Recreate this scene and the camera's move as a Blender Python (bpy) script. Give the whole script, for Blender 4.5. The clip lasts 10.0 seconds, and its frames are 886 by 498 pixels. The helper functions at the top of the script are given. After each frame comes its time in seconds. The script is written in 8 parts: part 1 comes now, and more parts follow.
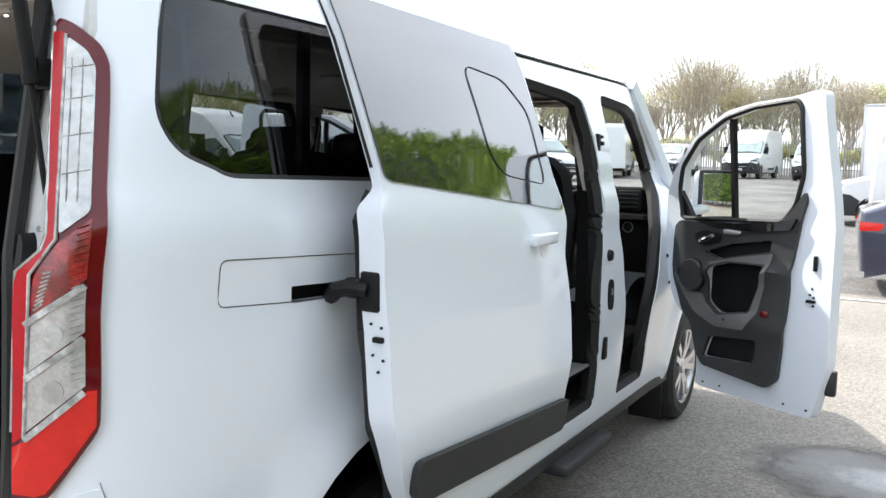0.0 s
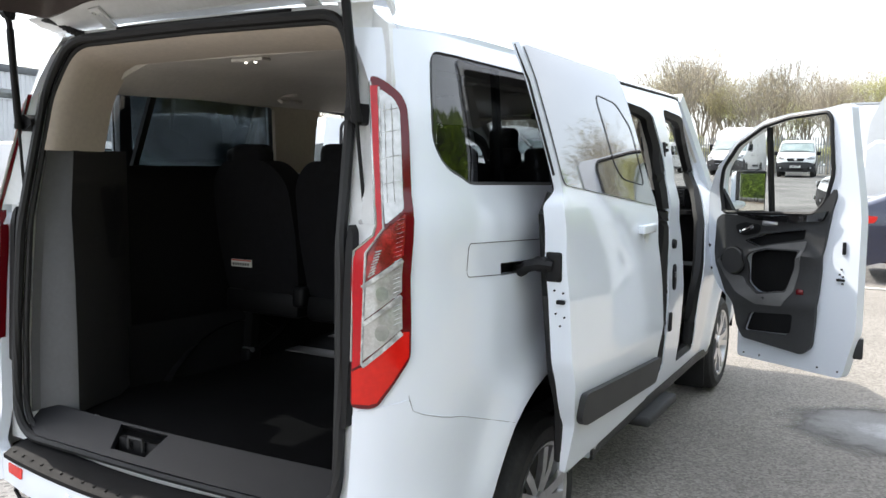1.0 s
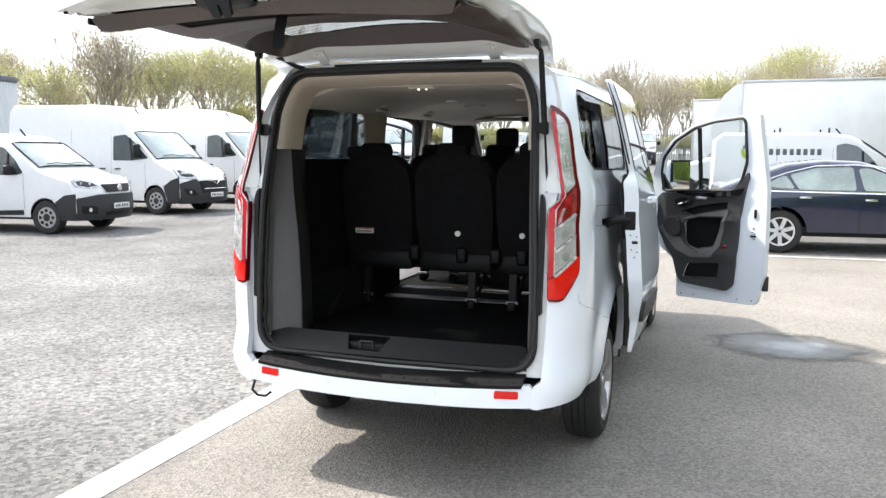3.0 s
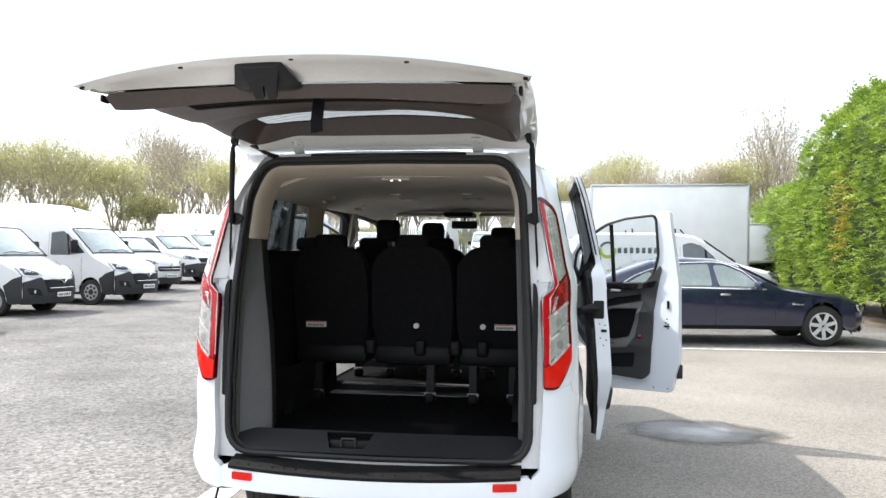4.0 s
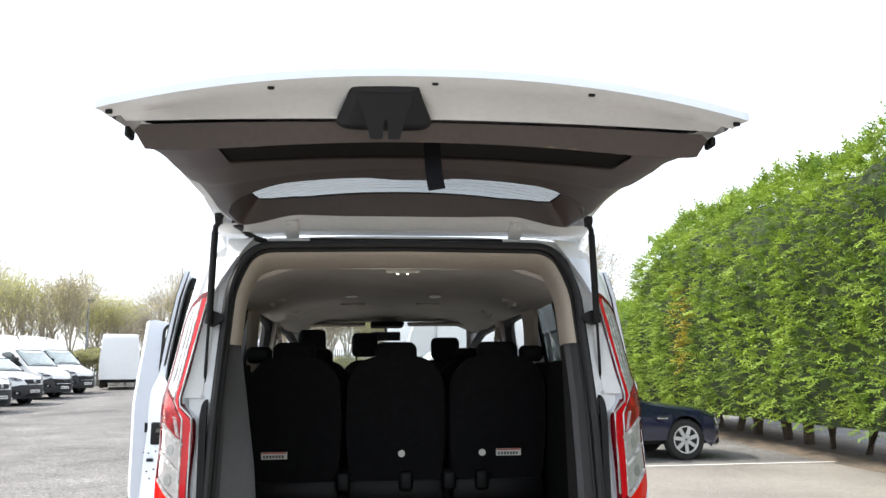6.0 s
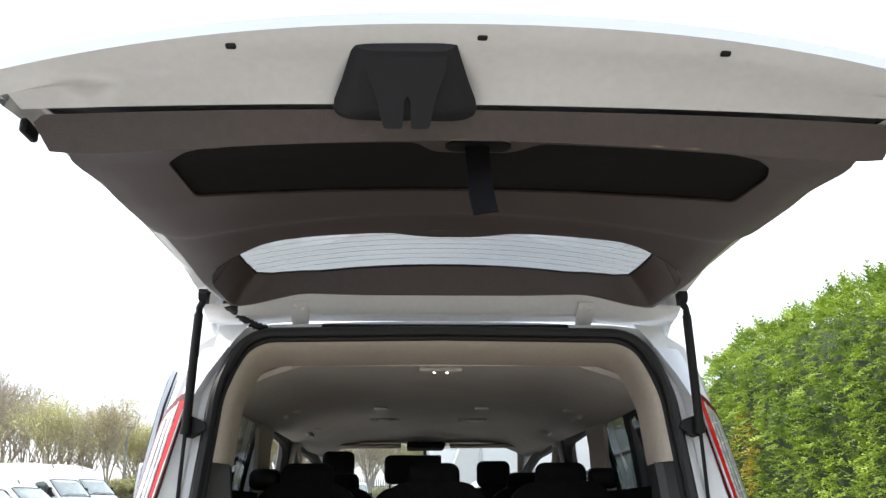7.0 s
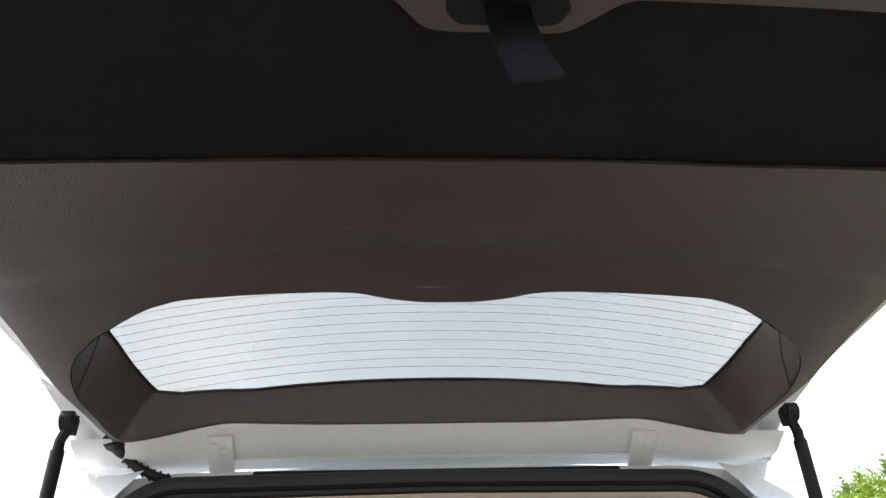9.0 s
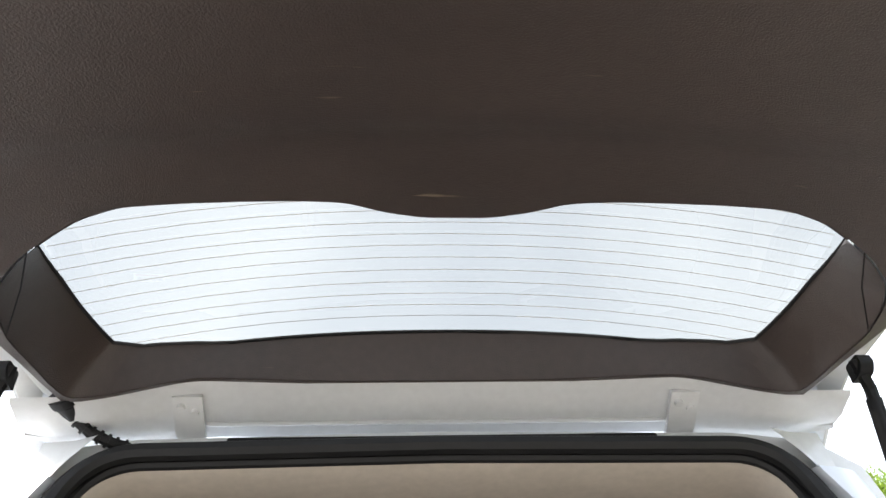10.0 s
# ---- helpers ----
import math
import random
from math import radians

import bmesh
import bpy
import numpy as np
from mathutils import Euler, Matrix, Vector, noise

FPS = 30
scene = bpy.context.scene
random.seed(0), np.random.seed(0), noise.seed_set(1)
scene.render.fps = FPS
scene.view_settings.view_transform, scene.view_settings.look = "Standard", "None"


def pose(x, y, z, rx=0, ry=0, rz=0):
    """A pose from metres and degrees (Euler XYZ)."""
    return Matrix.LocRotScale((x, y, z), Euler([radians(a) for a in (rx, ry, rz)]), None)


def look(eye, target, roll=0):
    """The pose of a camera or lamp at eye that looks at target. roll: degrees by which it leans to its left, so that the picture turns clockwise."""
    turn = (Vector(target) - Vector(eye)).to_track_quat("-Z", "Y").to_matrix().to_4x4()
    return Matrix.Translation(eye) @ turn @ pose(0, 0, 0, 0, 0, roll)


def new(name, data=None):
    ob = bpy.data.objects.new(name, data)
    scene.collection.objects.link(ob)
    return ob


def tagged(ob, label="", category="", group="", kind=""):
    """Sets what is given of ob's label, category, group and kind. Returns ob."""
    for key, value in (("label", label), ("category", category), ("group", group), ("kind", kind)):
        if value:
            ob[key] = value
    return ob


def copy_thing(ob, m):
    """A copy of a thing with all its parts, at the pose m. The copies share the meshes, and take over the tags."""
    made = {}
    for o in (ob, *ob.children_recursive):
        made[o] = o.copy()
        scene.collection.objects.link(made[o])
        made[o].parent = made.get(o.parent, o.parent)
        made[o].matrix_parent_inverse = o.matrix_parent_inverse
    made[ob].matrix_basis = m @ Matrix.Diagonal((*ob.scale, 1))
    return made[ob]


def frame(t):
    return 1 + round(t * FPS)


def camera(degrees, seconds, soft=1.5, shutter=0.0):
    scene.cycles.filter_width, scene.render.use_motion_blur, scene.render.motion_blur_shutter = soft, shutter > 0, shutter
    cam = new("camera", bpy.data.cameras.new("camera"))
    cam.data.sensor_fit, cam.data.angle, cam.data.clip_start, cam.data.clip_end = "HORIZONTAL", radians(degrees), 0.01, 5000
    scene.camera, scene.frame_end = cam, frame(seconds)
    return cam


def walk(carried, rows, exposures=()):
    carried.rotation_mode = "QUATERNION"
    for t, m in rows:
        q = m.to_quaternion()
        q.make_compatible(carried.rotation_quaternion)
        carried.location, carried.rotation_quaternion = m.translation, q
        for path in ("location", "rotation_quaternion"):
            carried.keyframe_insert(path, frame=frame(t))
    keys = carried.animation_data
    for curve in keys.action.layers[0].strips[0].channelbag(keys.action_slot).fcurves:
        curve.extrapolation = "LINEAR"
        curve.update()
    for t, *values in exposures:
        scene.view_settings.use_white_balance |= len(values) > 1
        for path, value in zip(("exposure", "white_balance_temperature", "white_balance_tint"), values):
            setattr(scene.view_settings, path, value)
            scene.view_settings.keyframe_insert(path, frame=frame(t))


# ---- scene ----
cam = camera(56.7, 10.0)
PATH = [
    (0, (2.244, -0.905, 1.618), (1.224, 0.802, 1.406), 1.2),
    (0.5, (2.175, -1.365, 1.623), (1.16, 0.345, 1.414), 0.9),
    (1, (2.095, -1.817, 1.641), (1.111, -0.089, 1.43), 0.5),
    (1.5, (2.027, -2.297, 1.653), (1.076, -0.551, 1.44), 0.4),
    (2, (1.889, -2.823, 1.678), (1.045, -1.022, 1.461), 0.4),
    (2.2, (1.867, -3.028, 1.667), (1.059, -1.212, 1.448), 0.3),
    (3.3, (1.37, -3.845, 1.644), (0.839, -1.93, 1.421), 0.4),
    (3.5, (1.228, -3.856, 1.611), (0.795, -1.91, 1.443), 0.6),
    (4, (0.86, -3.871, 1.601), (0.584, -1.89, 1.612), 0.4),
    (4.5, (0.482, -3.904, 1.579), (0.347, -1.908, 1.59), 0.4),
    (5, (0.179, -3.727, 1.533), (0.145, -1.727, 1.536), 0.2),
    (5.5, (-0.019, -3.452, 1.542), (-0.006, -1.454, 1.642), -0.1),
    (6, (-0.153, -3.158, 1.548), (0.029, -1.189, 1.851), -0.5),
    (6.2, (-0.165, -3.04, 1.544), (0.026, -1.076, 1.867), -0.6),
    (7.3, (-0.089, -2.201, 1.541), (-0.039, -0.317, 2.21), -0.2),
    (7.5, (-0.09, -2.094, 1.544), (-0.012, -0.213, 2.22), -0.6),
    (8, (-0.081, -1.824, 1.54), (0.021, -0.004, 2.363), -1.3),
    (8.5, (-0.084, -1.654, 1.552), (0.033, 0.045, 2.602), -2.0),
    (9, (-0.094, -1.568, 1.558), (0.03, 0.12, 2.624), -2.2),
    (9.5, (-0.08, -1.451, 1.547), (0.06, 0.237, 2.61), -2.4),
    (10, (-0.086, -1.273, 1.579), (0.032, 0.41, 2.654), -2.1),
]
walk(cam, [(t, look(eye, target, roll)) for t, eye, target, roll in PATH], [(0, 1.24), (1, 1.13), (2, 1.22), (3.5, 1.18), (4.5, 1.01), (6, 0.95), (8, 0.92), (8.5, 1.09), (9, 1.27), (9.5, 1.47), (10, 1.52)])

# ---- light ----
SUN_TO = Vector((0.95, -0.13, -1.0)).normalized()
elev = math.asin(-SUN_TO.z)
azim = math.atan2(-SUN_TO.x, -SUN_TO.y)
world = bpy.data.worlds.new("sky")
scene.world = world
world.use_nodes = True
wn, wl = world.node_tree.nodes, world.node_tree.links
wn.clear()
sky = wn.new("ShaderNodeTexSky")
sky.sky_type = "NISHITA"
sky.sun_disc = False
sky.sun_elevation = elev
sky.sun_rotation = azim
sky.air_density, sky.dust_density, sky.ozone_density = 1.0, 3.0, 1.0
geo = wn.new("ShaderNodeTexCoord")
clouds = wn.new("ShaderNodeTexNoise")
clouds.inputs["Scale"].default_value, clouds.inputs["Detail"].default_value = 2.0, 2.5
ramp = wn.new("ShaderNodeValToRGB")
ramp.color_ramp.elements[0].position, ramp.color_ramp.elements[1].position = 0.25, 0.75
ramp.color_ramp.elements[0].color = (0.25, 0.25, 0.25, 1)
ramp.color_ramp.elements[1].color = (0.85, 0.85, 0.85, 1)
mixc = wn.new("ShaderNodeMix")
mixc.data_type = "RGBA"
mixc.inputs[7].default_value = (8.5, 8.9, 9.4, 1)
bg = wn.new("ShaderNodeBackground")
bg.inputs["Strength"].default_value = 0.15
wout = wn.new("ShaderNodeOutputWorld")
wl.new(geo.outputs["Generated"], clouds.inputs["Vector"])
wl.new(clouds.outputs["Fac"], ramp.inputs["Fac"])
wl.new(ramp.outputs["Color"], mixc.inputs[0])
wl.new(sky.outputs["Color"], mixc.inputs[6])
wl.new(mixc.outputs[2], bg.inputs["Color"])
wl.new(bg.outputs["Background"], wout.inputs["Surface"])
sun = new("sun", bpy.data.lights.new("sun", "SUN"))
sun.data.energy, sun.data.angle, sun.data.color = 3.0, radians(0.6), (1.0, 0.95, 0.87)
sun.rotation_mode = "QUATERNION"
sun.rotation_quaternion = SUN_TO.to_track_quat("-Z", "Y")


# ---- materials ----
def mat(name, color, rough=0.5, metal=0.0, var=0.12, scale=6.0, fine=60.0, bump=0.0, bscale=300.0, coat=0.0, second=None, lo=0.4, hi=0.65, stretch=None, piece=0.0):
    """A surface with colour variation at two scales, roughness variation and fine relief."""
    m = bpy.data.materials.new(name)
    m.use_nodes = True
    n, l = m.node_tree.nodes, m.node_tree.links
    p = n["Principled BSDF"]
    tc = n.new("ShaderNodeTexCoord")
    src = tc.outputs["Object"]
    if stretch:
        mp = n.new("ShaderNodeMapping")
        mp.inputs["Scale"].default_value = stretch
        l.new(src, mp.inputs["Vector"])
        src = mp.outputs["Vector"]
    a, b = n.new("ShaderNodeTexNoise"), n.new("ShaderNodeTexNoise")
    a.inputs["Scale"].default_value, a.inputs["Detail"].default_value = scale, 6
    b.inputs["Scale"].default_value, b.inputs["Detail"].default_value = fine, 4
    l.new(src, a.inputs["Vector"]), l.new(src, b.inputs["Vector"])
    r = n.new("ShaderNodeValToRGB")
    r.color_ramp.elements[0].position, r.color_ramp.elements[1].position = lo, hi
    c2 = second or tuple(c * (1 - 1.6 * var) for c in color)
    r.color_ramp.elements[0].color, r.color_ramp.elements[1].color = (*c2, 1), (*color, 1)
    l.new(a.outputs["Fac"], r.inputs["Fac"])
    hsv = n.new("ShaderNodeHueSaturation")
    mr = n.new("ShaderNodeMapRange")
    mr.inputs[1].default_value, mr.inputs[2].default_value = 0.3, 0.7
    mr.inputs[3].default_value, mr.inputs[4].default_value = 1 - var, 1 + var
    l.new(b.outputs["Fac"], mr.inputs[0]), l.new(mr.outputs[0], hsv.inputs["Value"])
    l.new(r.outputs["Color"], hsv.inputs["Color"])
    out = hsv.outputs["Color"]
    if piece:
        oi = n.new("ShaderNodeObjectInfo")
        m2 = n.new("ShaderNodeMapRange")
        m2.inputs[3].default_value, m2.inputs[4].default_value = 1 - piece, 1 + piece
        h2 = n.new("ShaderNodeHueSaturation")
        l.new(oi.outputs["Random"], m2.inputs[0]), l.new(m2.outputs[0], h2.inputs["Value"]), l.new(out, h2.inputs["Color"])
        out = h2.outputs["Color"]
    l.new(out, p.inputs["Base Color"])
    rr = n.new("ShaderNodeMapRange")
    rr.inputs[3].default_value, rr.inputs[4].default_value = max(0.02, rough * 0.82), min(1, rough * 1.18)
    l.new(a.outputs["Fac"], rr.inputs[0]), l.new(rr.outputs[0], p.inputs["Roughness"])
    p.inputs["Metallic"].default_value = metal
    p.inputs["Coat Weight"].default_value = coat
    p.inputs["Coat Roughness"].default_value = 0.03
    if bump:
        c = n.new("ShaderNodeTexNoise")
        c.inputs["Scale"].default_value, c.inputs["Detail"].default_value = bscale, 3
        l.new(src, c.inputs["Vector"])
        bp = n.new("ShaderNodeBump")
        bp.inputs["Strength"].default_value, bp.inputs["Distance"].default_value = bump, 0.004
        l.new(c.outputs["Fac"], bp.inputs["Height"]), l.new(bp.outputs["Normal"], p.inputs["Normal"])
    return m


def glass(name, tint=(1, 1, 1), dark=0.0, rough=0.0):
    """Thin window glass: a clear or privacy-tinted see-through sheet with a mirror gloss on top."""
    m = bpy.data.materials.new(name)
    m.use_nodes = True
    n, l = m.node_tree.nodes, m.node_tree.links
    n.clear()
    o = n.new("ShaderNodeOutputMaterial")
    tr, gl, mx = n.new("ShaderNodeBsdfTransparent"), n.new("ShaderNodeBsdfGlossy"), n.new("ShaderNodeMixShader")
    lw, pw, ma = n.new("ShaderNodeLayerWeight"), n.new("ShaderNodeMath"), n.new("ShaderNodeMath")
    tr.inputs["Color"].default_value = (*[c * (1 - dark) for c in tint], 1)
    gl.inputs["Roughness"].default_value = rough
    lw.inputs["Blend"].default_value = 0.5
    pw.operation, ma.operation = "POWER", "MULTIPLY_ADD"
    pw.inputs[1].default_value, ma.inputs[1].default_value, ma.inputs[2].default_value = 4.0, 0.90, 0.075
    l.new(lw.outputs["Facing"], pw.inputs[0]), l.new(pw.outputs[0], ma.inputs[0])
    l.new(ma.outputs[0], mx.inputs[0]), l.new(tr.outputs[0], mx.inputs[1]), l.new(gl.outputs[0], mx.inputs[2]), l.new(mx.outputs[0], o.inputs["Surface"])
    return m


def lens(name, color, rough=0.08):
    m = mat(name, color, rough, var=0.05, scale=22, coat=0.3)
    m.node_tree.nodes["Principled BSDF"].inputs["Specular IOR Level"].default_value = 0.3
    return m


PAINT = mat("white_paint", (0.78, 0.825, 0.895), 0.28, var=0.0, scale=1.1, fine=9, coat=1.0, bump=0.012, bscale=160)
for link in [k for k in PAINT.node_tree.links if k.to_socket.name in ("Roughness", "Base Color") and k.to_node.type == "BSDF_PRINCIPLED"]:
    PAINT.node_tree.links.remove(link)
PAINT.node_tree.nodes["Principled BSDF"].inputs["Base Color"].default_value = (0.78, 0.825, 0.895, 1)
PAINT.node_tree.nodes["Principled BSDF"].inputs["Roughness"].default_value = 0.3
PAINT_IN = mat("white_inner_paint", (0.74, 0.75, 0.75), 0.38, var=0.03, scale=4, coat=0.6)
CLAD = mat("grey_moulded_plastic", (0.024, 0.0245, 0.026), 0.55, var=0.12, bump=0.25, bscale=500)
BLACK = mat("black_plastic", (0.009, 0.009, 0.010), 0.5, var=0.15, bump=0.1)
BLACK.node_tree.nodes["Principled BSDF"].inputs["Specular IOR Level"].default_value = 0.25
RUBBER = mat("rubber_seal", (0.010, 0.010, 0.011), 0.6, var=0.15, bump=0.1)
TRIM = mat("tailgate_trim", (0.0580, 0.0408, 0.0350), 0.46, var=0.10, scale=3, bump=0.35, bscale=420)
def add_scuffs(m, tint, stretch, lo, hi):
    """Sparse pale scratches over a material."""
    n, l = m.node_tree.nodes, m.node_tree.links
    p = n["Principled BSDF"]
    old = p.inputs["Base Color"].links[0].from_socket
    tc, mp, tx, rp, mx = n.new("ShaderNodeTexCoord"), n.new("ShaderNodeMapping"), n.new("ShaderNodeTexNoise"), n.new("ShaderNodeValToRGB"), n.new("ShaderNodeMix")
    mp.inputs["Scale"].default_value = stretch
    tx.inputs["Scale"].default_value, tx.inputs["Detail"].default_value = 1.0, 3
    rp.color_ramp.elements[0].position, rp.color_ramp.elements[1].position = lo, hi
    mx.data_type = "RGBA"
    mx.inputs[7].default_value = (*tint, 1)
    l.new(tc.outputs["Object"], mp.inputs["Vector"]), l.new(mp.outputs["Vector"], tx.inputs["Vector"]), l.new(tx.outputs["Fac"], rp.inputs["Fac"])
    l.new(rp.outputs["Color"], mx.inputs[0]), l.new(old, mx.inputs[6]), l.new(mx.outputs[2], p.inputs["Base Color"])


TRIM.node_tree.nodes["Principled BSDF"].inputs["Specular IOR Level"].default_value = 0.75
add_scuffs(TRIM, (0.22, 0.17, 0.12), (9.0, 90.0, 60.0), 0.73, 0.80)
CARPET = mat("trim_carpet", (0.009, 0.008, 0.0075), 0.95, var=0.3, scale=9, bump=0.6, bscale=700)
GREYTRIM = mat("grey_side_trim", (0.072, 0.073, 0.076), 0.6, var=0.06, bump=0.3, bscale=500)
DARKTRIM = mat("dark_side_trim", (0.009, 0.009, 0.0095), 0.75, var=0.12, bump=0.3, bscale=500)
BEIGE = mat("beige_headlining", (0.55, 0.485, 0.41), 0.85, var=0.05, scale=3, bump=0.25, bscale=600)
GREYHEAD = mat("grey_headlining", (0.60, 0.565, 0.52), 0.9, var=0.05, scale=3, bump=0.3, bscale=600)
FABRIC = mat("seat_fabric", (0.0075, 0.0075, 0.009), 0.95, var=0.3, scale=30, fine=400, bump=0.5, bscale=900)
SEATPLASTIC = mat("seat_plastic", (0.006, 0.006, 0.0065), 0.5, var=0.15)
FLOORMAT = mat("ribbed_floor_covering", (0.004, 0.004, 0.0044), 0.8, var=0.25, scale=5, bump=0.4, bscale=400)
for m in (CARPET, DARKTRIM, FABRIC, SEATPLASTIC, FLOORMAT):
    m.node_tree.nodes["Principled BSDF"].inputs["Specular IOR Level"].default_value = 0.2
STEPBLACK = mat("ribbed_step_plastic", (0.012, 0.012, 0.013), 0.7, var=0.2, scale=20, bump=0.4, bscale=300)
STEPBLACK.node_tree.nodes["Principled BSDF"].inputs["Specular IOR Level"].default_value = 0.15
SILLTRIM = mat("dark_sill_plastic", (0.009, 0.0095, 0.0115), 0.36, var=0.1, bump=0.3, bscale=500)
for m in (FLOORMAT, DARKTRIM):
    m.node_tree.nodes["Principled BSDF"].inputs["Specular IOR Level"].default_value = 0.1
SILLTRIM.node_tree.nodes["Principled BSDF"].inputs["Specular IOR Level"].default_value = 0.28
SHADETRIM = mat("shaded_pillar_trim", (0.026, 0.025, 0.025), 0.65, var=0.1, bump=0.3, bscale=500)
STEEL = mat("dull_steel", (0.45, 0.45, 0.46), 0.35, 1.0, var=0.08)
ALLOY = mat("alloy_rim", (0.55, 0.55, 0.56), 0.3, 0.9, var=0.06, coat=0.3)
DARKALLOY = mat("dark_alloy_pocket", (0.05, 0.05, 0.05), 0.5, 0.6)
TYRE = mat("tyre_rubber", (0.026, 0.026, 0.026), 0.75, var=0.25, scale=12, bump=0.2)
CHROME = mat("bright_chrome", (0.75, 0.75, 0.76), 0.15, 1.0, var=0.03)
REDLENS = lens("red_lens", (0.68, 0.012, 0.007))
CRIMSON = lens("crimson_lens", (0.50, 0.005, 0.012))
DEEPRED = lens("deep_red_lens", (0.115, 0.002, 0.006))
REDDARK = mat("patterned_red_lens", (0.40, 0.015, 0.018), 0.2, 0.0, var=0.35, scale=25, fine=150, coat=0.8, bump=0.2, bscale=150)
CLEARLENS = mat("clear_ribbed_lens", (0.50, 0.51, 0.50), 0.12, 0.45, var=0.14, scale=14, coat=1.0, bump=0.12, bscale=120)
WHITERIB = mat("white_lamp_rib", (0.56, 0.56, 0.55), 0.25, var=0.25, scale=30, coat=0.6)
SMOKYLENS = mat("smoky_clear_lens", (0.50, 0.50, 0.49), 0.14, 0.30, var=0.12, scale=26, fine=120, coat=1.0, bump=0.2, bscale=120, second=(0.43, 0.41, 0.40))
REARGLASS = glass("heated_rear_glass", (0.95, 0.96, 0.925), 0.67)
GLASS = glass("clear_glass", (0.93, 0.97, 0.96), 0.06)
DOORTINT = glass("tinted_door_glass", (0.85, 0.92, 0.95), 0.58)
PRIVACY = glass("privacy_glass", (0.85, 0.92, 0.95), 0.74)
MIRROR = mat("mirror_glass", (0.9, 0.9, 0.9), 0.02, 1.0, var=0.0)
LABELWHITE = mat("label_white", (0.75, 0.74, 0.70), 0.6, var=0.08)
LABELRED = mat("label_red", (0.55, 0.06, 0.03), 0.6, var=0.1)


# ---- mesh tools ----
from mathutils.geometry import delaunay_2d_cdt


def thing(name, label, category, at=(0, 0, 0), rz=0.0, group="", kind=""):
    ob = new(name)
    ob.empty_display_size = 0.1
    ob.matrix_basis = pose(*at, 0, 0, rz)
    return tagged(ob, label, category, group, kind)


def part(name, bm, material, parent=None, label="", sharp=32.0):
    """Links a bmesh as one mesh object, in its parent's frame."""
    me = bpy.data.meshes.new(name)
    bm.normal_update()
    for f in bm.faces:
        f.smooth = True
    lim = radians(sharp)
    for e in bm.edges:
        if len(e.link_faces) == 2 and e.calc_face_angle(0) > lim:
            e.smooth = False
    bm.to_mesh(me)
    bm.free()
    for m in material if isinstance(material, (list, tuple)) else [material]:
        me.materials.append(m)
    ob = new(name, me)
    if parent:
        ob.parent = parent
    if label:
        tagged(ob, label)
    return ob


def box(bm, c, s, bevel=0.0, seg=2, turn=None):
    """A box of size s about c; turn: a rotation matrix about its centre."""
    r = bmesh.ops.create_cube(bm, size=1.0)
    vs = r["verts"]
    bmesh.ops.scale(bm, verts=vs, vec=s)
    if bevel:
        es = list({e for v in vs for e in v.link_edges})
        res = bmesh.ops.bevel(bm, geom=es, offset=min(bevel, min(s) * 0.45), segments=seg, profile=0.5, affect="EDGES")
        vs = list({v for f in res["faces"] for v in f.verts} | {v for v in vs if v.is_valid})
        vs = list({v for v in vs} | {w for v in vs for e in v.link_edges for w in e.verts})
    m = Matrix.Translation(c) @ (turn.to_4x4() if turn else Matrix.Identity(4))
    bmesh.ops.transform(bm, matrix=m, verts=vs)
    return vs


def one_box(c, s, bevel=0.0, seg=2, turn=None):
    bm = bmesh.new()
    box(bm, c, s, bevel, seg, turn)
    return bm


def cyl(bm, a, b, r1, r2=None, n=16, caps=True):
    a, b = Vector(a), Vector(b)
    d = b - a
    m = Matrix.Translation((a + b) / 2) @ d.to_track_quat("Z", "Y").to_matrix().to_4x4()
    bmesh.ops.create_cone(bm, cap_ends=caps, segments=n, radius1=r1, radius2=r1 if r2 is None else r2, depth=d.length, matrix=m)


def tube(bm, pts, r, n=8, closed=False, flat=None):
    """A tube along points; flat=(w, h, up): a flat strip section instead of a round one."""
    pts = [Vector(p) for p in pts]
    rings, k = [], len(pts)
    ref = Vector((0, 0, 1))
    for i, p in enumerate(pts):
        q0 = pts[(i - 1) % k] if closed or i > 0 else p
        q1 = pts[(i + 1) % k] if closed or i < k - 1 else p
        t = (q1 - q0).normalized()
        up = flat[2] if flat and len(flat) > 2 else ref
        s = t.cross(Vector(up))
        if s.length < 1e-4:
            s = t.cross(Vector((0, 1, 0)))
        s.normalize()
        u = s.cross(t)
        if flat:
            w, h = flat[0] / 2, flat[1] / 2
            ring = [bm.verts.new(p + s * x + u * z) for x, z in ((-w, -h), (w, -h), (w, h), (-w, h))]
        else:
            ring = [bm.verts.new(p + (s * math.cos(a) + u * math.sin(a)) * r) for a in [2 * math.pi * j / n for j in range(n)]]
        rings.append(ring)
    m = len(rings[0])
    for i in range(k if closed else k - 1):
        a, b = rings[i], rings[(i + 1) % k]
        for j in range(m):
            bm.faces.new((a[j], a[(j + 1) % m], b[(j + 1) % m], b[j]))
    if not closed:
        bm.faces.new(rings[0][::-1]), bm.faces.new(rings[-1])


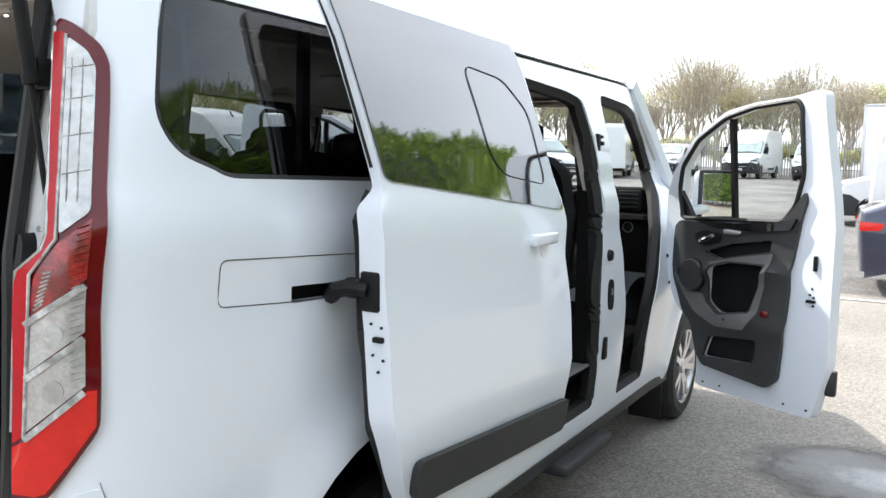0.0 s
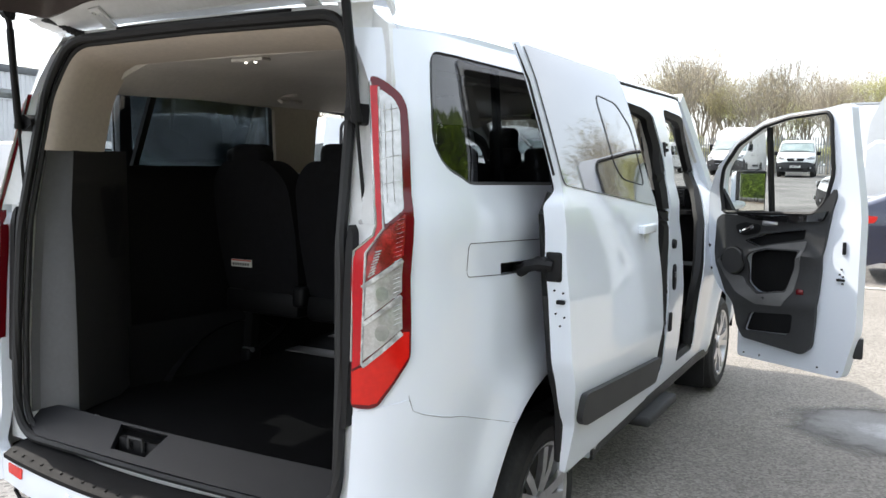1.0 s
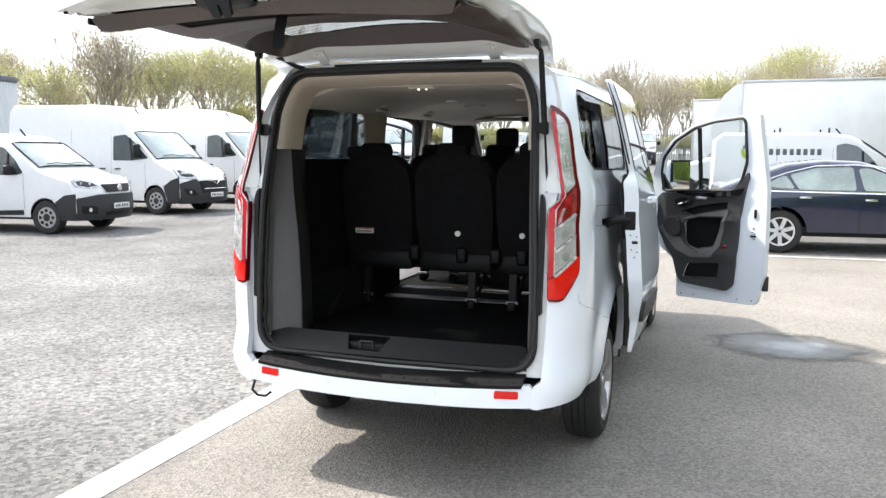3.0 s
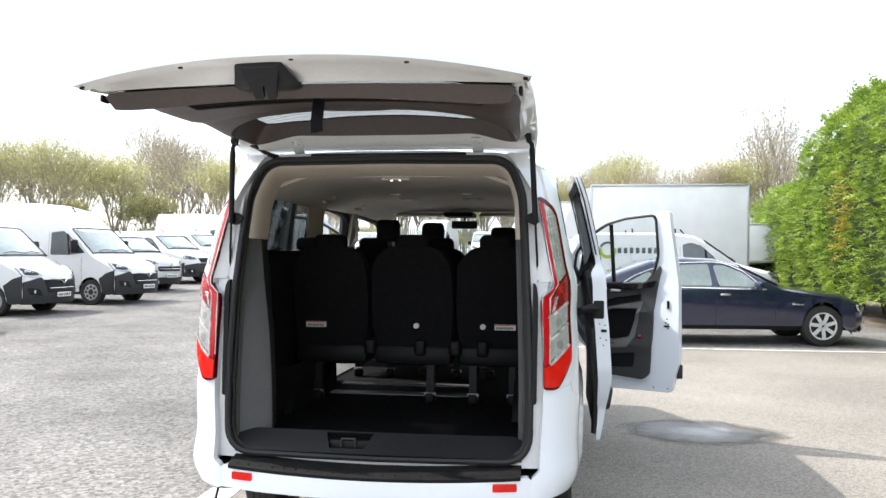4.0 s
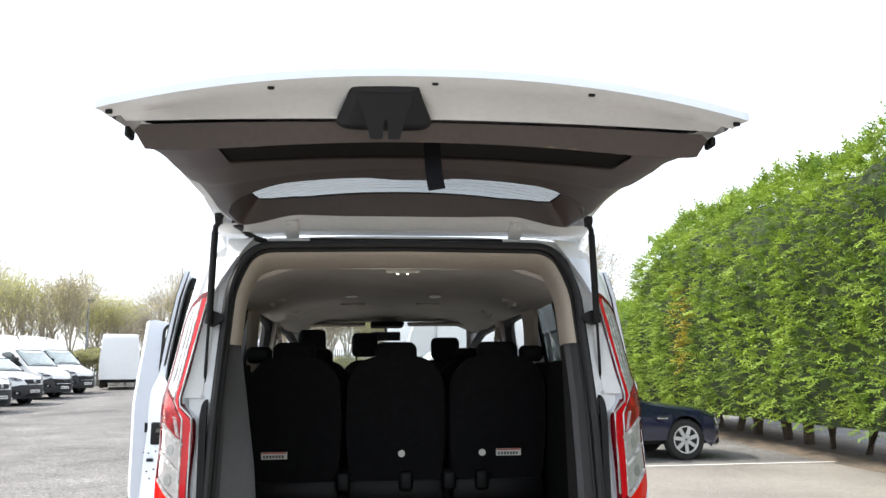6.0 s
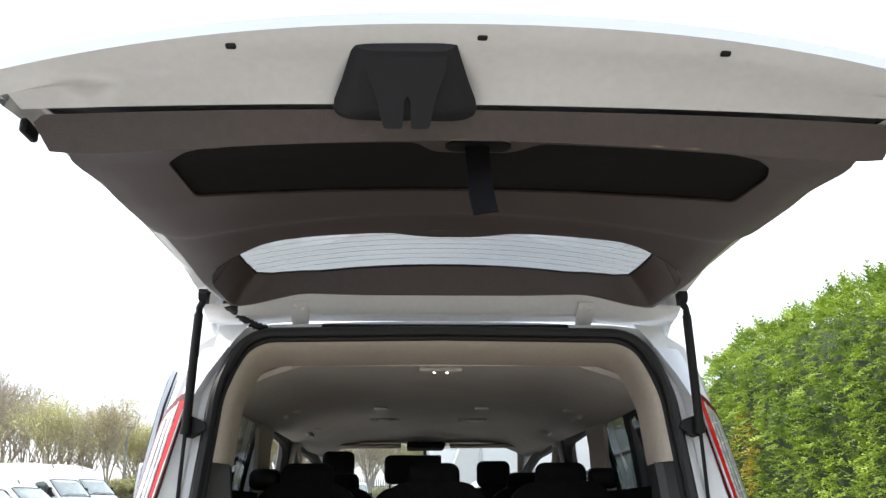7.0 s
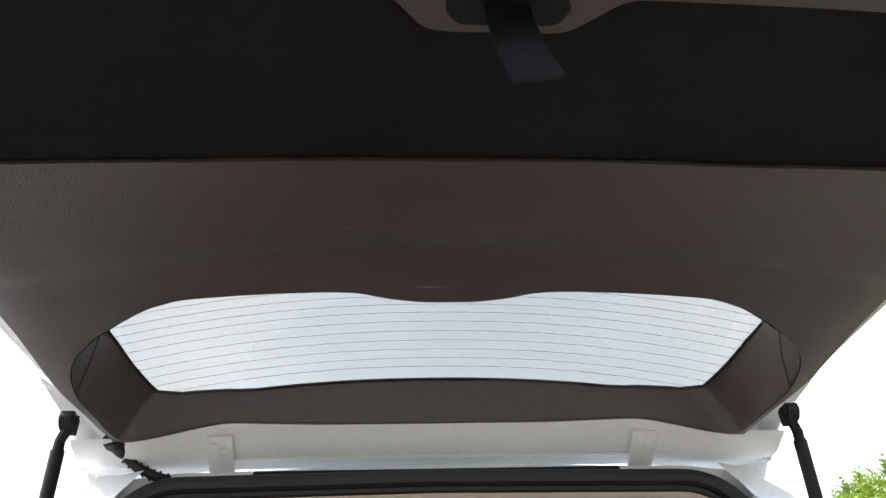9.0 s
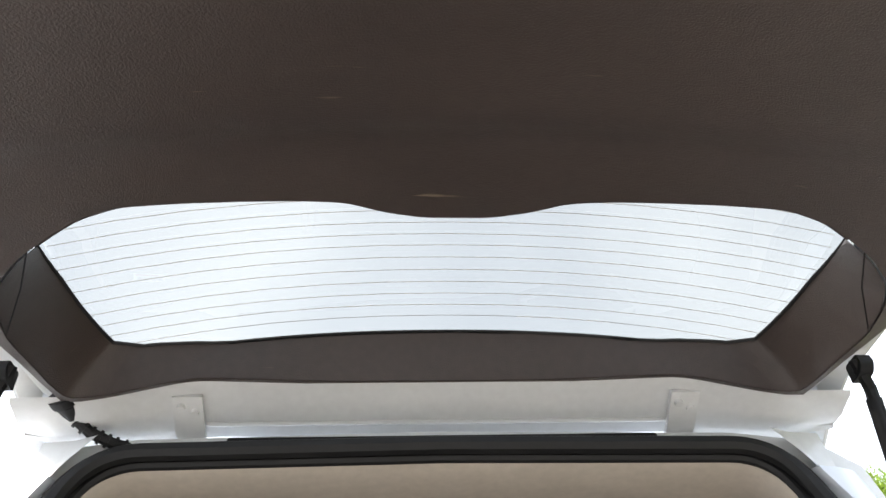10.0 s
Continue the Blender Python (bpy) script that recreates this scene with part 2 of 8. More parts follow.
def lathe(bm, prof, axis="x", c=(0, 0, 0), n=40):
    """Turns a profile of (along, radius) about an axis through c; the profile is closed."""
    rings = []
    for j in range(n):
        a = 2 * math.pi * j / n
        ring = []
        for h, r in prof:
            co = {"x": (h, r * math.cos(a), r * math.sin(a)), "y": (r * math.cos(a), h, r * math.sin(a)), "z": (r * math.cos(a), r * math.sin(a), h)}[axis]
            ring.append(bm.verts.new(Vector(c) + Vector(co)))
        rings.append(ring)
    k = len(prof)
    for j in range(n):
        a, b = rings[j], rings[(j + 1) % n]
        for i in range(k):
            bm.faces.new((a[i], a[(i + 1) % k], b[(i + 1) % k], b[i]))
    bmesh.ops.recalc_face_normals(bm, faces=bm.faces[:])


def rounded(poly, r=0.03, n=5, radii=None):
    """A polygon with its corners rounded."""
    out, k = [], len(poly)
    for i in range(k):
        p0, p, p1 = Vector(poly[i - 1]), Vector(poly[i]), Vector(poly[(i + 1) % k])
        rr = radii[i] if radii else r
        a, b = p0 - p, p1 - p
        d = min(rr, a.length * 0.45, b.length * 0.45)
        if d < 1e-4:
            out.append(tuple(p))
            continue
        s, e = p + a.normalized() * d, p + b.normalized() * d
        for j in range(n + 1):
            t = j / n
            out.append(tuple((1 - t) ** 2 * s + 2 * t * (1 - t) * p + t * t * e))
    return out


def dense(loop, step):
    out = []
    for i in range(len(loop)):
        a, b = Vector(loop[i]), Vector(loop[(i + 1) % len(loop)])
        k = max(1, int((b - a).length / step))
        out += [tuple(a.lerp(b, j / k)) for j in range(k)]
    return out


def in_poly(P, loop):
    x, y = P[:, 0], P[:, 1]
    q = np.array(loop)
    c = np.zeros(len(P), bool)
    for (x0, y0), (x1, y1) in zip(q, np.roll(q, -1, 0)):
        if y0 != y1:
            c ^= ((y0 > y) != (y1 > y)) & (x < (x1 - x0) * (y - y0) / (y1 - y0) + x0)
    return c


def sheet(bm, outline, fn, holes=(), step=0.06, thick=0.0):
    """A curved panel: the outline (less the holes) in the plane u, v, laid into space by fn(u, v, d), d being the depth below the face."""
    loops = [dense(lp, step) for lp in (outline, *holes)]
    pts, edges = [], []
    for lp in loops:
        k = len(pts)
        pts += lp
        edges += [(k + i, k + (i + 1) % len(lp)) for i in range(len(lp))]
    A = np.array(pts)
    lo, hi = A.min(0), A.max(0)
    gx, gy = np.meshgrid(np.arange(lo[0] + step / 2, hi[0], step), np.arange(lo[1] + step / 2, hi[1], step))
    Gp = np.stack([gx.ravel(), gy.ravel()], 1)
    if len(Gp):
        keep = in_poly(Gp, loops[0])
        for lp in loops[1:]:
            keep &= ~in_poly(Gp, lp)
        Gp = Gp[keep]
        if len(Gp):
            near = np.min(np.linalg.norm(Gp[:, None, :] - A[None, :, :], axis=2), axis=1)
            Gp = Gp[near > step * 0.5]
        pts += [tuple(p) for p in Gp]
    vs, _, fs, *_ = delaunay_2d_cdt([Vector(p) for p in pts], edges, [], 0, 1e-6)
    V = np.array([tuple(v) for v in vs])
    C = np.array([V[list(f)].mean(0) for f in fs])
    keep = in_poly(C, loops[0])
    for lp in loops[1:]:
        keep &= ~in_poly(C, lp)
    fs = [f for f, k in zip(fs, keep) if k]
    used = sorted({i for f in fs for i in f})
    top = {i: bm.verts.new(fn(V[i][0], V[i][1], 0.0)) for i in used}
    made = [bm.faces.new([top[i] for i in f]) for f in fs]
    if thick:
        low = {i: bm.verts.new(fn(V[i][0], V[i][1], thick)) for i in used}
        made += [bm.faces.new([low[i] for i in f[::-1]]) for f in fs]
        cnt = {}
        for f in fs:
            for a, b in zip(f, f[1:] + f[:1]):
                cnt[(a, b)] = 1
        for a, b in cnt:
            if (b, a) not in cnt:
                made.append(bm.faces.new((top[b], top[a], low[a], low[b])))
        bmesh.ops.recalc_face_normals(bm, faces=made)
    return made


def sheet_part(name, outline, fn, material, parent, label="", holes=(), step=0.06, thick=0.0):
    bm = bmesh.new()
    sheet(bm, outline, fn, holes, step, thick)
    return part(name, bm, material, parent, label)


def lerp_table(z, table):
    return float(np.interp(z, [a for a, _ in table], [b for _, b in table]))


def smooth_step(a, b, x):
    t = min(1, max(0, (x - a) / (b - a)))
    return t * t * (3 - 2 * t)


W_TAB = [(0.25, 0.90), (0.40, 0.935), (0.60, 0.958), (0.90, 0.972), (1.20, 0.966), (1.32, 0.958), (1.42, 0.962), (1.49, 0.957), (1.545, 0.940), (1.75, 0.905), (1.95, 0.865), (2.03, 0.835), (2.10, 0.78)]
LEAN_TAB = [(0.30, -0.06), (0.60, -0.05), (0.98, -0.035), (1.41, -0.008), (1.86, 0.085), (2.12, 0.155)]
LAMP_A, LAMP_B = 0.22, 0.30


def half_width(z, y=1.0):
    w = lerp_table(z, W_TAB) - smooth_step(3.1, 3.95, y) * (0.11 * smooth_step(1.2, 1.6, z) + 0.03 * smooth_step(0.95, 1.2, z))
    return w * (1 - 0.10 * max(0.0, (y - 4.0) / 1.2) ** 2)


def body(u, z, d=0.0, side=1):
    """A point of the body's skin: u runs from the rear face round the corner and forward; d is the depth inside the skin."""
    lean = lerp_table(z, LEAN_TAB)
    w = half_width(z, u)
    for ya in (0.985, 4.34):
        rr = math.hypot(u - ya, z - 0.376)
        w += 0.036 * math.exp(-((rr - 0.545) / 0.08) ** 2) * smooth_step(0.30, 0.45, z) * (1 if u > 0.25 else 0)
    if u > 0.32:  # shoulder crease under the side window
        w -= 0.007 * smooth_step(0.32, 0.46, u) * smooth_step(1.455, 1.495, z - 0.45 * max(0.0, 0.56 - u)) * (1 - smooth_step(1.535, 1.60, z))
    a, b = LAMP_A, LAMP_B
    if u >= 0.30:
        f = 1 - smooth_step(0.30, 1.4, u)
        x, y, nx, ny = w, u + lean * f, 1.0, 0.0
    elif u > -0.12:
        t = (u + 0.12) / 0.42 * math.pi / 2
        s, c = max(1e-6, math.sin(t)), max(1e-6, math.cos(t))
        x, y = w - a + a * s ** 0.83, b - b * c ** 0.83 + lean
        nx, ny = s, -c
    else:
        x, y, nx, ny = w - a - (-0.12 - u), lean, 0.0, -1.0
    return Vector((side * (x - nx * d), y - ny * d, z))


def skin(side):
    return lambda u, z, d: body(u, z, d, side)


def roof_z(x, y):
    e = min(1.0, abs(x) / 0.842)
    z = 2.025 + 0.105 * (1 - e ** 3.2) ** 0.6
    return z - 0.05 * smooth_step(3.2, 4.0, y) * (1 - 0.3 * e)


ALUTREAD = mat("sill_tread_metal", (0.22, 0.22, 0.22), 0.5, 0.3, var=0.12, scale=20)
van = thing("passenger_van", "white passenger van with tailgate and side doors open", "van")

# body side, one for each side, with door openings, side window and wheel arches cut through
REAR_AXLE, FRONT_AXLE = 1.005, 4.34
side_line = [(-0.075, 0.955), (0.112, 0.985), (0.122, 0.955), (0.155, 0.940), (0.608, 0.790)]
side_line += [(0.985 + 0.530 * math.cos(a), 0.376 + 0.530 * math.sin(a)) for a in [math.pi * (0.735 - 0.735 * i / 14) for i in range(0, 15)]]
side_line += [(1.515, 0.36), (3.84, 0.36)]
side_line += [(FRONT_AXLE + 0.475 * math.cos(a), 0.376 + 0.475 * math.sin(a)) for a in [math.pi * (1 - i / 14) for i in range(0, 15)]]
side_line += [(4.85, 0.38), (5.16, 0.45), (5.17, 0.95), (5.05, 1.08), (4.62, 1.28), (4.45, 1.36), (4.10, 1.60), (3.82, 1.86), (3.55, 2.02), (-0.075, 2.02), (-0.045, 1.93), (-0.018, 1.86), (-0.014, 1.47), (-0.020, 1.442), (-0.072, 1.402), (-0.078, 1.38)]
slide_hole = rounded([(1.88, 0.50), (2.66, 0.50), (2.665, 0.75), (2.655, 0.95), (2.67, 1.35), (2.665, 1.55), (2.645, 1.72), (2.56, 1.90), (2.40, 1.925), (1.84, 1.95)], 0.05)
front_hole = rounded([(2.97, 0.48), (3.40, 0.48), (3.405, 0.68), (3.46, 0.86), (3.63, 1.13), (3.71, 1.29), (3.87, 1.46), (3.92, 1.60), (3.75, 1.785), (3.45, 1.895), (3.20, 1.922), (2.87, 1.94), (2.79, 1.94), (2.80, 1.86), (2.83, 1.72), (2.836, 1.54), (2.88, 1.334), (2.935, 1.19), (2.992, 0.956), (2.994, 0.75)], 0.04)
quarter_hole = rounded([(0.200, 1.965), (0.192, 1.70), (0.238, 1.625), (0.35, 1.572), (1.72, 1.545), (1.74, 1.955)], 0.04)
rail_hole = rounded([(0.566, 1.318), (1.86, 1.255), (1.86, 1.222), (0.566, 1.278)], 0.006, 2)
for side, nm in ((1, "right"), (-1, "left")):
    sheet_part("body_side", side_line, skin(side), PAINT, van, "gloss white body side", [slide_hole, front_hole, quarter_hole, rail_hole], 0.05, 0.05)
    # filler flap line ahead of the rear lamp and the recessed door rail
    bm = bmesh.new()
    groove = rounded([(0.338, 1.400), (0.336, 1.300), (0.56, 1.282), (1.84, 1.218), (1.84, 1.322)], 0.02)
    tube(bm, [body(u, z, -0.0005, side) for u, z in dense(groove, 0.05)], 0.0014, 5, True)
    part("panel_joint", bm, GREYTRIM, van)
    bm = bmesh.new()
    tube(bm, [body(u, z, -0.0030, side) for u, z in [(0.108, 1.0), (0.112, 0.987), (0.123, 0.9565)] + [(0.156 + 0.459 * k / 12, 0.9415 - 0.150 * k / 12) for k in range(13)]], 0.0008, 5)
    part("panel_joint", bm, GREYTRIM, van)
    sheet_part("door_rail", [(0.56, 1.325), (1.87, 1.26), (1.87, 1.21), (0.56, 1.27)], lambda u, z, d, s=side: body(u, z, 0.045 + d, s), BLACK, van, "black sliding door rail", (), 0.1, 0.02)
    # quarter window of privacy glass in a black band
    win = tagged(sheet_part("quarter_window", [(u, z) for u, z in quarter_hole], lambda u, z, d, s=side: body(u, z, 0.006 + d, s), PRIVACY, van, "dark privacy glass side window", (), 0.08))
    bm = bmesh.new()
    tube(bm, [body(u, z, 0.012, side) for u, z in dense(quarter_hole, 0.06)], 0.012, 6, True)
    part("window_seal", bm, RUBBER, win)
    bm = bmesh.new()
    tube(bm, [body(u, z, 0.03, side) for u, z in ((0.66, 1.96), (0.64, 1.555))], 0.0, flat=(0.03, 0.02, (side, 0, 0)))
    part("divider_bar", bm, BLACK, win)
    # door aperture seals and sill trims
    for hole in (slide_hole, front_hole):
        bm = bmesh.new()
        tube(bm, [body(u, z, 0.040, side) for u, z in dense(hole, 0.07)], 0.036, 6, True)
        part("door_seal", bm, RUBBER, van)
    # lower sill strip and bright edge
    bm = bmesh.new()
    tube(bm, [body(u, 0.385, -0.004, side) for u in np.linspace(1.5, 3.88, 16)], 0, flat=(0.012, 0.05, (0, 0, 1)))
    part("sill_cladding", bm, CLAD, van, "dark grey sill cladding")
    part("sill_tread", one_box((side * 0.83, 2.36, 0.697), (0.20, 0.90, 0.012), 0.004), ALUTREAD, van, "pale grey aluminium door sill tread")
    # B pillar fittings: upper catch, buffer, oval lock plate with its tongue, lower catch
    bm = bmesh.new()
    box(bm, body(2.685, 1.715, 0.004, side), (0.020, 0.040, 0.085), 0.006)
    box(bm, body(2.715, 1.715, -0.006, side), (0.016, 0.030, 0.018), 0.004)
    box(bm, body(2.715, 1.745, -0.006, side), (0.016, 0.030, 0.014), 0.004)
    part("upper_catch", bm, BLACK, van)
    bm = bmesh.new()
    c = body(2.735, 1.202, 0.0, side)
    cyl(bm, c - Vector((side * 0.01, 0, 0)), c + Vector((side * 0.016, 0, 0)), 0.030, 0.024, 16)
    part("door_buffer", bm, BLACK, van)
    plate = sheet_part("lock_plate", [(2.762 + 0.034 * math.copysign(abs(math.cos(a)) ** 0.7, math.cos(a)), 1.015 + 0.072 * math.copysign(abs(math.sin(a)) ** 0.7, math.sin(a))) for a in np.linspace(0, 2 * math.pi, 24, endpoint=False)], lambda u, z, d, s=side: body(u, z, d - 0.008, s), BLACK, van, "black oval lock plate", (), 0.03, 0.012)
    for dz in (-0.010, 0.0, 0.012):
        part("striker_bar", one_box(body(2.762, 1.028 + dz, -0.011, side), (0.006, 0.020, 0.006), 0.002), STEEL, plate)
    bm = bmesh.new()
    box(bm, body(2.715, 0.768, -0.002, side), (0.022, 0.045, 0.105), 0.008)
    part("lower_catch", bm, BLACK, van)

# roof
bm = bmesh.new()
roof_line = [(-0.83, 0.215), (0.83, 0.215), (0.835, 3.10), (0.805, 3.38), (0.755, 3.58), (0.4, 3.74), (0, 3.78), (-0.4, 3.74), (-0.755, 3.58), (-0.805, 3.38), (-0.835, 3.10)]
sheet(bm, roof_line, lambda x, y, d: Vector((x * (1 - 0.06 * (1 - smooth_step(0.1, 0.7, y))), y - 0.0, roof_z(x, y) - d - 0.012 * (1 - smooth_step(0.1, 0.6, y)))), (), 0.09, 0.03)
part("roof", bm, PAINT, van, "white painted roof panel")
for side in (1, -1):
    bm = bmesh.new()
    tube(bm, [(side * (0.836 - 0.10 * smooth_step(3.1, 3.75, y)), y, roof_z(0.82, y) - 0.018) for y in np.linspace(1.80, 3.6, 12)], 0.007, 6)
    part("roof_gutter", bm, BLACK, van)

# windscreen, A pillars, bonnet and nose
def screen(u, v, d):
    """u across -1..1, v up the windscreen 0..1."""
    y = 4.62 - 0.90 * v - 0.20 * u * u * (1 - 0.3 * v)
    z = 1.30 + 0.80 * max(0.0, v) ** 0.92 - 0.05 * u * u
    return Vector((u * (0.86 - 0.10 * v), y - d * 0.6, z - d * 0.6))


sheet_part("windscreen", [(-0.97, 0.03), (0.97, 0.03), (0.95, 0.97), (-0.95, 0.97)], screen, GLASS, van, "", (), 0.1)
for s in (1, -1):
    bm = bmesh.new()
    tube(bm, [screen(s * 0.99, v, 0.01) for v in np.linspace(-0.05, 1.02, 10)], 0, flat=(0.06, 0.07, (0, 0, 1)))
    part("windscreen_pillar", bm, PAINT, van)
bm = bmesh.new()
sheet(bm, [(-0.86, 4.45), (-0.4, 4.60), (0.4, 4.60), (0.86, 4.45), (0.84, 4.95), (0.6, 5.12), (0, 5.17), (-0.6, 5.12), (-0.84, 4.95)],
      lambda x, y, d: Vector((x, y, 1.30 - 0.26 * (max(0.0, y - 4.45) / 0.7) ** 1.6 - 0.10 * (x / 0.86) ** 4 - d)), (), 0.09, 0.03)
part("bonnet", bm, PAINT, van, "white bonnet")
bm = bmesh.new()
sheet(bm, [(-0.86, 0.30), (0.86, 0.30), (0.84, 1.05), (-0.84, 1.05)], lambda x, z, d: Vector((x, 5.19 - 0.16 * (abs(x) / 0.86) ** 3 - d, z)), (), 0.1, 0.06)
part("front_bumper", bm, PAINT, van)

# floor, inner walls, headlining
bm = bmesh.new()
box(bm, (0, 2.15, 0.655), (1.72, 4.24, 0.07), 0.01)
part("cabin_floor", bm, FLOORMAT, van, "black ribbed cabin floor")
# added pale strips in the tread metal stand in for sunlight on the floor
for y, w, x0, x1 in ((1.37, 0.11, -0.60, 0.30), (1.74, 0.10, -0.62, 0.30)):
    part("floor_strip", one_box(((x0 + x1) / 2, y, 0.692), (x1 - x0, w, 0.008), 0.003), ALUTREAD, van, "pale strip in place of sunlight on the floor")
bm = bmesh.new()
box(bm, (0, 2.5, 0.50), (1.66, 5.0, 0.14), 0.02)
part("underbody", bm, BLACK, van)
def head_z(x, y):
    return 2.015 - 0.10 * smooth_step(0.45, 0.78, abs(x)) - 0.035 * smooth_step(3.0, 3.7, y)


bm = bmesh.new()
sheet(bm, rounded([(-0.79, 0.40), (0.79, 0.40), (0.79, 3.62), (-0.79, 3.62)], 0.1), lambda x, y, d: Vector((x, y, head_z(x, y) + d - 0.010 * smooth_step(1.0, 0.45, y))), (), 0.1, 0.02)
part("headlining", bm, GREYHEAD, van, "grey-beige headlining")

# tailgate opening: half profile of the aperture (x, z), seal, beige and grey pillar trims
_ctrl = [(0.0, 2.066, 0), (0.610, 2.058, 0.12), (0.682, 1.90, 0.13), (0.706, 1.50, 0.2), (0.726, 1.0, 0.1), (0.722, 0.640, 0.12), (0.0, 0.632, 0)]
_loop = rounded([c[:2] for c in _ctrl] + [(-x, z) for x, z, _ in _ctrl[-2:0:-1]], n=7, radii=[c[2] for c in _ctrl] + [r for _, _, r in _ctrl[-2:0:-1]])
open_half = [p for p in _loop if p[0] >= -1e-6]
open_half = sorted([p for p in open_half if p[1] > 1.3], key=lambda p: math.atan2(p[0], p[1] - 1.3)) + sorted([p for p in open_half if p[1] <= 1.3], key=lambda p: math.atan2(p[0], p[1] - 1.3))


def open_loop(grow=0.0):
    pts = [Vector(p) for p in open_half]
    out = []
    for i, p in enumerate(pts):
        a, b = pts[max(0, i - 1)], pts[min(len(pts) - 1, i + 1)]
        t = (b - a).normalized()
        n = Vector((-t.y, t.x))
        q = p + n * grow
        out.append((max(0, q.x) if 0 < i < len(pts) - 1 else 0.0, q.y))
    return out + [(-x, z) for x, z in out[-2:0:-1]]


def frame_y(z):
    return lerp_table(z, LEAN_TAB) + 0.045


OPEN = open_loop()
outer = [(0.0, 2.115), (0.55, 2.105), (0.70, 2.085), (0.775, 2.03), (0.818, 1.86), (0.828, 1.50), (0.80, 1.36), (0.80, 0.60), (0.0, 0.57)]
outer = outer + [(-x, z) for x, z in outer[-2:0:-1]]
sheet_part("tailgate_frame", outer, lambda x, z, d: Vector((x, frame_y(z) + d, z)), PAINT_IN, van, "white tailgate opening frame", [OPEN], 0.07, 0.05)
for k, (g, r, off) in enumerate(((0.013, 0.017, -0.020), (-0.003, 0.011, 0.006))):
    bm = bmesh.new()
    tube(bm, [(x, frame_y(z) + off, z) for x, z in dense(open_loop(g), 0.06)], r, 8, True)
    part("tailgate_seal", bm, RUBBER, van, "black rubber tailgate seal")
# upper trim round the opening, beige, running into the cabin
up = [p for p in open_half if p[1] > 1.68]
up = [(0.0, 2.066)] + [p for p in up if p[0] > 0.01] + [(0.6945, 1.672)]


def ruled(name, rows, material, parent, label="", thick=0.0):
    """A skin over rows of points, all rows of one length."""
    bm = bmesh.new()
    V = [[bm.verts.new(p) for p in row] for row in rows]
    for a, b in zip(V, V[1:]):
        for i in range(len(a) - 1):
            bm.faces.new((a[i], a[i + 1], b[i + 1], b[i]))
    return part(name, bm, material, parent, label)


def fine_path(pts, step=0.04):
    out = []
    for a, b in zip(pts, pts[1:]):
        a, b = Vector(a), Vector(b)
        k = max(1, int((b - a).length / step))
        out += [a.lerp(b, j / k) for j in range(k)]
    return out + [Vector(pts[-1])]


loop_up = fine_path([(-x, z) for x, z in up[::-1]] + up[1:])
rows = []
for dy, side_in, drop in ((0.0, 0.008, 0.008), (0.010, 0.020, 0.018), (0.026, 0.030, 0.026), (0.045, 0.036, 0.033), (0.07, 0.038, 0.040), (0.14, 0.034, 0.050), (0.22, 0.026, 0.056), (0.255, 0.022, 0.054), (0.262, -0.12, 0.030)):
    row = []
    for i, p in enumerate(loop_up):
        t = (loop_up[min(i + 1, len(loop_up) - 1)] - loop_up[max(i - 1, 0)]).normalized()
        nx, nz = abs(t.y), abs(t.x)
        row.append(Vector((p.x - (1 if p.x > 0 else -1) * side_in * nx, frame_y(p.y) + dy, p.y - drop * nz)))
    rows.append(row)
ruled("upper_rear_trim", rows, BEIGE, van, "beige upper pillar trim")
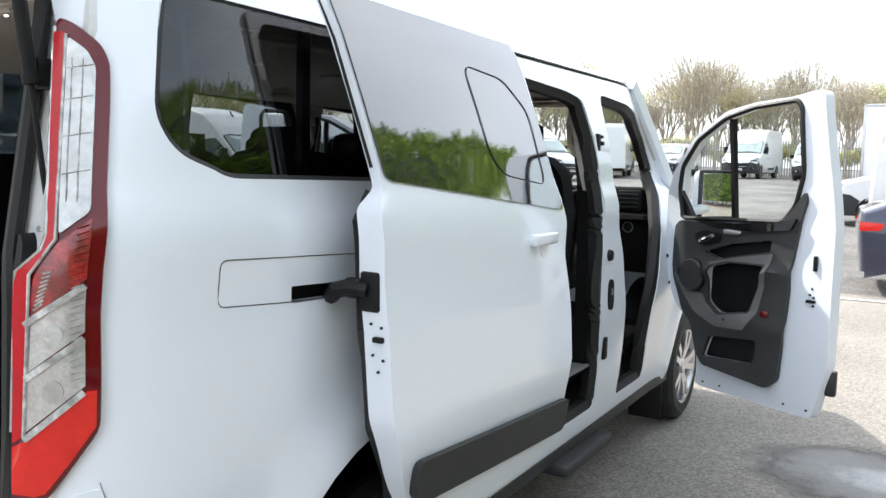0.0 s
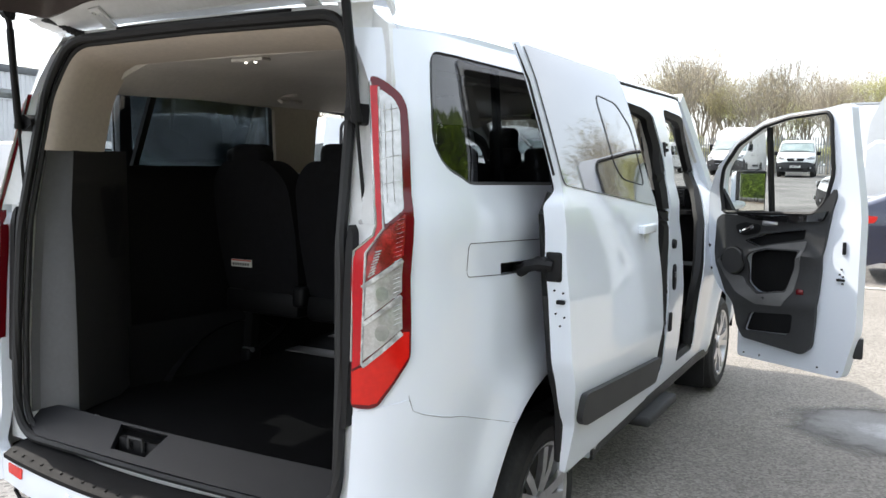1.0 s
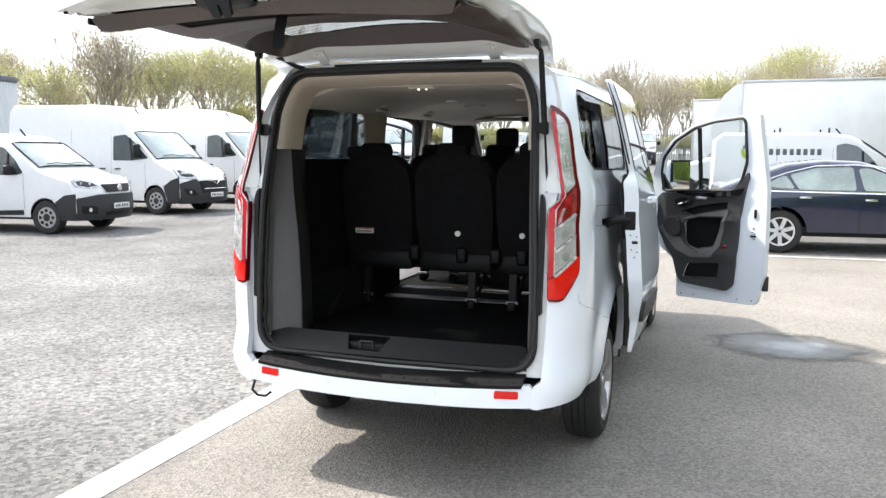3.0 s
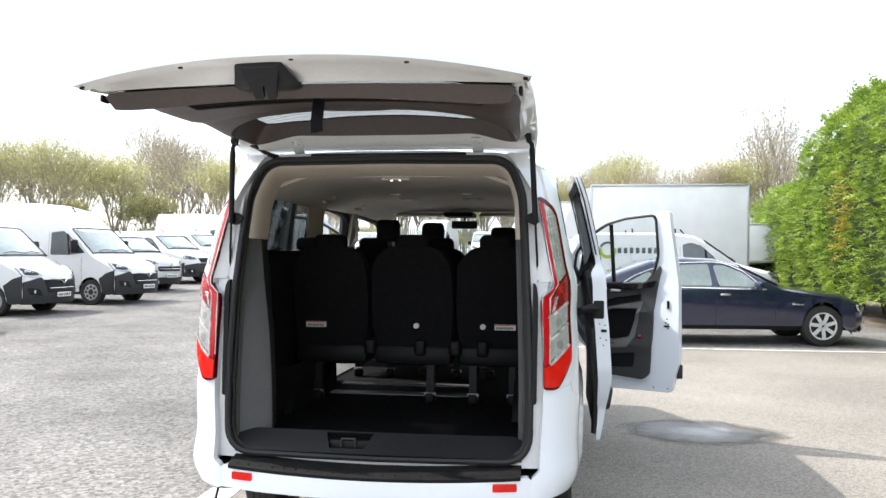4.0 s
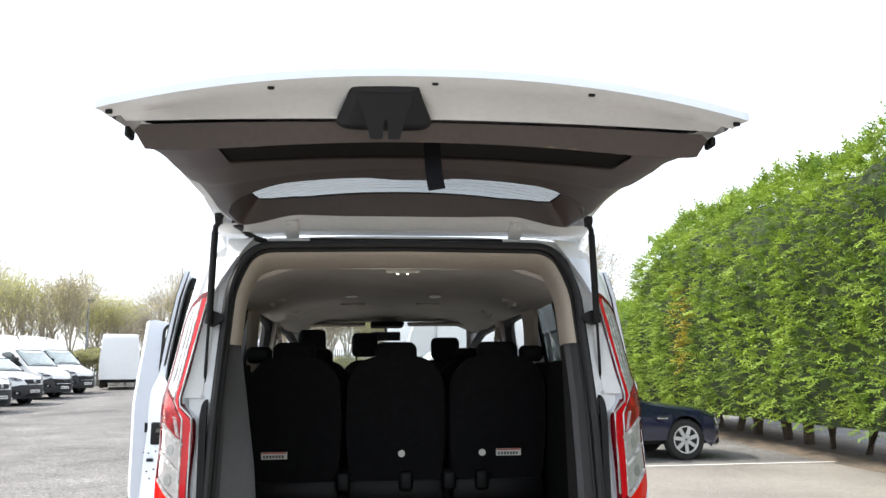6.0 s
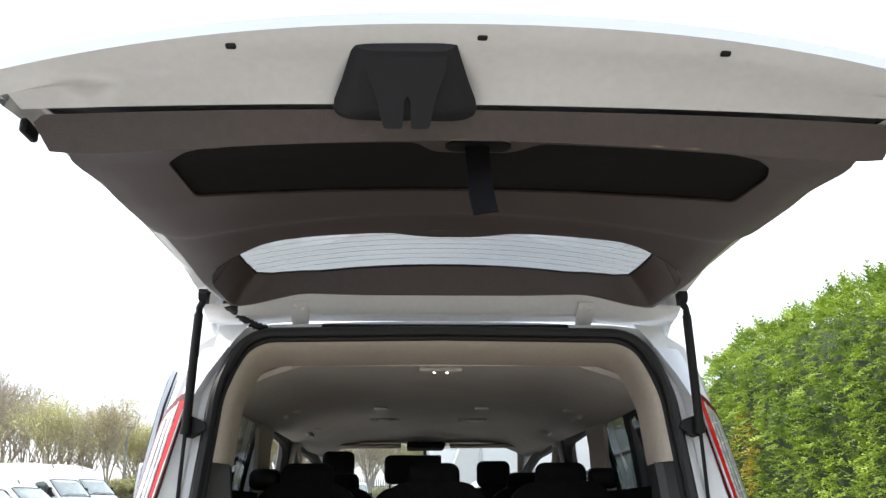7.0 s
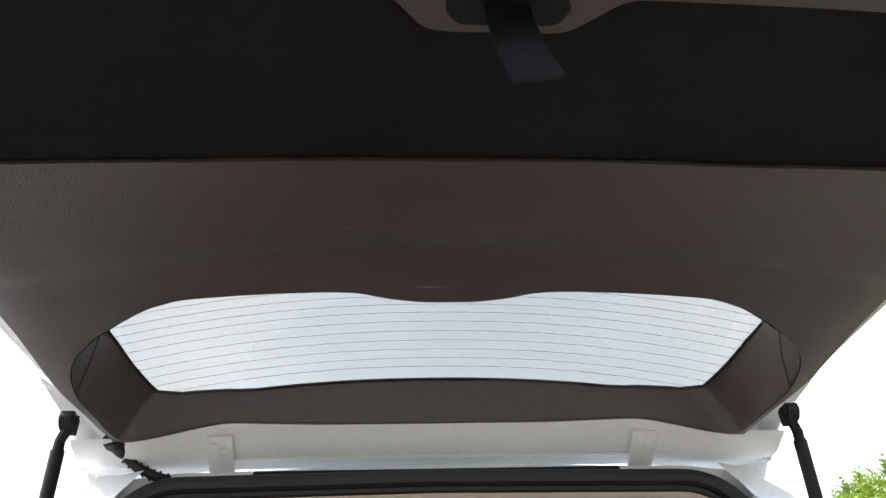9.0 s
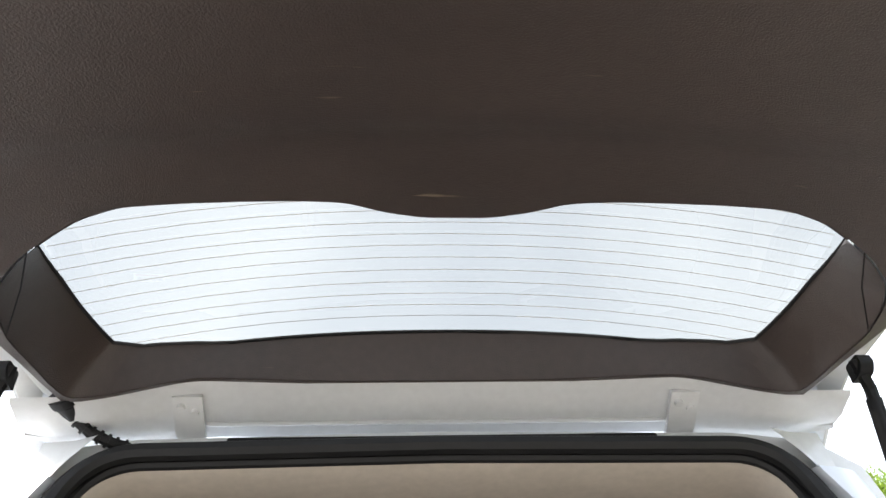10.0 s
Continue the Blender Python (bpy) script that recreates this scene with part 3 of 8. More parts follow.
# lower side trims: a light grey band beside the opening, then dark panels forward
for side, w in ((-1, 0.15), (1, 0.05)):
    prof = []
    for z, x0, x1 in ((0.70, 0.712, 0.553), (0.95, 0.714, 0.562), (1.20, 0.708, 0.582), (1.45, 0.700, 0.618), (1.672, 0.690, 0.655)):
        if side > 0:
            x1 = x0 - 0.035
        prof.append((z, x0, x1))
    rows = [[Vector((side * x0, frame_y(z) + 0.02, z)), Vector((side * (x0 - 0.010), frame_y(z) + 0.05, z)), Vector((side * (x1 + 0.02), frame_y(z) + 0.085, z)), Vector((side * x1, frame_y(z) + 0.105, z))] for z, x0, x1 in prof]
    ruled("pillar_trim", rows, GREYTRIM, van, "mid-grey plastic pillar trim")
    # return of the same trim, its shading put into a darker colour
    rows = [[Vector((side * x1, frame_y(z) + 0.105, z)), Vector((side * (x1 + 0.004), frame_y(z) + 0.125, z)), Vector((side * (x1 * 0.6 + 0.71 * 0.4), 0.34, z)), Vector((side * 0.735, 0.50, z))] for z, x0, x1 in prof]
    ruled("pillar_trim_return", rows, SHADETRIM, van, "grey pillar trim return with shade in its colour")
    # left side pocket: a flat black sheet paints the shade of its depth
    if side < 0:
        sheet_part("storage_pocket", rounded([(0.30, 1.535), (0.45, 1.535), (0.465, 1.25), (0.315, 1.25)], 0.03, 3), lambda y, z, d, q=prof: Vector((-(float(np.interp(y, [0.25, 0.34, 0.50], [lerp_table(z, [(a, c) for a, b, c in q]) + 0.01, lerp_table(z, [(a, c) for a, b, c in q]) * 0.6 + 0.284, 0.735])) - 0.004), y, z)), RUBBER, van, "", (), 0.04)
    rows = [[Vector((side * x, y, z)) for x, y in ((0.745, 0.44), (0.76, 1.0), (0.77, 1.6), (0.775, 1.86))] for z in (0.68, 0.9, 1.2, 1.57)]
    rows[0] = [Vector((side * x, y, 0.68)) for x, y in ((0.70, 0.44), (0.62, 0.8), (0.62, 1.4), (0.70, 1.86))]
    rows.insert(1, [Vector((side * x, y, 0.95)) for x, y in ((0.705, 0.44), (0.63, 0.8), (0.63, 1.4), (0.71, 1.86))])
    ruled("side_trim", rows, DARKTRIM, van, "black lower side trim")
    # window surround in beige and D pillar lining
    sheet_part("window_lining", [(0.36, 1.575), (1.80, 1.575), (1.86, 1.99), (0.36, 1.99)], lambda y, z, d, s=side: Vector((s * (0.80 - 0.05 * smooth_step(1.88, 1.99, z) + d), y, z)), BEIGE, van, "", [rounded([(0.375, 1.60), (1.50, 1.59), (1.49, 1.91), (0.375, 1.925)], 0.03, 3)], 0.08, 0.02)
    sheet_part("window_ledge", [(0.36, 1.55), (1.52, 1.55), (1.50, 1.610), (0.36, 1.615)], lambda y, z, d, s=side: Vector((s * (0.796 + d), y, z)), DARKTRIM, van, "", (), 0.08, 0.06)
    sheet_part("pillar_lining", [(2.62, 0.7), (3.0, 0.7), (2.9, 1.4), (2.86, 1.52), (2.66, 1.52), (2.66, 1.4)], lambda y, z, d, s=side: Vector((s * (half_width(z) - 0.125 + d), y, z)), DARKTRIM, van, "", (), 0.12, 0.07)
    bm = bmesh.new()
    x = half_width(1.78) - 0.085
    loop = [(-0.045, 1.895), (-0.075, 1.870), (-0.085, 1.80), (-0.075, 1.71), (-0.045, 1.665), (0.0, 1.64), (0.045, 1.62)]
    tube(bm, [(side * (x + 0.05), 2.70, 1.90)] + [(side * (x + dx + 0.035), 2.69, z) for dx, z in loop], 0.017, 8)
    part("grab_handle", bm, BEIGE, van, "pale grey pillar grab handle")
    sheet_part("upper_pillar_lining", [(2.66, 1.50), (2.80, 1.50), (2.78, 1.94), (2.62, 1.94)], lambda y, z, d, s=side: Vector((s * (half_width(z) - 0.10 + d), y, z)), GREYHEAD, van, "pale grey upper pillar lining", (), 0.1, 0.03)
    bm = bmesh.new()
    tube(bm, [(side * (half_width(1.85) - 0.12), 2.72, 1.85), (side * (half_width(1.5) - 0.13), 2.70, 1.5), (side * 0.80, 2.62, 0.95)], 0, flat=(0.048, 0.006, (side, 0, 0)))
    part("seat_belt", bm, BLACK, van, "black webbing seat belt")

# load sill trim with the latch recess, black step plate on the bumper
def sill(x, v, d):
    y = -0.045 + 0.10 * v + 0.02 * (x / 0.7) ** 2
    return Vector((x, y + d * 0.6, 0.642 + 0.085 * v - d * 0.8))


latch_hole = [(-0.255, 0.93), (-0.225, 0.22), (-0.055, 0.22), (-0.02, 0.93)]
sheet_part("load_sill_trim", [(-0.70, 0.0), (0.70, 0.0), (0.705, 0.8), (0.66, 1.0), (-0.66, 1.0), (-0.705, 0.8)], sill, SILLTRIM, van, "dark grey load sill trim", [latch_hole], 0.05, 0.02)
bm = bmesh.new()
box(bm, (-0.137, 0.035, 0.655), (0.20, 0.03, 0.07), 0.008)
part("latch_recess", bm, BLACK, van)
bm = bmesh.new()
for dx in (-0.035, 0.035):
    cyl(bm, (-0.137 + dx, 0.012, 0.66), (-0.137 + dx, 0.012, 0.70), 0.006, n=8)
cyl(bm, (-0.172, 0.012, 0.70), (-0.102, 0.012, 0.70), 0.006, n=8)
part("striker", bm, DARKALLOY, van)
for x in (-0.461, 0.483):
    bm = bmesh.new()
    box(bm, (x, 0.105, 0.700), (0.03, 0.014, 0.012), 0.004)
    part("load_eye", bm, STEEL, van)


def bumper(s, z, d):
    """s runs across the back of the van in metres and round both corners."""
    a = abs(s)
    sg = 1 if s >= 0 else -1
    bulge = 0.02 * math.sin(math.pi * min(1, max(0, (z - 0.38) / 0.22))) * (1 - smooth_step(0.50, 0.76, a))
    if a < 0.70:
        p = Vector((s, -0.135 - bulge + 0.045 * (s / 0.7) ** 2 + d, z))
    else:
        t = min(1.0, (a - 0.70) / 0.50) * math.pi / 2
        y0 = -0.09 - bulge
        top = smooth_step(0.55, 0.80, z)
        w = 0.955 + 0.01 * top - 0.03 * smooth_step(0.45, 0.36, z)
        p = Vector((sg * (0.70 + (w - 0.70) * math.sin(t) - d * math.sin(t)), y0 + 0.06 * top + 0.42 * (1 - math.cos(t)) + d * math.cos(t), z))
        if a > 1.2:
            p.y += (a - 1.2)
    return p


bump_line = [(x, 0.552 + 0.022 * (x / 0.7) ** 2) for x in np.linspace(-0.74, 0.74, 13)] + [(0.765, 0.56), (0.768, 0.475)] + [(x, 0.455 + 0.014 * (x / 0.7) ** 2) for x in np.linspace(0.74, -0.74, 13)] + [(-0.768, 0.475), (-0.765, 0.56)]
rear_bumper = sheet_part("rear_bumper", rounded(bump_line, 0.008, 2), bumper, PAINT, van, "white painted rear bumper", (), 0.05, 0.04)


def corner_skin(side):
    def fn(u, z, d):
        o = 0.030 * smooth_step(0.74, 0.57, z) * (1 - smooth_step(0.02, 0.45, u)) + 0.003
        o -= 0.030 * smooth_step(0.56, 0.46, z) * smooth_step(-0.10, 0.12, u)
        return body(u, z, d - o, side)
    return fn


for side in (1, -1):
    cl = [(-0.078, 0.959), (0.112, 0.989), (0.124, 0.958), (0.157, 0.943), (0.608, 0.795), (0.631, 0.787), (0.575, 0.712), (0.515, 0.62), (0.480, 0.53), (0.455, 0.505), (0.20, 0.495), (0.02, 0.482), (-0.090, 0.465), (-0.112, 0.470), (-0.112, 0.575), (-0.082, 0.60)]
    sheet_part("bumper_corner", rounded(cl, 0.015, 3), corner_skin(side), PAINT, rear_bumper, "", (), 0.05, 0.04)
for s in (-0.628, 0.628):
    bm = bmesh.new()
    sheet(bm, rounded([(s - 0.055, 0.512), (s + 0.055, 0.512), (s + 0.055, 0.548), (s - 0.055, 0.548)], 0.008, 3), lambda u, z, d: bumper(u, z, -0.004 + d), (), 0.03, 0.012)
    part("reflector", bm, REDLENS, rear_bumper, "red bumper reflector")
for s in (-0.29, 0.28):
    bm = bmesh.new()
    c, q = bumper(s, 0.515, 0.004), bumper(s, 0.515, -0.003)
    cyl(bm, c, q, 0.013, n=18)
    part("parking_sensor", bm, PAINT, rear_bumper)
bm = bmesh.new()
tube(bm, [(-0.80, 0.02, 0.43), (-0.805, 0.0, 0.385), (-0.77, -0.005, 0.36), (-0.72, -0.005, 0.36), (-0.69, 0.0, 0.385)], 0.008, 6)
part("towing_eye", bm, BLACK, rear_bumper)


def step_plate(x, v, d):
    return Vector((x, -0.150 + 0.045 * (x / 0.7) ** 2 + v * 0.118, 0.558 + 0.022 * (x / 0.7) ** 2 + 0.034 * v + 0.006 * math.sin(v * 3.1) - d))


step = sheet_part("bumper_step", [(-0.70, 0.0), (0.70, 0.0), (0.70, 1.0), (-0.70, 1.0)], step_plate, STEPBLACK, van, "black ribbed bumper step plate", (), 0.07, 0.015)
for i in range(23):
    x = -0.66 + i * 0.06
    bm = bmesh.new()
    box(bm, step_plate(x, 0.22, -0.0005), (0.008, 0.016, 0.004), 0.0015)
    part("tread_rib", bm, STEPBLACK, step)

# black gutter trims beside the lamps, lower catches
for side in (1, -1):
    sheet_part("lamp_gutter_trim", rounded([(0.742, 0.90), (0.768, 0.90), (0.772, 1.40), (0.765, 1.45), (0.748, 1.47)], 0.02), lambda x, z, d, s=side: Vector((s * x, frame_y(z) - 0.03 + d, z)), BLACK, van, "", (), 0.05, 0.03)
    bm = bmesh.new()
    sheet(bm, rounded([(0.700, 1.765), (0.708, 1.785), (0.742, 1.800), (0.762, 1.800), (0.764, 1.745), (0.750, 1.738)], 0.006, 2), lambda x, z, d, s=side: Vector((s * x, 0.060 + d, z)), (), 0.03, 0.05)
    part("strut_bracket", bm, BLACK, van)
    bm = bmesh.new()
    c = Vector((side * 0.770, 0.075, 1.473))
    cyl(bm, c + Vector((0, 0.03, 0)), c - Vector((0, 0.006, 0)), 0.013, n=12)
    cyl(bm, c, c + Vector((0, -0.03, 0)), 0.007, n=10)
    part("strut_ball_joint", bm, STEEL, van)

# rear lamps: red surround, clear upper, banded middle, red foot
LAMP = [(-0.012, 1.882), (0.03, 1.868), (0.085, 1.830), (0.103, 1.795), (0.106, 1.72), (0.108, 1.42), (0.108, 1.105), (0.055, 1.036), (0.008, 0.980), (-0.02, 0.972), (-0.078, 0.972), (-0.080, 1.385), (-0.070, 1.405), (-0.018, 1.445), (-0.012, 1.475)]
for side in (1, -1):
    sk = lambda off: (lambda u, z, d, s=side: body(u, z, d - off, s))
    lamp = sheet_part("tail_lamp", rounded(LAMP, 0.02, 3), sk(0.014), DEEPRED, van, "tall red and clear tail lamp", (), 0.035, 0.03)
    bar = [(-0.012, 1.850), (0.013, 1.850), (0.011, 1.68), (0.009, 1.462), (-0.038, 1.392), (-0.046, 1.095), (-0.072, 1.080), (-0.073, 1.378), (-0.066, 1.400), (-0.014, 1.442), (-0.008, 1.47)]
    sheet_part("red_light_bar", bar, sk(0.019), CRIMSON, lamp, "bright red light bar", (), 0.03, 0.012)
    sheet_part("clear_lens", rounded([(0.018, 1.842), (0.060, 1.815), (0.077, 1.785), (0.079, 1.535), (0.076, 1.512), (0.015, 1.470), (0.017, 1.66)], 0.010, 3), sk(0.019), CLEARLENS, lamp, "clear reversing lens", (), 0.03, 0.014)
    sheet_part("brake_lens", [(-0.028, 1.392), (0.016, 1.455), (0.079, 1.500), (0.079, 1.388), (-0.040, 1.312)], sk(0.017), REDDARK, lamp, "dark red brake lens", (), 0.03, 0.012)
    sheet_part("indicator_lens", [(-0.040, 1.300), (0.079, 1.376), (0.079, 1.290), (-0.042, 1.212)], sk(0.017), SMOKYLENS, lamp, "clear indicator lens", (), 0.03, 0.012)
    sheet_part("fog_lens", [(-0.042, 1.200), (0.079, 1.278), (0.079, 1.190), (-0.046, 1.100)], sk(0.017), SMOKYLENS, lamp, "clear lower lens", (), 0.03, 0.012)
    sheet_part("red_foot_lens", [(-0.074, 1.072), (-0.040, 1.088), (0.082, 1.180), (0.101, 1.180), (0.101, 1.112), (0.052, 1.046), (0.004, 0.990), (-0.02, 0.984), (-0.072, 0.984)], sk(0.018), REDLENS, lamp, "bright red lamp foot", (), 0.03, 0.012)
    for k in range(24):
        z = 1.205 + k * 0.0122
        bm = bmesh.new()
        tube(bm, [body(0.052, z - 0.004, -0.0185, side), body(0.074, z + 0.003, -0.0185, side)], 0.0014, 4)
        part("louvre", bm, REDDARK if z > 1.385 else SMOKYLENS, lamp)
    for z0, z1 in ((1.306, 1.382), (1.206, 1.284), (1.094, 1.186)):
        bm = bmesh.new()
        tube(bm, [body(u, z0 + (z1 - z0) * (u + 0.036) / 0.122, -0.0185, side) for u in np.linspace(-0.042, 0.077, 6)], 0, flat=(0.008, 0.012, (0, 0, 1)))
        part("lens_rib", bm, WHITERIB, lamp)
    for u0 in (0.030, 0.052):
        bm = bmesh.new()
        tube(bm, [body(u0, z, -0.0192, side) for z in np.linspace(1.53, 1.80, 6)], 0.0014, 4)
        part("lens_line", bm, WHITERIB, lamp)
    for k, z in enumerate((1.58, 1.65, 1.72, 1.78)):
        bm = bmesh.new()
        tube(bm, [body(u, z + 0.01 * (u - 0.02) / 0.06, -0.0192, side) for u in np.linspace(0.020, 0.074, 4)], 0.0014, 4)
        part("lens_line", bm, WHITERIB, lamp)
    for k in range(9):
        z = 1.330 + k * 0.0085
        bm = bmesh.new()
        tube(bm, [body(-0.024 + 0.002 * k, z, -0.0178, side), body(-0.006 + 0.002 * k, z + 0.012 - 0.001 * k, -0.0178, side)], 0.0020, 4)
        part("reflector_facet", bm, WHITERIB, lamp)
    for bu, bz, br in ((0.018, 1.285, 0.020), (0.016, 1.180, 0.022)):
        bm = bmesh.new()
        sheet(bm, [(bu + br * math.cos(a), bz + br * math.sin(a)) for a in np.linspace(0, 2 * math.pi, 14, endpoint=False)], sk(0.0185), (), 0.03, 0.003)
        part("bulb_reflector", bm, CLEARLENS, lamp)
    bm = bmesh.new()
    tube(bm, [body(u, z, -0.0185, side) for u, z in ((0.015, 1.846), (0.013, 1.66), (0.011, 1.462), (-0.037, 1.395), (-0.045, 1.095))], 0.0035, 5)
    part("lens_edge", bm, WHITERIB, lamp)
    bm = bmesh.new()
    tube(bm, [body(u, z, -0.015, side) for u, z in ((-0.012, 1.86), (-0.013, 1.47), (-0.02, 1.442), (-0.074, 1.40), (-0.078, 1.10))], 0.004, 5)
    part("outer_edge", bm, CLEARLENS, lamp)

# wheels
def wheel(side, y, parent=van, x=0.945, r=0.343):
    o = thing("wheel", "", "")
    for key in ("label", "category"):
        if key in o:
            del o[key]
    o.parent = parent
    bm = bmesh.new()
    prof = [(-0.215, 0.232), (-0.215, 0.29), (-0.195, 0.328), (-0.165, r), (-0.05, r), (-0.02, 0.328), (0.0, 0.295), (-0.004, 0.246), (-0.012, 0.232)]
    lathe(bm, [(side * (x + a), b) for a, b in prof], "x", (0, y, r), 48)
    part("tyre", bm, TYRE, o, "black road tyre")
    for gx in (-0.145, -0.108, -0.072):
        bm = bmesh.new()
        lathe(bm, [(side * (x + gx - 0.005), r - 0.006), (side * (x + gx - 0.005), r + 0.0012), (side * (x + gx + 0.005), r + 0.0012), (side * (x + gx + 0.005), r - 0.006)], "x", (0, y, r), 40)
        part("tread_groove", bm, BLACK, o)
    bm = bmesh.new()
    lathe(bm, [(side * (x - 0.2), 0.234), (side * (x - 0.2), 0.212), (side * (x - 0.05), 0.207), (side * (x - 0.008), 0.224), (side * (x - 0.002), 0.237)], "x", (0, y, r), 40)
    part("rim", bm, ALLOY, o, "silver alloy rim")
    bm = bmesh.new()
    cyl(bm, (side * (x - 0.10), y, r), (side * (x - 0.09), y, r), 0.210, n=32)
    part("brake_backing", bm, DARKALLOY, o)
    for k in range(10):
        a = 2 * math.pi * (k // 2 + (0.16 if k % 2 else -0.16)) / 5
        bm = bmesh.new()
        n = Vector((0, math.cos(a), math.sin(a)))
        c0, c1 = Vector((side * (x - 0.035), y, r)) + n * 0.045, Vector((side * (x - 0.018), y, r)) + n * 0.220
        tube(bm, [c0, (c0 + c1) / 2 + Vector((side * 0.006, 0, 0)), c1], 0, flat=(0.040, 0.022, (side, 0, 0)))
        part("spoke", bm, ALLOY, o)
    bm = bmesh.new()
    cyl(bm, (side * (x - 0.06), y, r), (side * (x - 0.012), y, r), 0.06, 0.045, 20)
    part("hub_cap", bm, ALLOY, o)
    return o


for side in (1, -1):
    for y in (REAR_AXLE, FRONT_AXLE):
        wheel(side, y)
    # wheel arch liners
    for y in (REAR_AXLE, FRONT_AXLE):
        bm = bmesh.new()
        rows = []
        for i in range(17):
            a = math.pi * i / 16
            rows.append([(side * xx, y + 0.515 * math.cos(a), 0.376 + 0.515 * math.sin(a)) for xx in (0.62, 0.925)])
        V = [[bm.verts.new(p) for p in row] for row in rows]
        for a, b in zip(V, V[1:]):
            bm.faces.new((a[0], a[1], b[1], b[0]))
        part("arch_liner", bm, BLACK, van)
    bm = bmesh.new()
    box(bm, (side * 0.82, FRONT_AXLE - 0.44, 0.25), (0.2, 0.02, 0.30), 0.008)
    part("mud_flap", bm, BLACK, van)
    # side step under the sliding door
    bm = bmesh.new()
    box(bm, (side * 0.945, 2.48, 0.335), (0.14, 0.56, 0.05), 0.02, 3)
    part("side_step", bm, CLAD, van, "dark grey side step")

# ---- sliding doors ----
def slide_door(side):
    def dm(y, z, d):
        off = 0.205 - 0.045 * (z - 0.55)
        tuck = min(1.0, max(0.0, (0.92 - z) / 0.36))
        off -= 0.060 * tuck
        if d > 0.02:
            d -= 0.055 * tuck
        return Vector((side * (half_width(z) + off + 0.003 * math.sin(math.pi * (y - 0.6) / 1.3) - 0.022 * max(0.0, y - 0.70) * smooth_step(1.30, 1.50, z) - (d * (1 - 0.62 * smooth_step(1.49, 1.56, z)) if d > 0.02 else d)), y, z))

    line = [(0.625, 2.035), (0.655, 1.90), (0.715, 1.60), (0.722, 1.545), (0.690, 1.50), (0.695, 1.20), (0.700, 0.98), (0.76, 0.82), (0.80, 0.74), (0.80, 0.56), (1.78, 0.585), (1.83, 0.64), (1.835, 1.10), (1.80, 1.30), (1.855, 1.42), (1.84, 1.50), (1.79, 1.65), (1.70, 1.95), (1.66, 2.03)]
    door = sheet_part("sliding_door", rounded(line, 0.02, 3), dm, PAINT, van, "white sliding door slid back along the body", [rounded([(0.70, 1.975), (0.775, 1.60), (1.775, 1.50), (1.72, 1.66), (1.625, 1.97)], 0.03, 4)], 0.05, 0.075)
    gl = [(0.640, 2.02), (0.735, 1.570), (1.835, 1.455), (1.775, 1.66), (1.655, 2.015)]
    sheet_part("door_glass", rounded(gl, 0.03, 4), lambda y, z, d: dm(y, z, d - 0.006), BLACKGLASS if side > 0 else DOORTINT, door, "dark privacy glass of the door", (), 0.07, 0.005)
    pop = rounded([(1.24, 1.905), (1.50, 1.885), (1.66, 1.79), (1.715, 1.545), (1.40, 1.580), (1.32, 1.64)], 0.05, 5)
    bm = bmesh.new()
    tube(bm, [dm(y, z, -0.008) for y, z in dense(pop, 0.05)], 0.0016, 6, True)
    part("opening_window_edge", bm, CLAD, door)
    bm = bmesh.new()
    sheet(bm, rounded([(0.80, 0.855), (1.83, 0.775), (1.83, 0.655), (0.86, 0.725), (0.80, 0.76)], 0.03, 4), lambda y, z, d: dm(y, z, d - 0.022), (), 0.06, 0.03)
    part("door_cladding", bm, CLAD, door, "dark grey lower door moulding")
    # outer handle
    c = dm(1.60, 1.365, 0)
    bm = bmesh.new()
    box(bm, c + Vector((side * 0.020, 0, 0.004)), (0.020, 0.175, 0.040), 0.009, 3)
    box(bm, c + Vector((side * 0.008, -0.07, 0.004)), (0.020, 0.03, 0.036), 0.006, 2)
    box(bm, c + Vector((side * 0.008, 0.07, 0.004)), (0.020, 0.03, 0.036), 0.006, 2)
    part("door_handle", bm, PAINT, door, "white door handle")
    bm = bmesh.new()
    sheet(bm, [(1.62 + 0.035 * math.cos(a), 1.34 + 0.035 * math.sin(a)) for a in np.linspace(0, 2 * math.pi, 16, endpoint=False)], lambda y, z, d: dm(y, z, d - 0.002), (), 0.03, 0.006)
    part("key_escutcheon", bm, PAINT_IN, door)
    # rear edge fittings: hinge carriage, screws, latch
    bm = bmesh.new()
    box(bm, dm(0.70, 1.300, 0.045) + Vector((0, -0.004, 0)), (0.058, 0.020, 0.100), 0.014, 3)
    box(bm, dm(0.70, 1.300, 0.085) + Vector((0, -0.018, 0.008)), (0.050, 0.034, 0.050), 0.012, 3)
    tube(bm, [dm(0.69, 1.305, 0.05), dm(0.675, 1.310, 0.09), dm(0.67, 1.30, 0.13), body(0.70, 1.28, -0.01, side), body(0.76, 1.278, 0.03, side)], 0.021, 8)
    part("hinge_carriage", bm, BLACK, door, "black hinge carriage in the rail")
    for y, z in ((0.70, 1.215), (0.715, 1.222), (0.70, 1.135), (0.715, 1.145), (0.708, 1.105)):
        bm = bmesh.new()
        c = dm(0.693, z, 0.02 + (y - 0.70) * 2.0) + Vector((0, 0.002, 0))
        cyl(bm, c, c + Vector((0, -0.004, 0)), 0.0038, n=8)
        part("latch_screw", bm, BLACK, door)
    part("latch_slot", one_box(dm(0.695, 1.185, 0.03) + Vector((0, -0.004, 0)), (0.03, 0.014, 0.014), 0.003), BLACK, door)
    # inner lining seen edge on
    bm = bmesh.new()
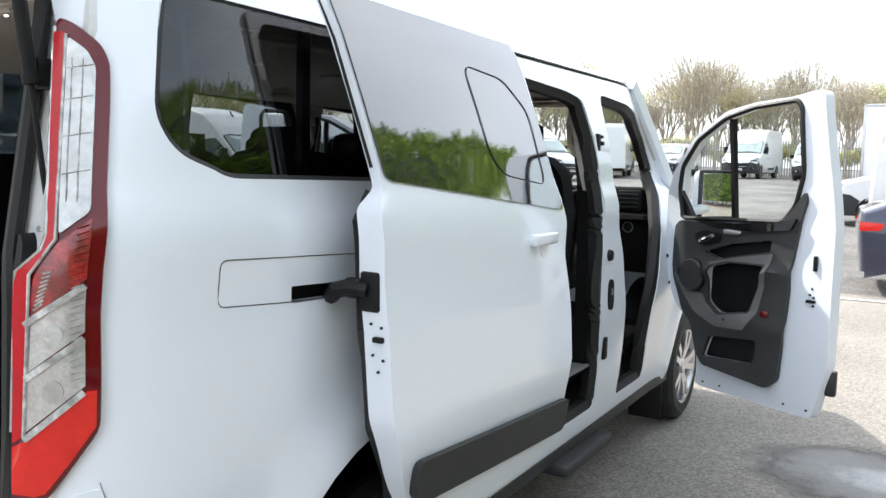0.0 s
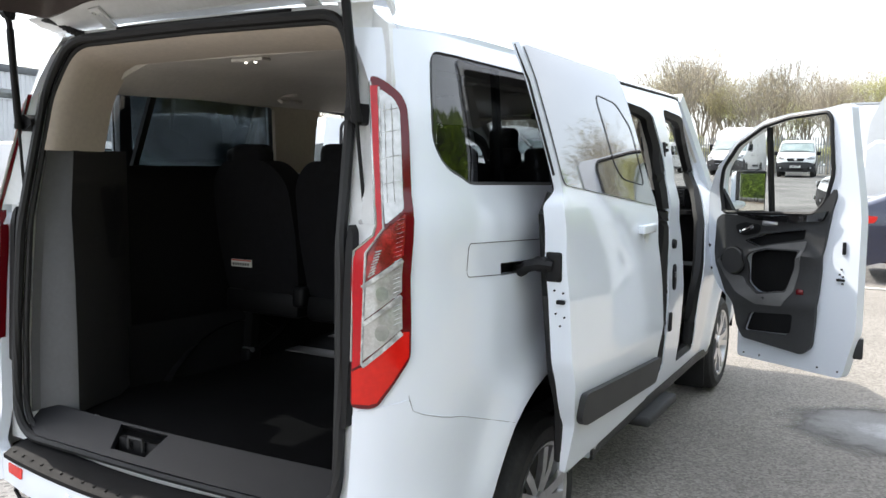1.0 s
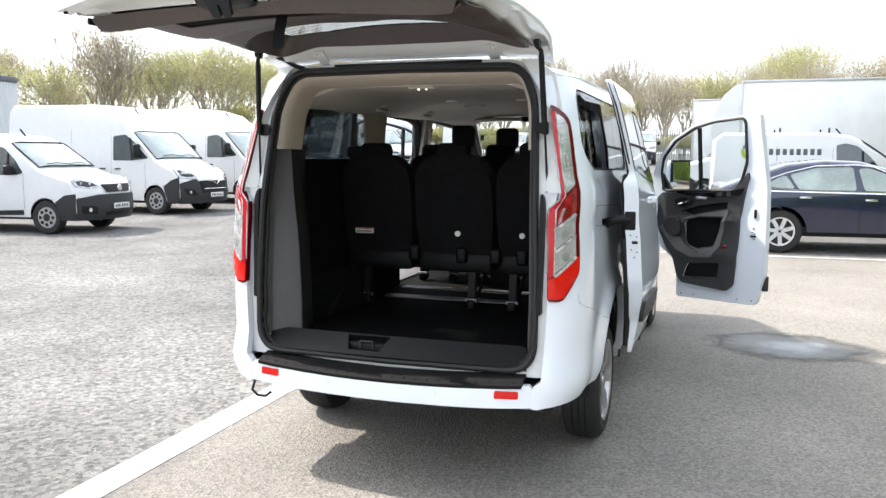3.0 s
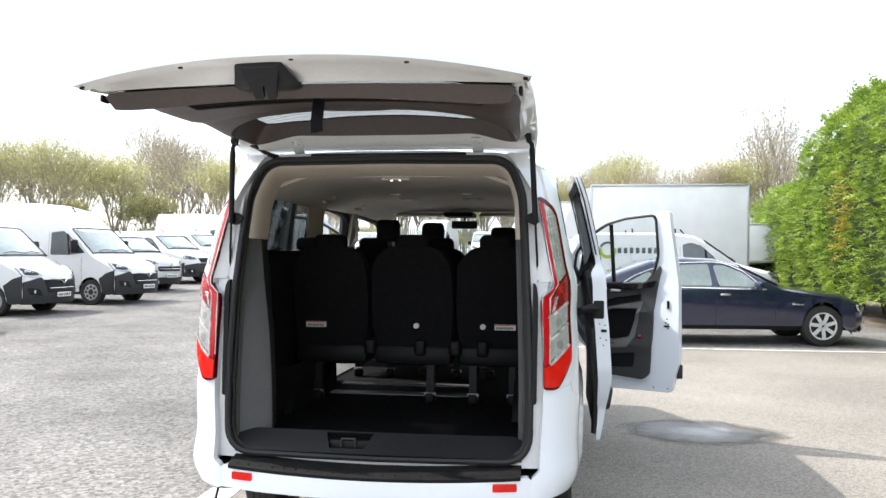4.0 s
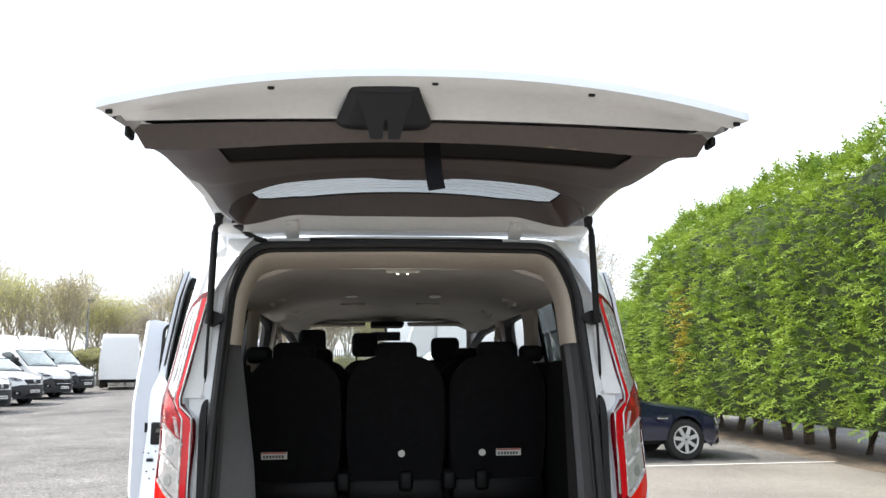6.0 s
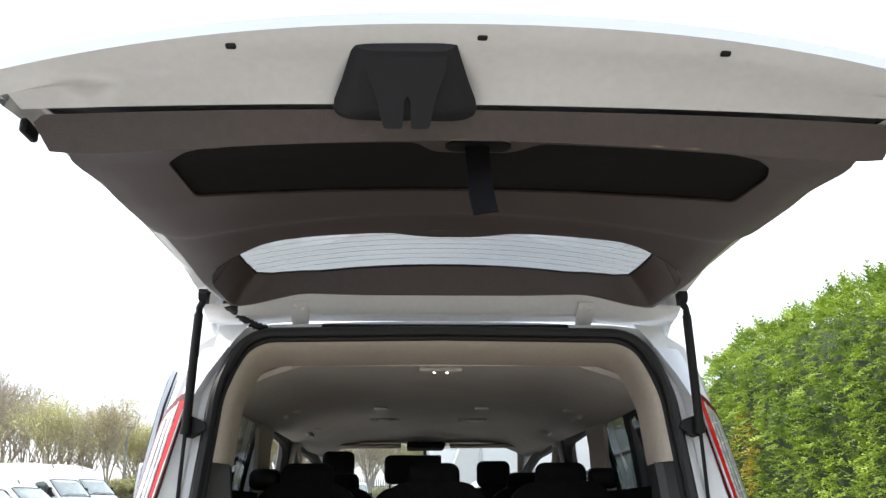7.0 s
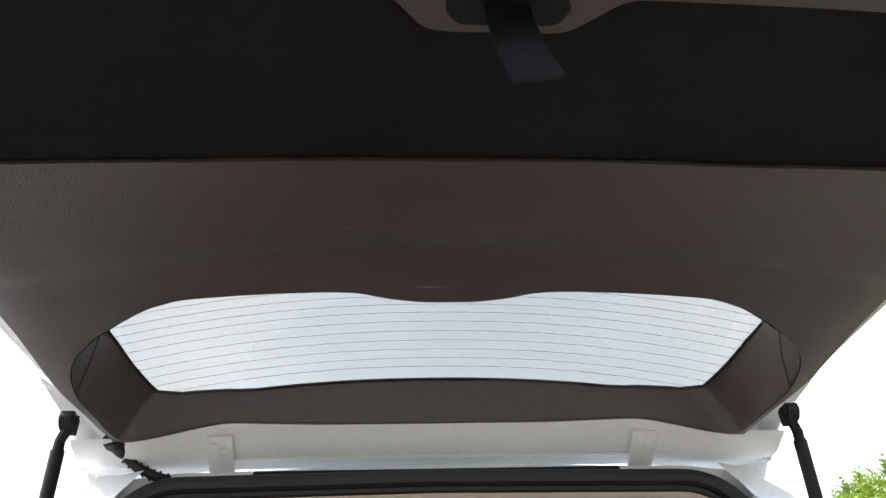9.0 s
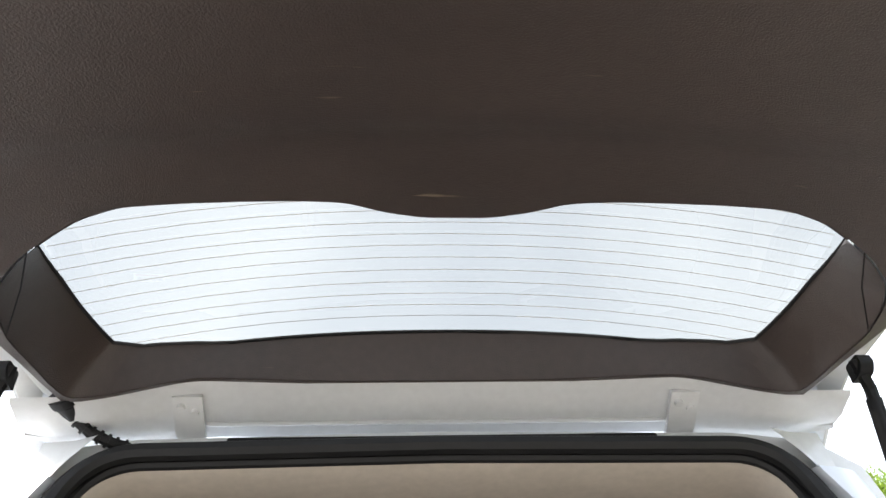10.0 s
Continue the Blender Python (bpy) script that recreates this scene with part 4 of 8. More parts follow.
    sheet(bm, [(0.76, 1.52), (0.75, 1.0), (0.85, 0.65), (1.76, 0.65), (1.78, 1.4)], lambda y, z, d: dm(y, z, 0.082 + d), (), 0.09, 0.02)
    part("door_lining", bm, GREYTRIM, door)
    bm = bmesh.new()
    tube(bm, [dm(y, z, 0.085) for y, z in ((0.735, 1.54), (0.715, 1.47), (0.712, 1.2), (0.73, 0.95), (0.80, 0.80), (0.82, 0.60))], 0.020, 6)
    part("edge_seal", bm, RUBBER, door)
    sheet_part("inner_frame", rounded([(0.665, 2.0), (0.74, 1.52), (1.79, 1.43), (1.79, 1.62), (1.66, 2.0)], 0.03, 3), lambda y, z, d: dm(y, z, 0.088 + d), DARKTRIM, door, "black inner window frame", [rounded([(0.72, 1.955), (0.795, 1.62), (1.755, 1.52), (1.70, 1.66), (1.61, 1.95)], 0.03, 4)], 0.08, 0.012)
    bm = bmesh.new()
    tube(bm, [dm(y, z, 0.018) for y, z in ((0.632, 2.02), (0.655, 1.90), (0.712, 1.60))], 0.0045, 6)
    part("glass_edge_seal", bm, RUBBER, door)


BLACKGLASS = mat("privacy_glass_door", (0.010, 0.011, 0.013), 0.03, var=0.05, coat=1.0)
BLACKGLASS.node_tree.nodes["Principled BSDF"].inputs["Coat IOR"].default_value = 1.95
slide_door(1)
slide_door(-1)


# ---- front doors, hinged open ----
def front_door(side):
    P0, D = Vector((0.885, 3.80, 0)), Vector((0.852, -0.523, 0)).normalized()
    N = Vector((D.y, -D.x, 0))  # towards the cabin side of the door

    def dp(s, z, d):
        """s from the hinge edge outward; d: depth from the inner face towards the outer skin."""
        bow = 0.05 * smooth_step(1.35, 2.0, z)
        p = P0 + D * s + N * (bow - d)
        return Vector((side * p.x, p.y, z))

    line = [(0.345, 0.425), (1.08, 0.442), (1.10, 0.50), (1.155, 0.722), (1.15, 1.347), (1.085, 1.965), (1.05, 1.978), (0.919, 1.955), (0.70, 1.94), (0.509, 1.905), (0.279, 1.775), (0.117, 1.591), (0.06, 1.447), (0.07, 1.02), (0.16, 0.85), (0.30, 0.75), (0.345, 0.60)]
    hole = rounded([(0.190, 1.335), (0.162, 1.49), (0.188, 1.615), (0.312, 1.760), (0.51, 1.870), (0.69, 1.915), (0.945, 1.937), (0.970, 1.90), (0.978, 1.60), (0.93, 1.44), (0.86, 1.36)], 0.03, 4)
    door = sheet_part("front_door", rounded(line, 0.03, 4), dp, PAINT, van, "white front door swung open", [hole], 0.06, 0.06)
    bm = bmesh.new()
    tube(bm, [dp(s, z, -0.002) for s, z in dense(hole, 0.05)], 0.013, 6, True)
    part("window_seal", bm, RUBBER, door)
    sheet_part("door_window", hole, lambda s, z, d: dp(s, z, 0.03), GLASS, door, "", (), 0.08)
    bm = bmesh.new()
    tube(bm, [dp(0.535, 1.865, 0.02), dp(0.545, 1.33, 0.02)], 0, flat=(0.022, 0.03, N))
    part("window_bar", bm, BLACK, door)
    trim = rounded([(0.14, 1.29), (0.20, 1.323), (0.50, 1.325), (0.86, 1.345), (0.925, 1.42), (0.995, 1.515), (1.005, 1.47), (0.978, 1.385), (0.938, 1.15), (0.922, 0.888), (0.900, 0.585), (0.845, 0.535), (0.649, 0.545), (0.415, 0.558), (0.366, 0.622), (0.322, 0.773), (0.155, 0.985), (0.128, 1.084)], 0.022, 4)
    pocket = rounded([(0.461, 0.725), (0.775, 0.762), (0.765, 0.655), (0.735, 0.632), (0.416, 0.605)], 0.022, 3)
    cup = rounded([(0.435, 1.095), (0.56, 1.128), (0.807, 1.140), (0.716, 0.895), (0.52, 0.858), (0.435, 0.91)], 0.03, 3)
    arm = rounded([(0.395, 1.170), (0.548, 1.222), (0.837, 1.270), (0.828, 1.213), (0.492, 1.142)], 0.015, 3)

    def relief(s, z, d):
        r = 0.035 + 0.03 * math.exp(-((z - 1.07 - 0.1 * (s - 0.5)) / 0.035) ** 2) + 0.02 * math.exp(-((z - 0.83) / 0.05) ** 2)
        r *= smooth_step(0.10, 0.25, s) * (1 - 0.6 * smooth_step(0.82, 0.97, s))
        return dp(s, z, -r - 0.004 + d)

    sheet_part("door_trim", trim, relief, DARKDOOR, door, "charcoal moulded door trim", [pocket, cup, arm], 0.04, 0.02)
    for nm, lp, dep, m in (("door_pocket", pocket, 0.0, BLACK), ("map_recess", cup, 0.006, DARKTRIM), ("armrest_recess", arm, 0.004, BLACK)):
        sheet_part(nm, lp, lambda s, z, d, q=dep: dp(s, z, -0.004 + d - q), m, door, "", (), 0.06, 0.01)
    sheet_part("grey_insert", rounded([(0.185, 1.02), (0.26, 0.925), (0.36, 0.845), (0.51, 0.785), (0.70, 0.80), (0.775, 0.90), (0.848, 1.205), (0.60, 1.158), (0.44, 1.118), (0.44, 1.104), (0.56, 1.137), (0.815, 1.149), (0.722, 0.888), (0.52, 0.848), (0.43, 0.90), (0.40, 0.945), (0.34, 0.945), (0.27, 0.985), (0.235, 1.05)], 0.012, 3), lambda s, z, d: relief(s, z, d - 0.005), GREYDOOR, door, "lighter grey door insert", (), 0.04, 0.01)
    sheet_part("top_strip", rounded([(0.33, 1.332), (0.60, 1.335), (0.86, 1.355), (0.965, 1.385), (0.935, 1.325), (0.70, 1.300), (0.48, 1.305)], 0.010, 3), lambda s, z, d: relief(s, z, d - 0.02), CHROMEBLACK, door, "gloss black door strip", (), 0.05, 0.02)
    # speaker grille
    bm = bmesh.new()
    c, q = relief(0.335, 1.038, 0.0), relief(0.335, 1.038, -0.012)
    cyl(bm, c, q, 0.087, 0.080, 28)
    part("speaker_grille", bm, DARKDOOR, door, "round speaker grille")
    bm = bmesh.new()
    tube(bm, [relief(0.335 + 0.085 * math.cos(a), 1.038 + 0.085 * math.sin(a), -0.008) for a in np.linspace(0, 2 * math.pi, 24, endpoint=False)], 0.006, 6, True)
    part("speaker_ring", bm, BLACK, door)
    bm = bmesh.new()
    sheet(bm, rounded([(0.325, 1.262), (0.40, 1.285), (0.52, 1.275), (0.51, 1.225), (0.40, 1.200), (0.34, 1.215)], 0.02, 3), lambda s, z, d: relief(s, z, d - 0.004), (), 0.05, 0.006)
    part("handle_bezel", bm, BLACK, door)
    bm = bmesh.new()
    tube(bm, [relief(0.385, 1.228, -0.02), relief(0.415, 1.232, -0.035), relief(0.455, 1.248, -0.035), relief(0.485, 1.268, -0.025)], 0.012, 8)
    part("inner_handle", bm, CHROME, door, "chrome door release")
    bm = bmesh.new()
    box(bm, relief(0.60, 1.290, -0.012), (0.10, 0.02, 0.028), 0.01)
    part("grab_cup", bm, STEEL, door)
    bm = bmesh.new()
    box(bm, relief(0.822, 0.904, -0.006), (0.042, 0.02, 0.032), 0.005)
    part("door_reflector", bm, DEEPRED, door, "small red door reflector")
    # door edge details
    for s, z in ((1.05, 1.06), (1.06, 1.02), (1.04, 1.03), (1.06, 0.98)):
        bm = bmesh.new()
        cyl(bm, dp(s, z, 0.002), dp(s, z, -0.005), 0.006, n=8)
        part("latch_screw", bm, BLACK, door)
    part("door_latch", one_box(dp(1.05, 1.0, -0.002), (0.05, 0.02, 0.014), 0.003), BLACK, door)
    part("latch_slot", one_box(dp(1.06, 1.18, -0.003), (0.02, 0.02, 0.07), 0.004), BLACK, door)
    for s, z in ((0.40, 0.455), (0.52, 0.46), (0.93, 0.475), (1.06, 0.478)):
        bm = bmesh.new()
        cyl(bm, dp(s, z, 0.002), dp(s, z, -0.004), 0.006, n=8)
        part("drain_plug", bm, BLACK, door)
    bm = bmesh.new()
    box(bm, dp(1.13, 0.62, 0.07), (0.05, 0.05, 0.12), 0.01)
    part("door_edge_moulding", bm, CLAD, door)
    bm = bmesh.new()
    tube(bm, [dp(s, z, 0.004) for s, z in ((0.97, 0.50), (0.985, 1.2), (1.01, 1.5), (0.985, 1.90))], 0.004, 5)
    part("pressed_rib", bm, PAINT, door)
    # mirror, beyond the glass
    tri = [(0.165, 1.335), (0.155, 1.50), (0.26, 1.345)]
    bm = bmesh.new()
    sheet(bm, tri, lambda s, z, d: dp(s, z, 0.0 + d), (), 0.05, 0.03)
    part("mirror_base", bm, BLACK, door)
    bm = bmesh.new()
    c = dp(0.13, 1.46, 0.27)
    rot = Matrix.Rotation(radians(side * 50), 3, "Z")
    box(bm, c + rot @ Vector((0, 0.008, 0)), (0.222, 0.075, 0.272), 0.034, 4, rot)
    box(bm, c + rot @ Vector((0, 0.045, 0)), (0.150, 0.05, 0.190), 0.024, 3, rot)
    tube(bm, [dp(0.20, 1.37, 0.03), dp(0.15, 1.38, 0.20)], 0.03, 8)
    part("mirror_housing", bm, PAINT, door, "white door mirror housing")
    bm = bmesh.new()
    box(bm, c + rot @ Vector((0, -0.051, 0)), (0.205, 0.008, 0.245), 0.003, 2, rot)
    part("mirror_glass", bm, MIRROR, door)
    part("mirror_bezel", one_box(c + rot @ Vector((0, -0.038, 0)), (0.236, 0.028, 0.284), 0.012, 3, rot), BLACK, door)
    # hinges and the check strap
    for z in (0.72, 1.19):
        part("door_hinge", one_box(dp(0.03, z, 0.02), (0.09, 0.05, 0.06), 0.01), PAINT_IN, door)
    bm = bmesh.new()
    tube(bm, [dp(0.12, 0.96, 0.02), (side * 0.86, 3.72, 0.96)], 0.01, 6)
    part("check_strap", bm, BLACK, door)
    bm = bmesh.new()
    tube(bm, [dp(0.08, 1.12, 0.0), (side * 0.93, 3.80, 1.06), (side * 0.87, 3.80, 1.15)], 0.018, 8)
    part("wiring_gaiter", bm, BLACK, door)


DARKDOOR = mat("charcoal_door_plastic", (0.040, 0.041, 0.043), 0.55, var=0.08, bump=0.3, bscale=500)
GREYDOOR = mat("grey_door_plastic", (0.15, 0.15, 0.15), 0.55, var=0.06, bump=0.3, bscale=500)
CHROMEBLACK = mat("gloss_black", (0.012, 0.012, 0.013), 0.08, var=0.05, coat=1.0)
front_door(1)
front_door(-1)

# ---- tailgate, raised ----
BLACKCOVER = mat("latch_cover_plastic", (0.013, 0.0145, 0.018), 0.42, var=0.08, bump=0.15, bscale=400)
BLACKCOVER.node_tree.nodes["Principled BSDF"].inputs["Specular IOR Level"].default_value = 0.3
STRAP = mat("webbing_strap", (0.016, 0.0165, 0.020), 0.6, var=0.15, scale=40, fine=300, bump=0.6, bscale=600)
STRAP.node_tree.nodes["Principled BSDF"].inputs["Specular IOR Level"].default_value = 0.1


def gate_out(x, y):
    zc = float(np.interp(y, [-1.33, -1.25, -0.9, -0.5, -0.1, 0.12, 0.2, 0.28], [2.25, 2.285, 2.322, 2.342, 2.335, 2.302, 2.25, 2.17]))
    return zc - 0.098 * (abs(x) / 0.78) ** 2.2


def tail_y(x):
    """The gate's free edge, bowed in plan."""
    return -1.330 + 0.050 * (abs(x) / 0.77) ** 2.4


GATE_LINE = [(-0.75, 0.262), (0.75, 0.262), (0.765, 0.12), (0.772, -0.55), (0.772, -1.18), (0.780, -1.285)]
GATE_LINE += [(x, tail_y(x)) for x in np.linspace(0.74, -0.74, 17)] + [(-0.780, -1.285), (-0.772, -1.18), (-0.772, -0.55), (-0.765, 0.12)]
GLASS_LINE = rounded([(-0.50, -0.56), (0.50, -0.56), (0.64, -0.22), (0.645, 0.06), (0.60, 0.150), (0.35, 0.155), (0, 0.155), (-0.35, 0.155), (-0.60, 0.150), (-0.645, 0.06), (-0.64, -0.22)], 0.05, 4)
gate = sheet_part("tailgate", rounded(GATE_LINE, 0.006, 2), lambda x, y, d: Vector((x, y, gate_out(x, y) - d)), PAINT, van, "raised white tailgate", [GLASS_LINE], 0.06, 0.02)
sheet_part("rear_window", GLASS_LINE, lambda x, y, d: Vector((x, y, gate_out(x, y) - 0.012 - d)), REARGLASS, gate, "heated rear window glass", (), 0.08)

RIDGE_Y = -1.142


def trim_z(x, y):
    """Underside of the inner trim: it climbs from the ridge, runs level under the recess, then steps up to the window."""
    a = abs(x)
    z = float(np.interp(y, [-1.142, -1.115, -1.085, -1.05, -0.767, -0.60, -0.555, -0.51, -0.48, -0.334, 0.151], [2.125, 2.145, 2.161, 2.171, 2.182, 2.202, 2.209, 2.223, 2.2255, 2.221, 2.183]))
    k = smooth_step(-0.2, 0.08, y)
    back = smooth_step(-1.0, -0.45, y)
    sag = (0.046 * (a / 0.69) ** 2 - 0.017 * (a / 0.69) ** 8) * (1 - smooth_step(-1.10, -0.95, y))
    sag += 0.052 * min(1.35, (a / 0.535) ** 2) * back * (1 - k) + (0.02 * (a / 0.69) ** 2 + 0.007 * (a / 0.69) ** 6) * smooth_step(-1.1, -0.95, y) * (1 - back)
    return z - sag - 0.050 * smooth_step(0.42, 0.66, a) * k + 0.022 * smooth_step(0.655, 0.74, a) * smooth_step(-1.0, -0.8, y)


def trim_point(x, v, d):
    """The trim's skin: under the gate as far as the ridge, then folded up into the outer lip."""
    if v > RIDGE_Y:
        return Vector((x, v, trim_z(x, v) + d))
    k = (RIDGE_Y - v) / 0.052
    low = trim_z(x, RIDGE_Y)
    top = 2.167 - 0.016 * (abs(x) / 0.7) ** 2
    return Vector((x, RIDGE_Y - 0.030 * k + 0.8 * d, low + (top - low) * k + 0.4 * d))


gate.location = (0, -0.005, 0.005)

# white inner band along the free edge
rows = []
for x in np.linspace(-0.780, 0.780, 41):
    k = (abs(x) / 0.77) ** 2
    ye = tail_y(x)
    xi = x * 0.945
    rows.append([Vector((x, ye, gate_out(x, ye) - 0.020)), Vector((x * 0.985, ye + 0.02, gate_out(x, ye) - 0.030 + 0.008 * k)), Vector((x * 0.972, ye + 0.045, gate_out(x, ye) - 0.036 + 0.008 * k)), Vector((xi * 1.01, -1.225, 2.199 - 0.032 * k)), Vector((xi, -1.178, 2.174 - 0.018 * k)), Vector((xi, -1.160, 2.190 - 0.02 * k))])
ruled("inner_band", rows, PAINT_IN, gate, "white inner edge of the tailgate")
# white side flanges and hinge panel
for s in (1, -1):
    rows = []
    for y in np.linspace(-1.19, 0.26, 30):
        w = float(np.interp(y, [-1.3, -1.18, -0.55, 0.12, 0.27], [0.78, 0.772, 0.772, 0.765, 0.75]))
        ti = float(np.interp(y, [-1.19, -1.15, -0.95, -0.45, 0.05, 0.27], [0.714, 0.696, 0.712, 0.692, 0.675, 0.66]))
        zt = trim_z(0.7, max(y, RIDGE_Y)) + 0.060 * smooth_step(-0.95, -1.182, y)
        rows.append([Vector((s * w, y, gate_out(w, y) - 0.02)), Vector((s * (w - 0.004), y, gate_out(w, y) - 0.035)), Vector((s * (w - 0.014), y, gate_out(w, y) - 0.042)), Vector((s * (w * 0.6 + ti * 0.4 - 0.004), y, zt + 0.030)), Vector((s * (ti + 0.012), y, zt + 0.012)), Vector((s * ti, y, zt + 0.010))])
    ruled("side_flange", rows, PAINT_IN, gate)
rows = []
for x in np.linspace(-0.752, 0.752, 37):
    a = abs(x)
    k, e = smooth_step(0.42, 0.68, a), smooth_step(0.66, 0.752, a)
    dy, dz = -0.036 * k, -0.046 * k
    rows.append([Vector((x, 0.262 - 0.04 * e, 2.190 - 0.02 * k)), Vector((x, 0.266 - 0.05 * e, 2.150 - 0.022 * k)), Vector((x, 0.262 - 0.05 * e, 2.126 - 0.016 * k)), Vector((x, 0.252 - 0.05 * e, 2.122 - 0.016 * k)), Vector((x, 0.243 - 0.05 * e, 2.128 - 0.018 * k)), Vector((x, 0.222 + dy * 0.6, 2.139 + dz * 0.6)), Vector((x, 0.190 + dy, 2.159 + dz * 0.9)), Vector((x, 0.166 + dy, 2.175 + dz)), Vector((x, 0.147 + dy, 2.1815 + dz)), Vector((x, 0.140 + dy, 2.190 + dz))])
ruled("hinge_panel", rows, PAINT_IN, gate, "white panel along the hinges")
bm = bmesh.new()
tube(bm, [(x, 0.224, 2.137) for x in np.linspace(-0.54, 0.54, 15)], 0.005, 6)
part("pressed_rib", bm, PAINT_IN, gate)
for s in (1, -1):
    bm = bmesh.new()
    tube(bm, [(s * 0.463, 0.160, 2.168), (s * 0.463, 0.190, 2.146), (s * 0.463, 0.222, 2.122), (s * 0.463, 0.246, 2.108), (s * 0.463, 0.266, 2.098), (s * 0.463, 0.300, 2.094)], 0, flat=(0.054, 0.010, (0, -0.5, -0.86)))
    h = part("hinge", bm, PAINT_IN, gate, "white painted hinge plate")
    for dx, dy in ((-0.012, -0.006), (0.012, 0.004)):
        bm = bmesh.new()
        cyl(bm, (s * 0.463 + dx, 0.182 + dy, 2.152 - dy * 0.6), (s * 0.463 + dx, 0.177 + dy, 2.142 - dy * 0.6), 0.0095, 0.007, 10)
        part("bolt", bm, PAINT_IN, h)
    bm = bmesh.new()
    box(bm, (s * 0.463, 0.255, 2.092), (0.075, 0.05, 0.030), 0.008)
    part("hinge_foot", bm, PAINT_IN, van)
# plugs along the free edge
for x in (-0.752, -0.379, 0.003, 0.381, 0.757):
    y = tail_y(x) + 0.022
    part("edge_plug", one_box((x, y, gate_out(x, y) - 0.037), (0.016, 0.010, 0.012), 0.003), BLACK, gate)

# inner trim with the carpeted recess and the window aperture cut through
TRIM_HALF = [(0.0, 0.1515), (0.20, 0.149), (0.50, 0.127), (0.60, 0.113), (0.662, 0.108), (0.678, 0.04), (0.692, -0.12), (0.700, -0.45), (0.722, -0.80), (0.724, -1.0), (0.706, -1.10), (0.700, -1.140), (0.712, -1.165), (0.721, -1.182), (0.705, -1.193), (0.40, -1.194), (0.0, -1.194)]
TRIM_LINE = TRIM_HALF + [(-x, y) for x, y in TRIM_HALF[-2:0:-1]]
RECESS = rounded([(-0.565, -0.955), (-0.515, -1.018), (-0.465, -1.039), (-0.28, -1.037), (-0.098, -1.036), (-0.064, -0.992), (-0.04, -0.987), (0.08, -0.987), (0.105, -1.008), (0.133, -1.034), (0.31, -1.034), (0.49, -1.032), (0.545, -1.010), (0.586, -0.965), (0.602, -0.915), (0.580, -0.792), (0.34, -0.774), (-0.03, -0.768), (-0.33, -0.776), (-0.552, -0.792)], 0.016, 3)
AP_HALF = [(0.045, -0.336), (0.10, -0.350), (0.15, -0.374), (0.21, -0.383), (0.36, -0.397), (0.436, -0.403), (0.49, -0.388), (0.538, -0.357), (0.585, -0.322), (0.626, -0.276), (0.648, -0.22), (0.664, -0.13), (0.664, 0.04), (0.652, 0.095), (0.60, 0.103), (0.50, 0.117), (0.20, 0.139), (0.0, 0.1415)]
APERTURE = rounded(AP_HALF + [(-x, y) for x, y in AP_HALF[-2::-1]], 0.018, 3)
tg = sheet_part("inner_trim", TRIM_LINE, trim_point, TRIM, gate, "brown-grey plastic tailgate trim with scuffs", [RECESS, APERTURE], 0.021, 0.006)
bm = bmesh.new()
rim = [[bm.verts.new(trim_point(x, y, d)) for d in (0.004, 0.012)] for x, y in dense(RECESS, 0.03)]
for a, b in zip(rim, rim[1:] + rim[:1]):
    bm.faces.new((a[0], b[0], b[1], a[1]))
part("recess_rim", bm, CARPET, gate)
sheet_part("carpet_panel", [(0.02 + (x - 0.02) * 1.05, -0.90 + (y + 0.90) * 1.16) for x, y in RECESS], lambda x, y, d: Vector((x, y, trim_z(x, y) + 0.008 + d)), CARPET, gate, "black carpeted recess", (), 0.08, 0.008)
# pale worn scuffs along the ridge
SCUFF = mat("scuffed_plastic", (0.24, 0.18, 0.12), 0.8, var=0.3, scale=60, fine=300)
sc = random.Random(5)
for i in range(26):
    x0, ln = sc.uniform(-0.62, 0.62), sc.uniform(0.006, 0.045)
    v0, wd = RIDGE_Y + sc.uniform(-0.003, 0.010), sc.uniform(0.0006, 0.0022)
    bm = bmesh.new()
    pts = [(x0 - ln / 2, v0), (x0, v0 - wd), (x0 + ln / 2, v0 + wd * sc.uniform(-0.5, 0.5)), (x0 + ln * 0.1, v0 + wd)]
    bm.faces.new([bm.verts.new(trim_point(x, v, -0.0012)) for x, v in pts])
    part("scuff", bm, SCUFF, tg)
# reveal between the aperture and the glass
ap = dense(APERTURE, 0.04)


def glass_edge(x, y):
    """Where the glass shows behind the point x, y of the aperture's rim."""
    a = abs(x)
    if y > 0.098:
        gx = x * 0.875
        gy = 0.127 - 0.022 * smooth_step(0.38, 0.56, abs(gx))
    elif a > 0.536:
        k = (y + 0.357) / 0.452
        gx, gy = math.copysign(0.622 - 0.036 * max(0.0, k) ** 2.2, x), -0.205 + 0.285 * k
    else:
        gx, gy = x * 1.15, y - 0.02
    return Vector((gx, gy, gate_out(gx, gy) - 0.018))


bm = bmesh.new()
V = []
for x, y in ap:
    g = glass_edge(x, y)
    z0 = trim_z(x, y)
    e = 0.0025 * (-1 if y > -0.2 else 1)
    V.append([bm.verts.new((x * 0.996, y + e, z0 + 0.001)), bm.verts.new((x * 0.6 + g.x * 0.4, y * 0.6 + g.y * 0.4 + e, z0 * 0.55 + g.z * 0.45)), bm.verts.new(g)])
for i in range(len(V)):
    a, b = V[i], V[(i + 1) % len(V)]
    for j in range(2):
        bm.faces.new((a[j], b[j], b[j + 1], a[j + 1]))
bmesh.ops.recalc_face_normals(bm, faces=bm.faces[:])
part("window_reveal", bm, TRIM, gate, "brown-grey window surround")
bm = bmesh.new()
tube(bm, [glass_edge(x, y) for x, y in ap], 0.0035, 6, True)
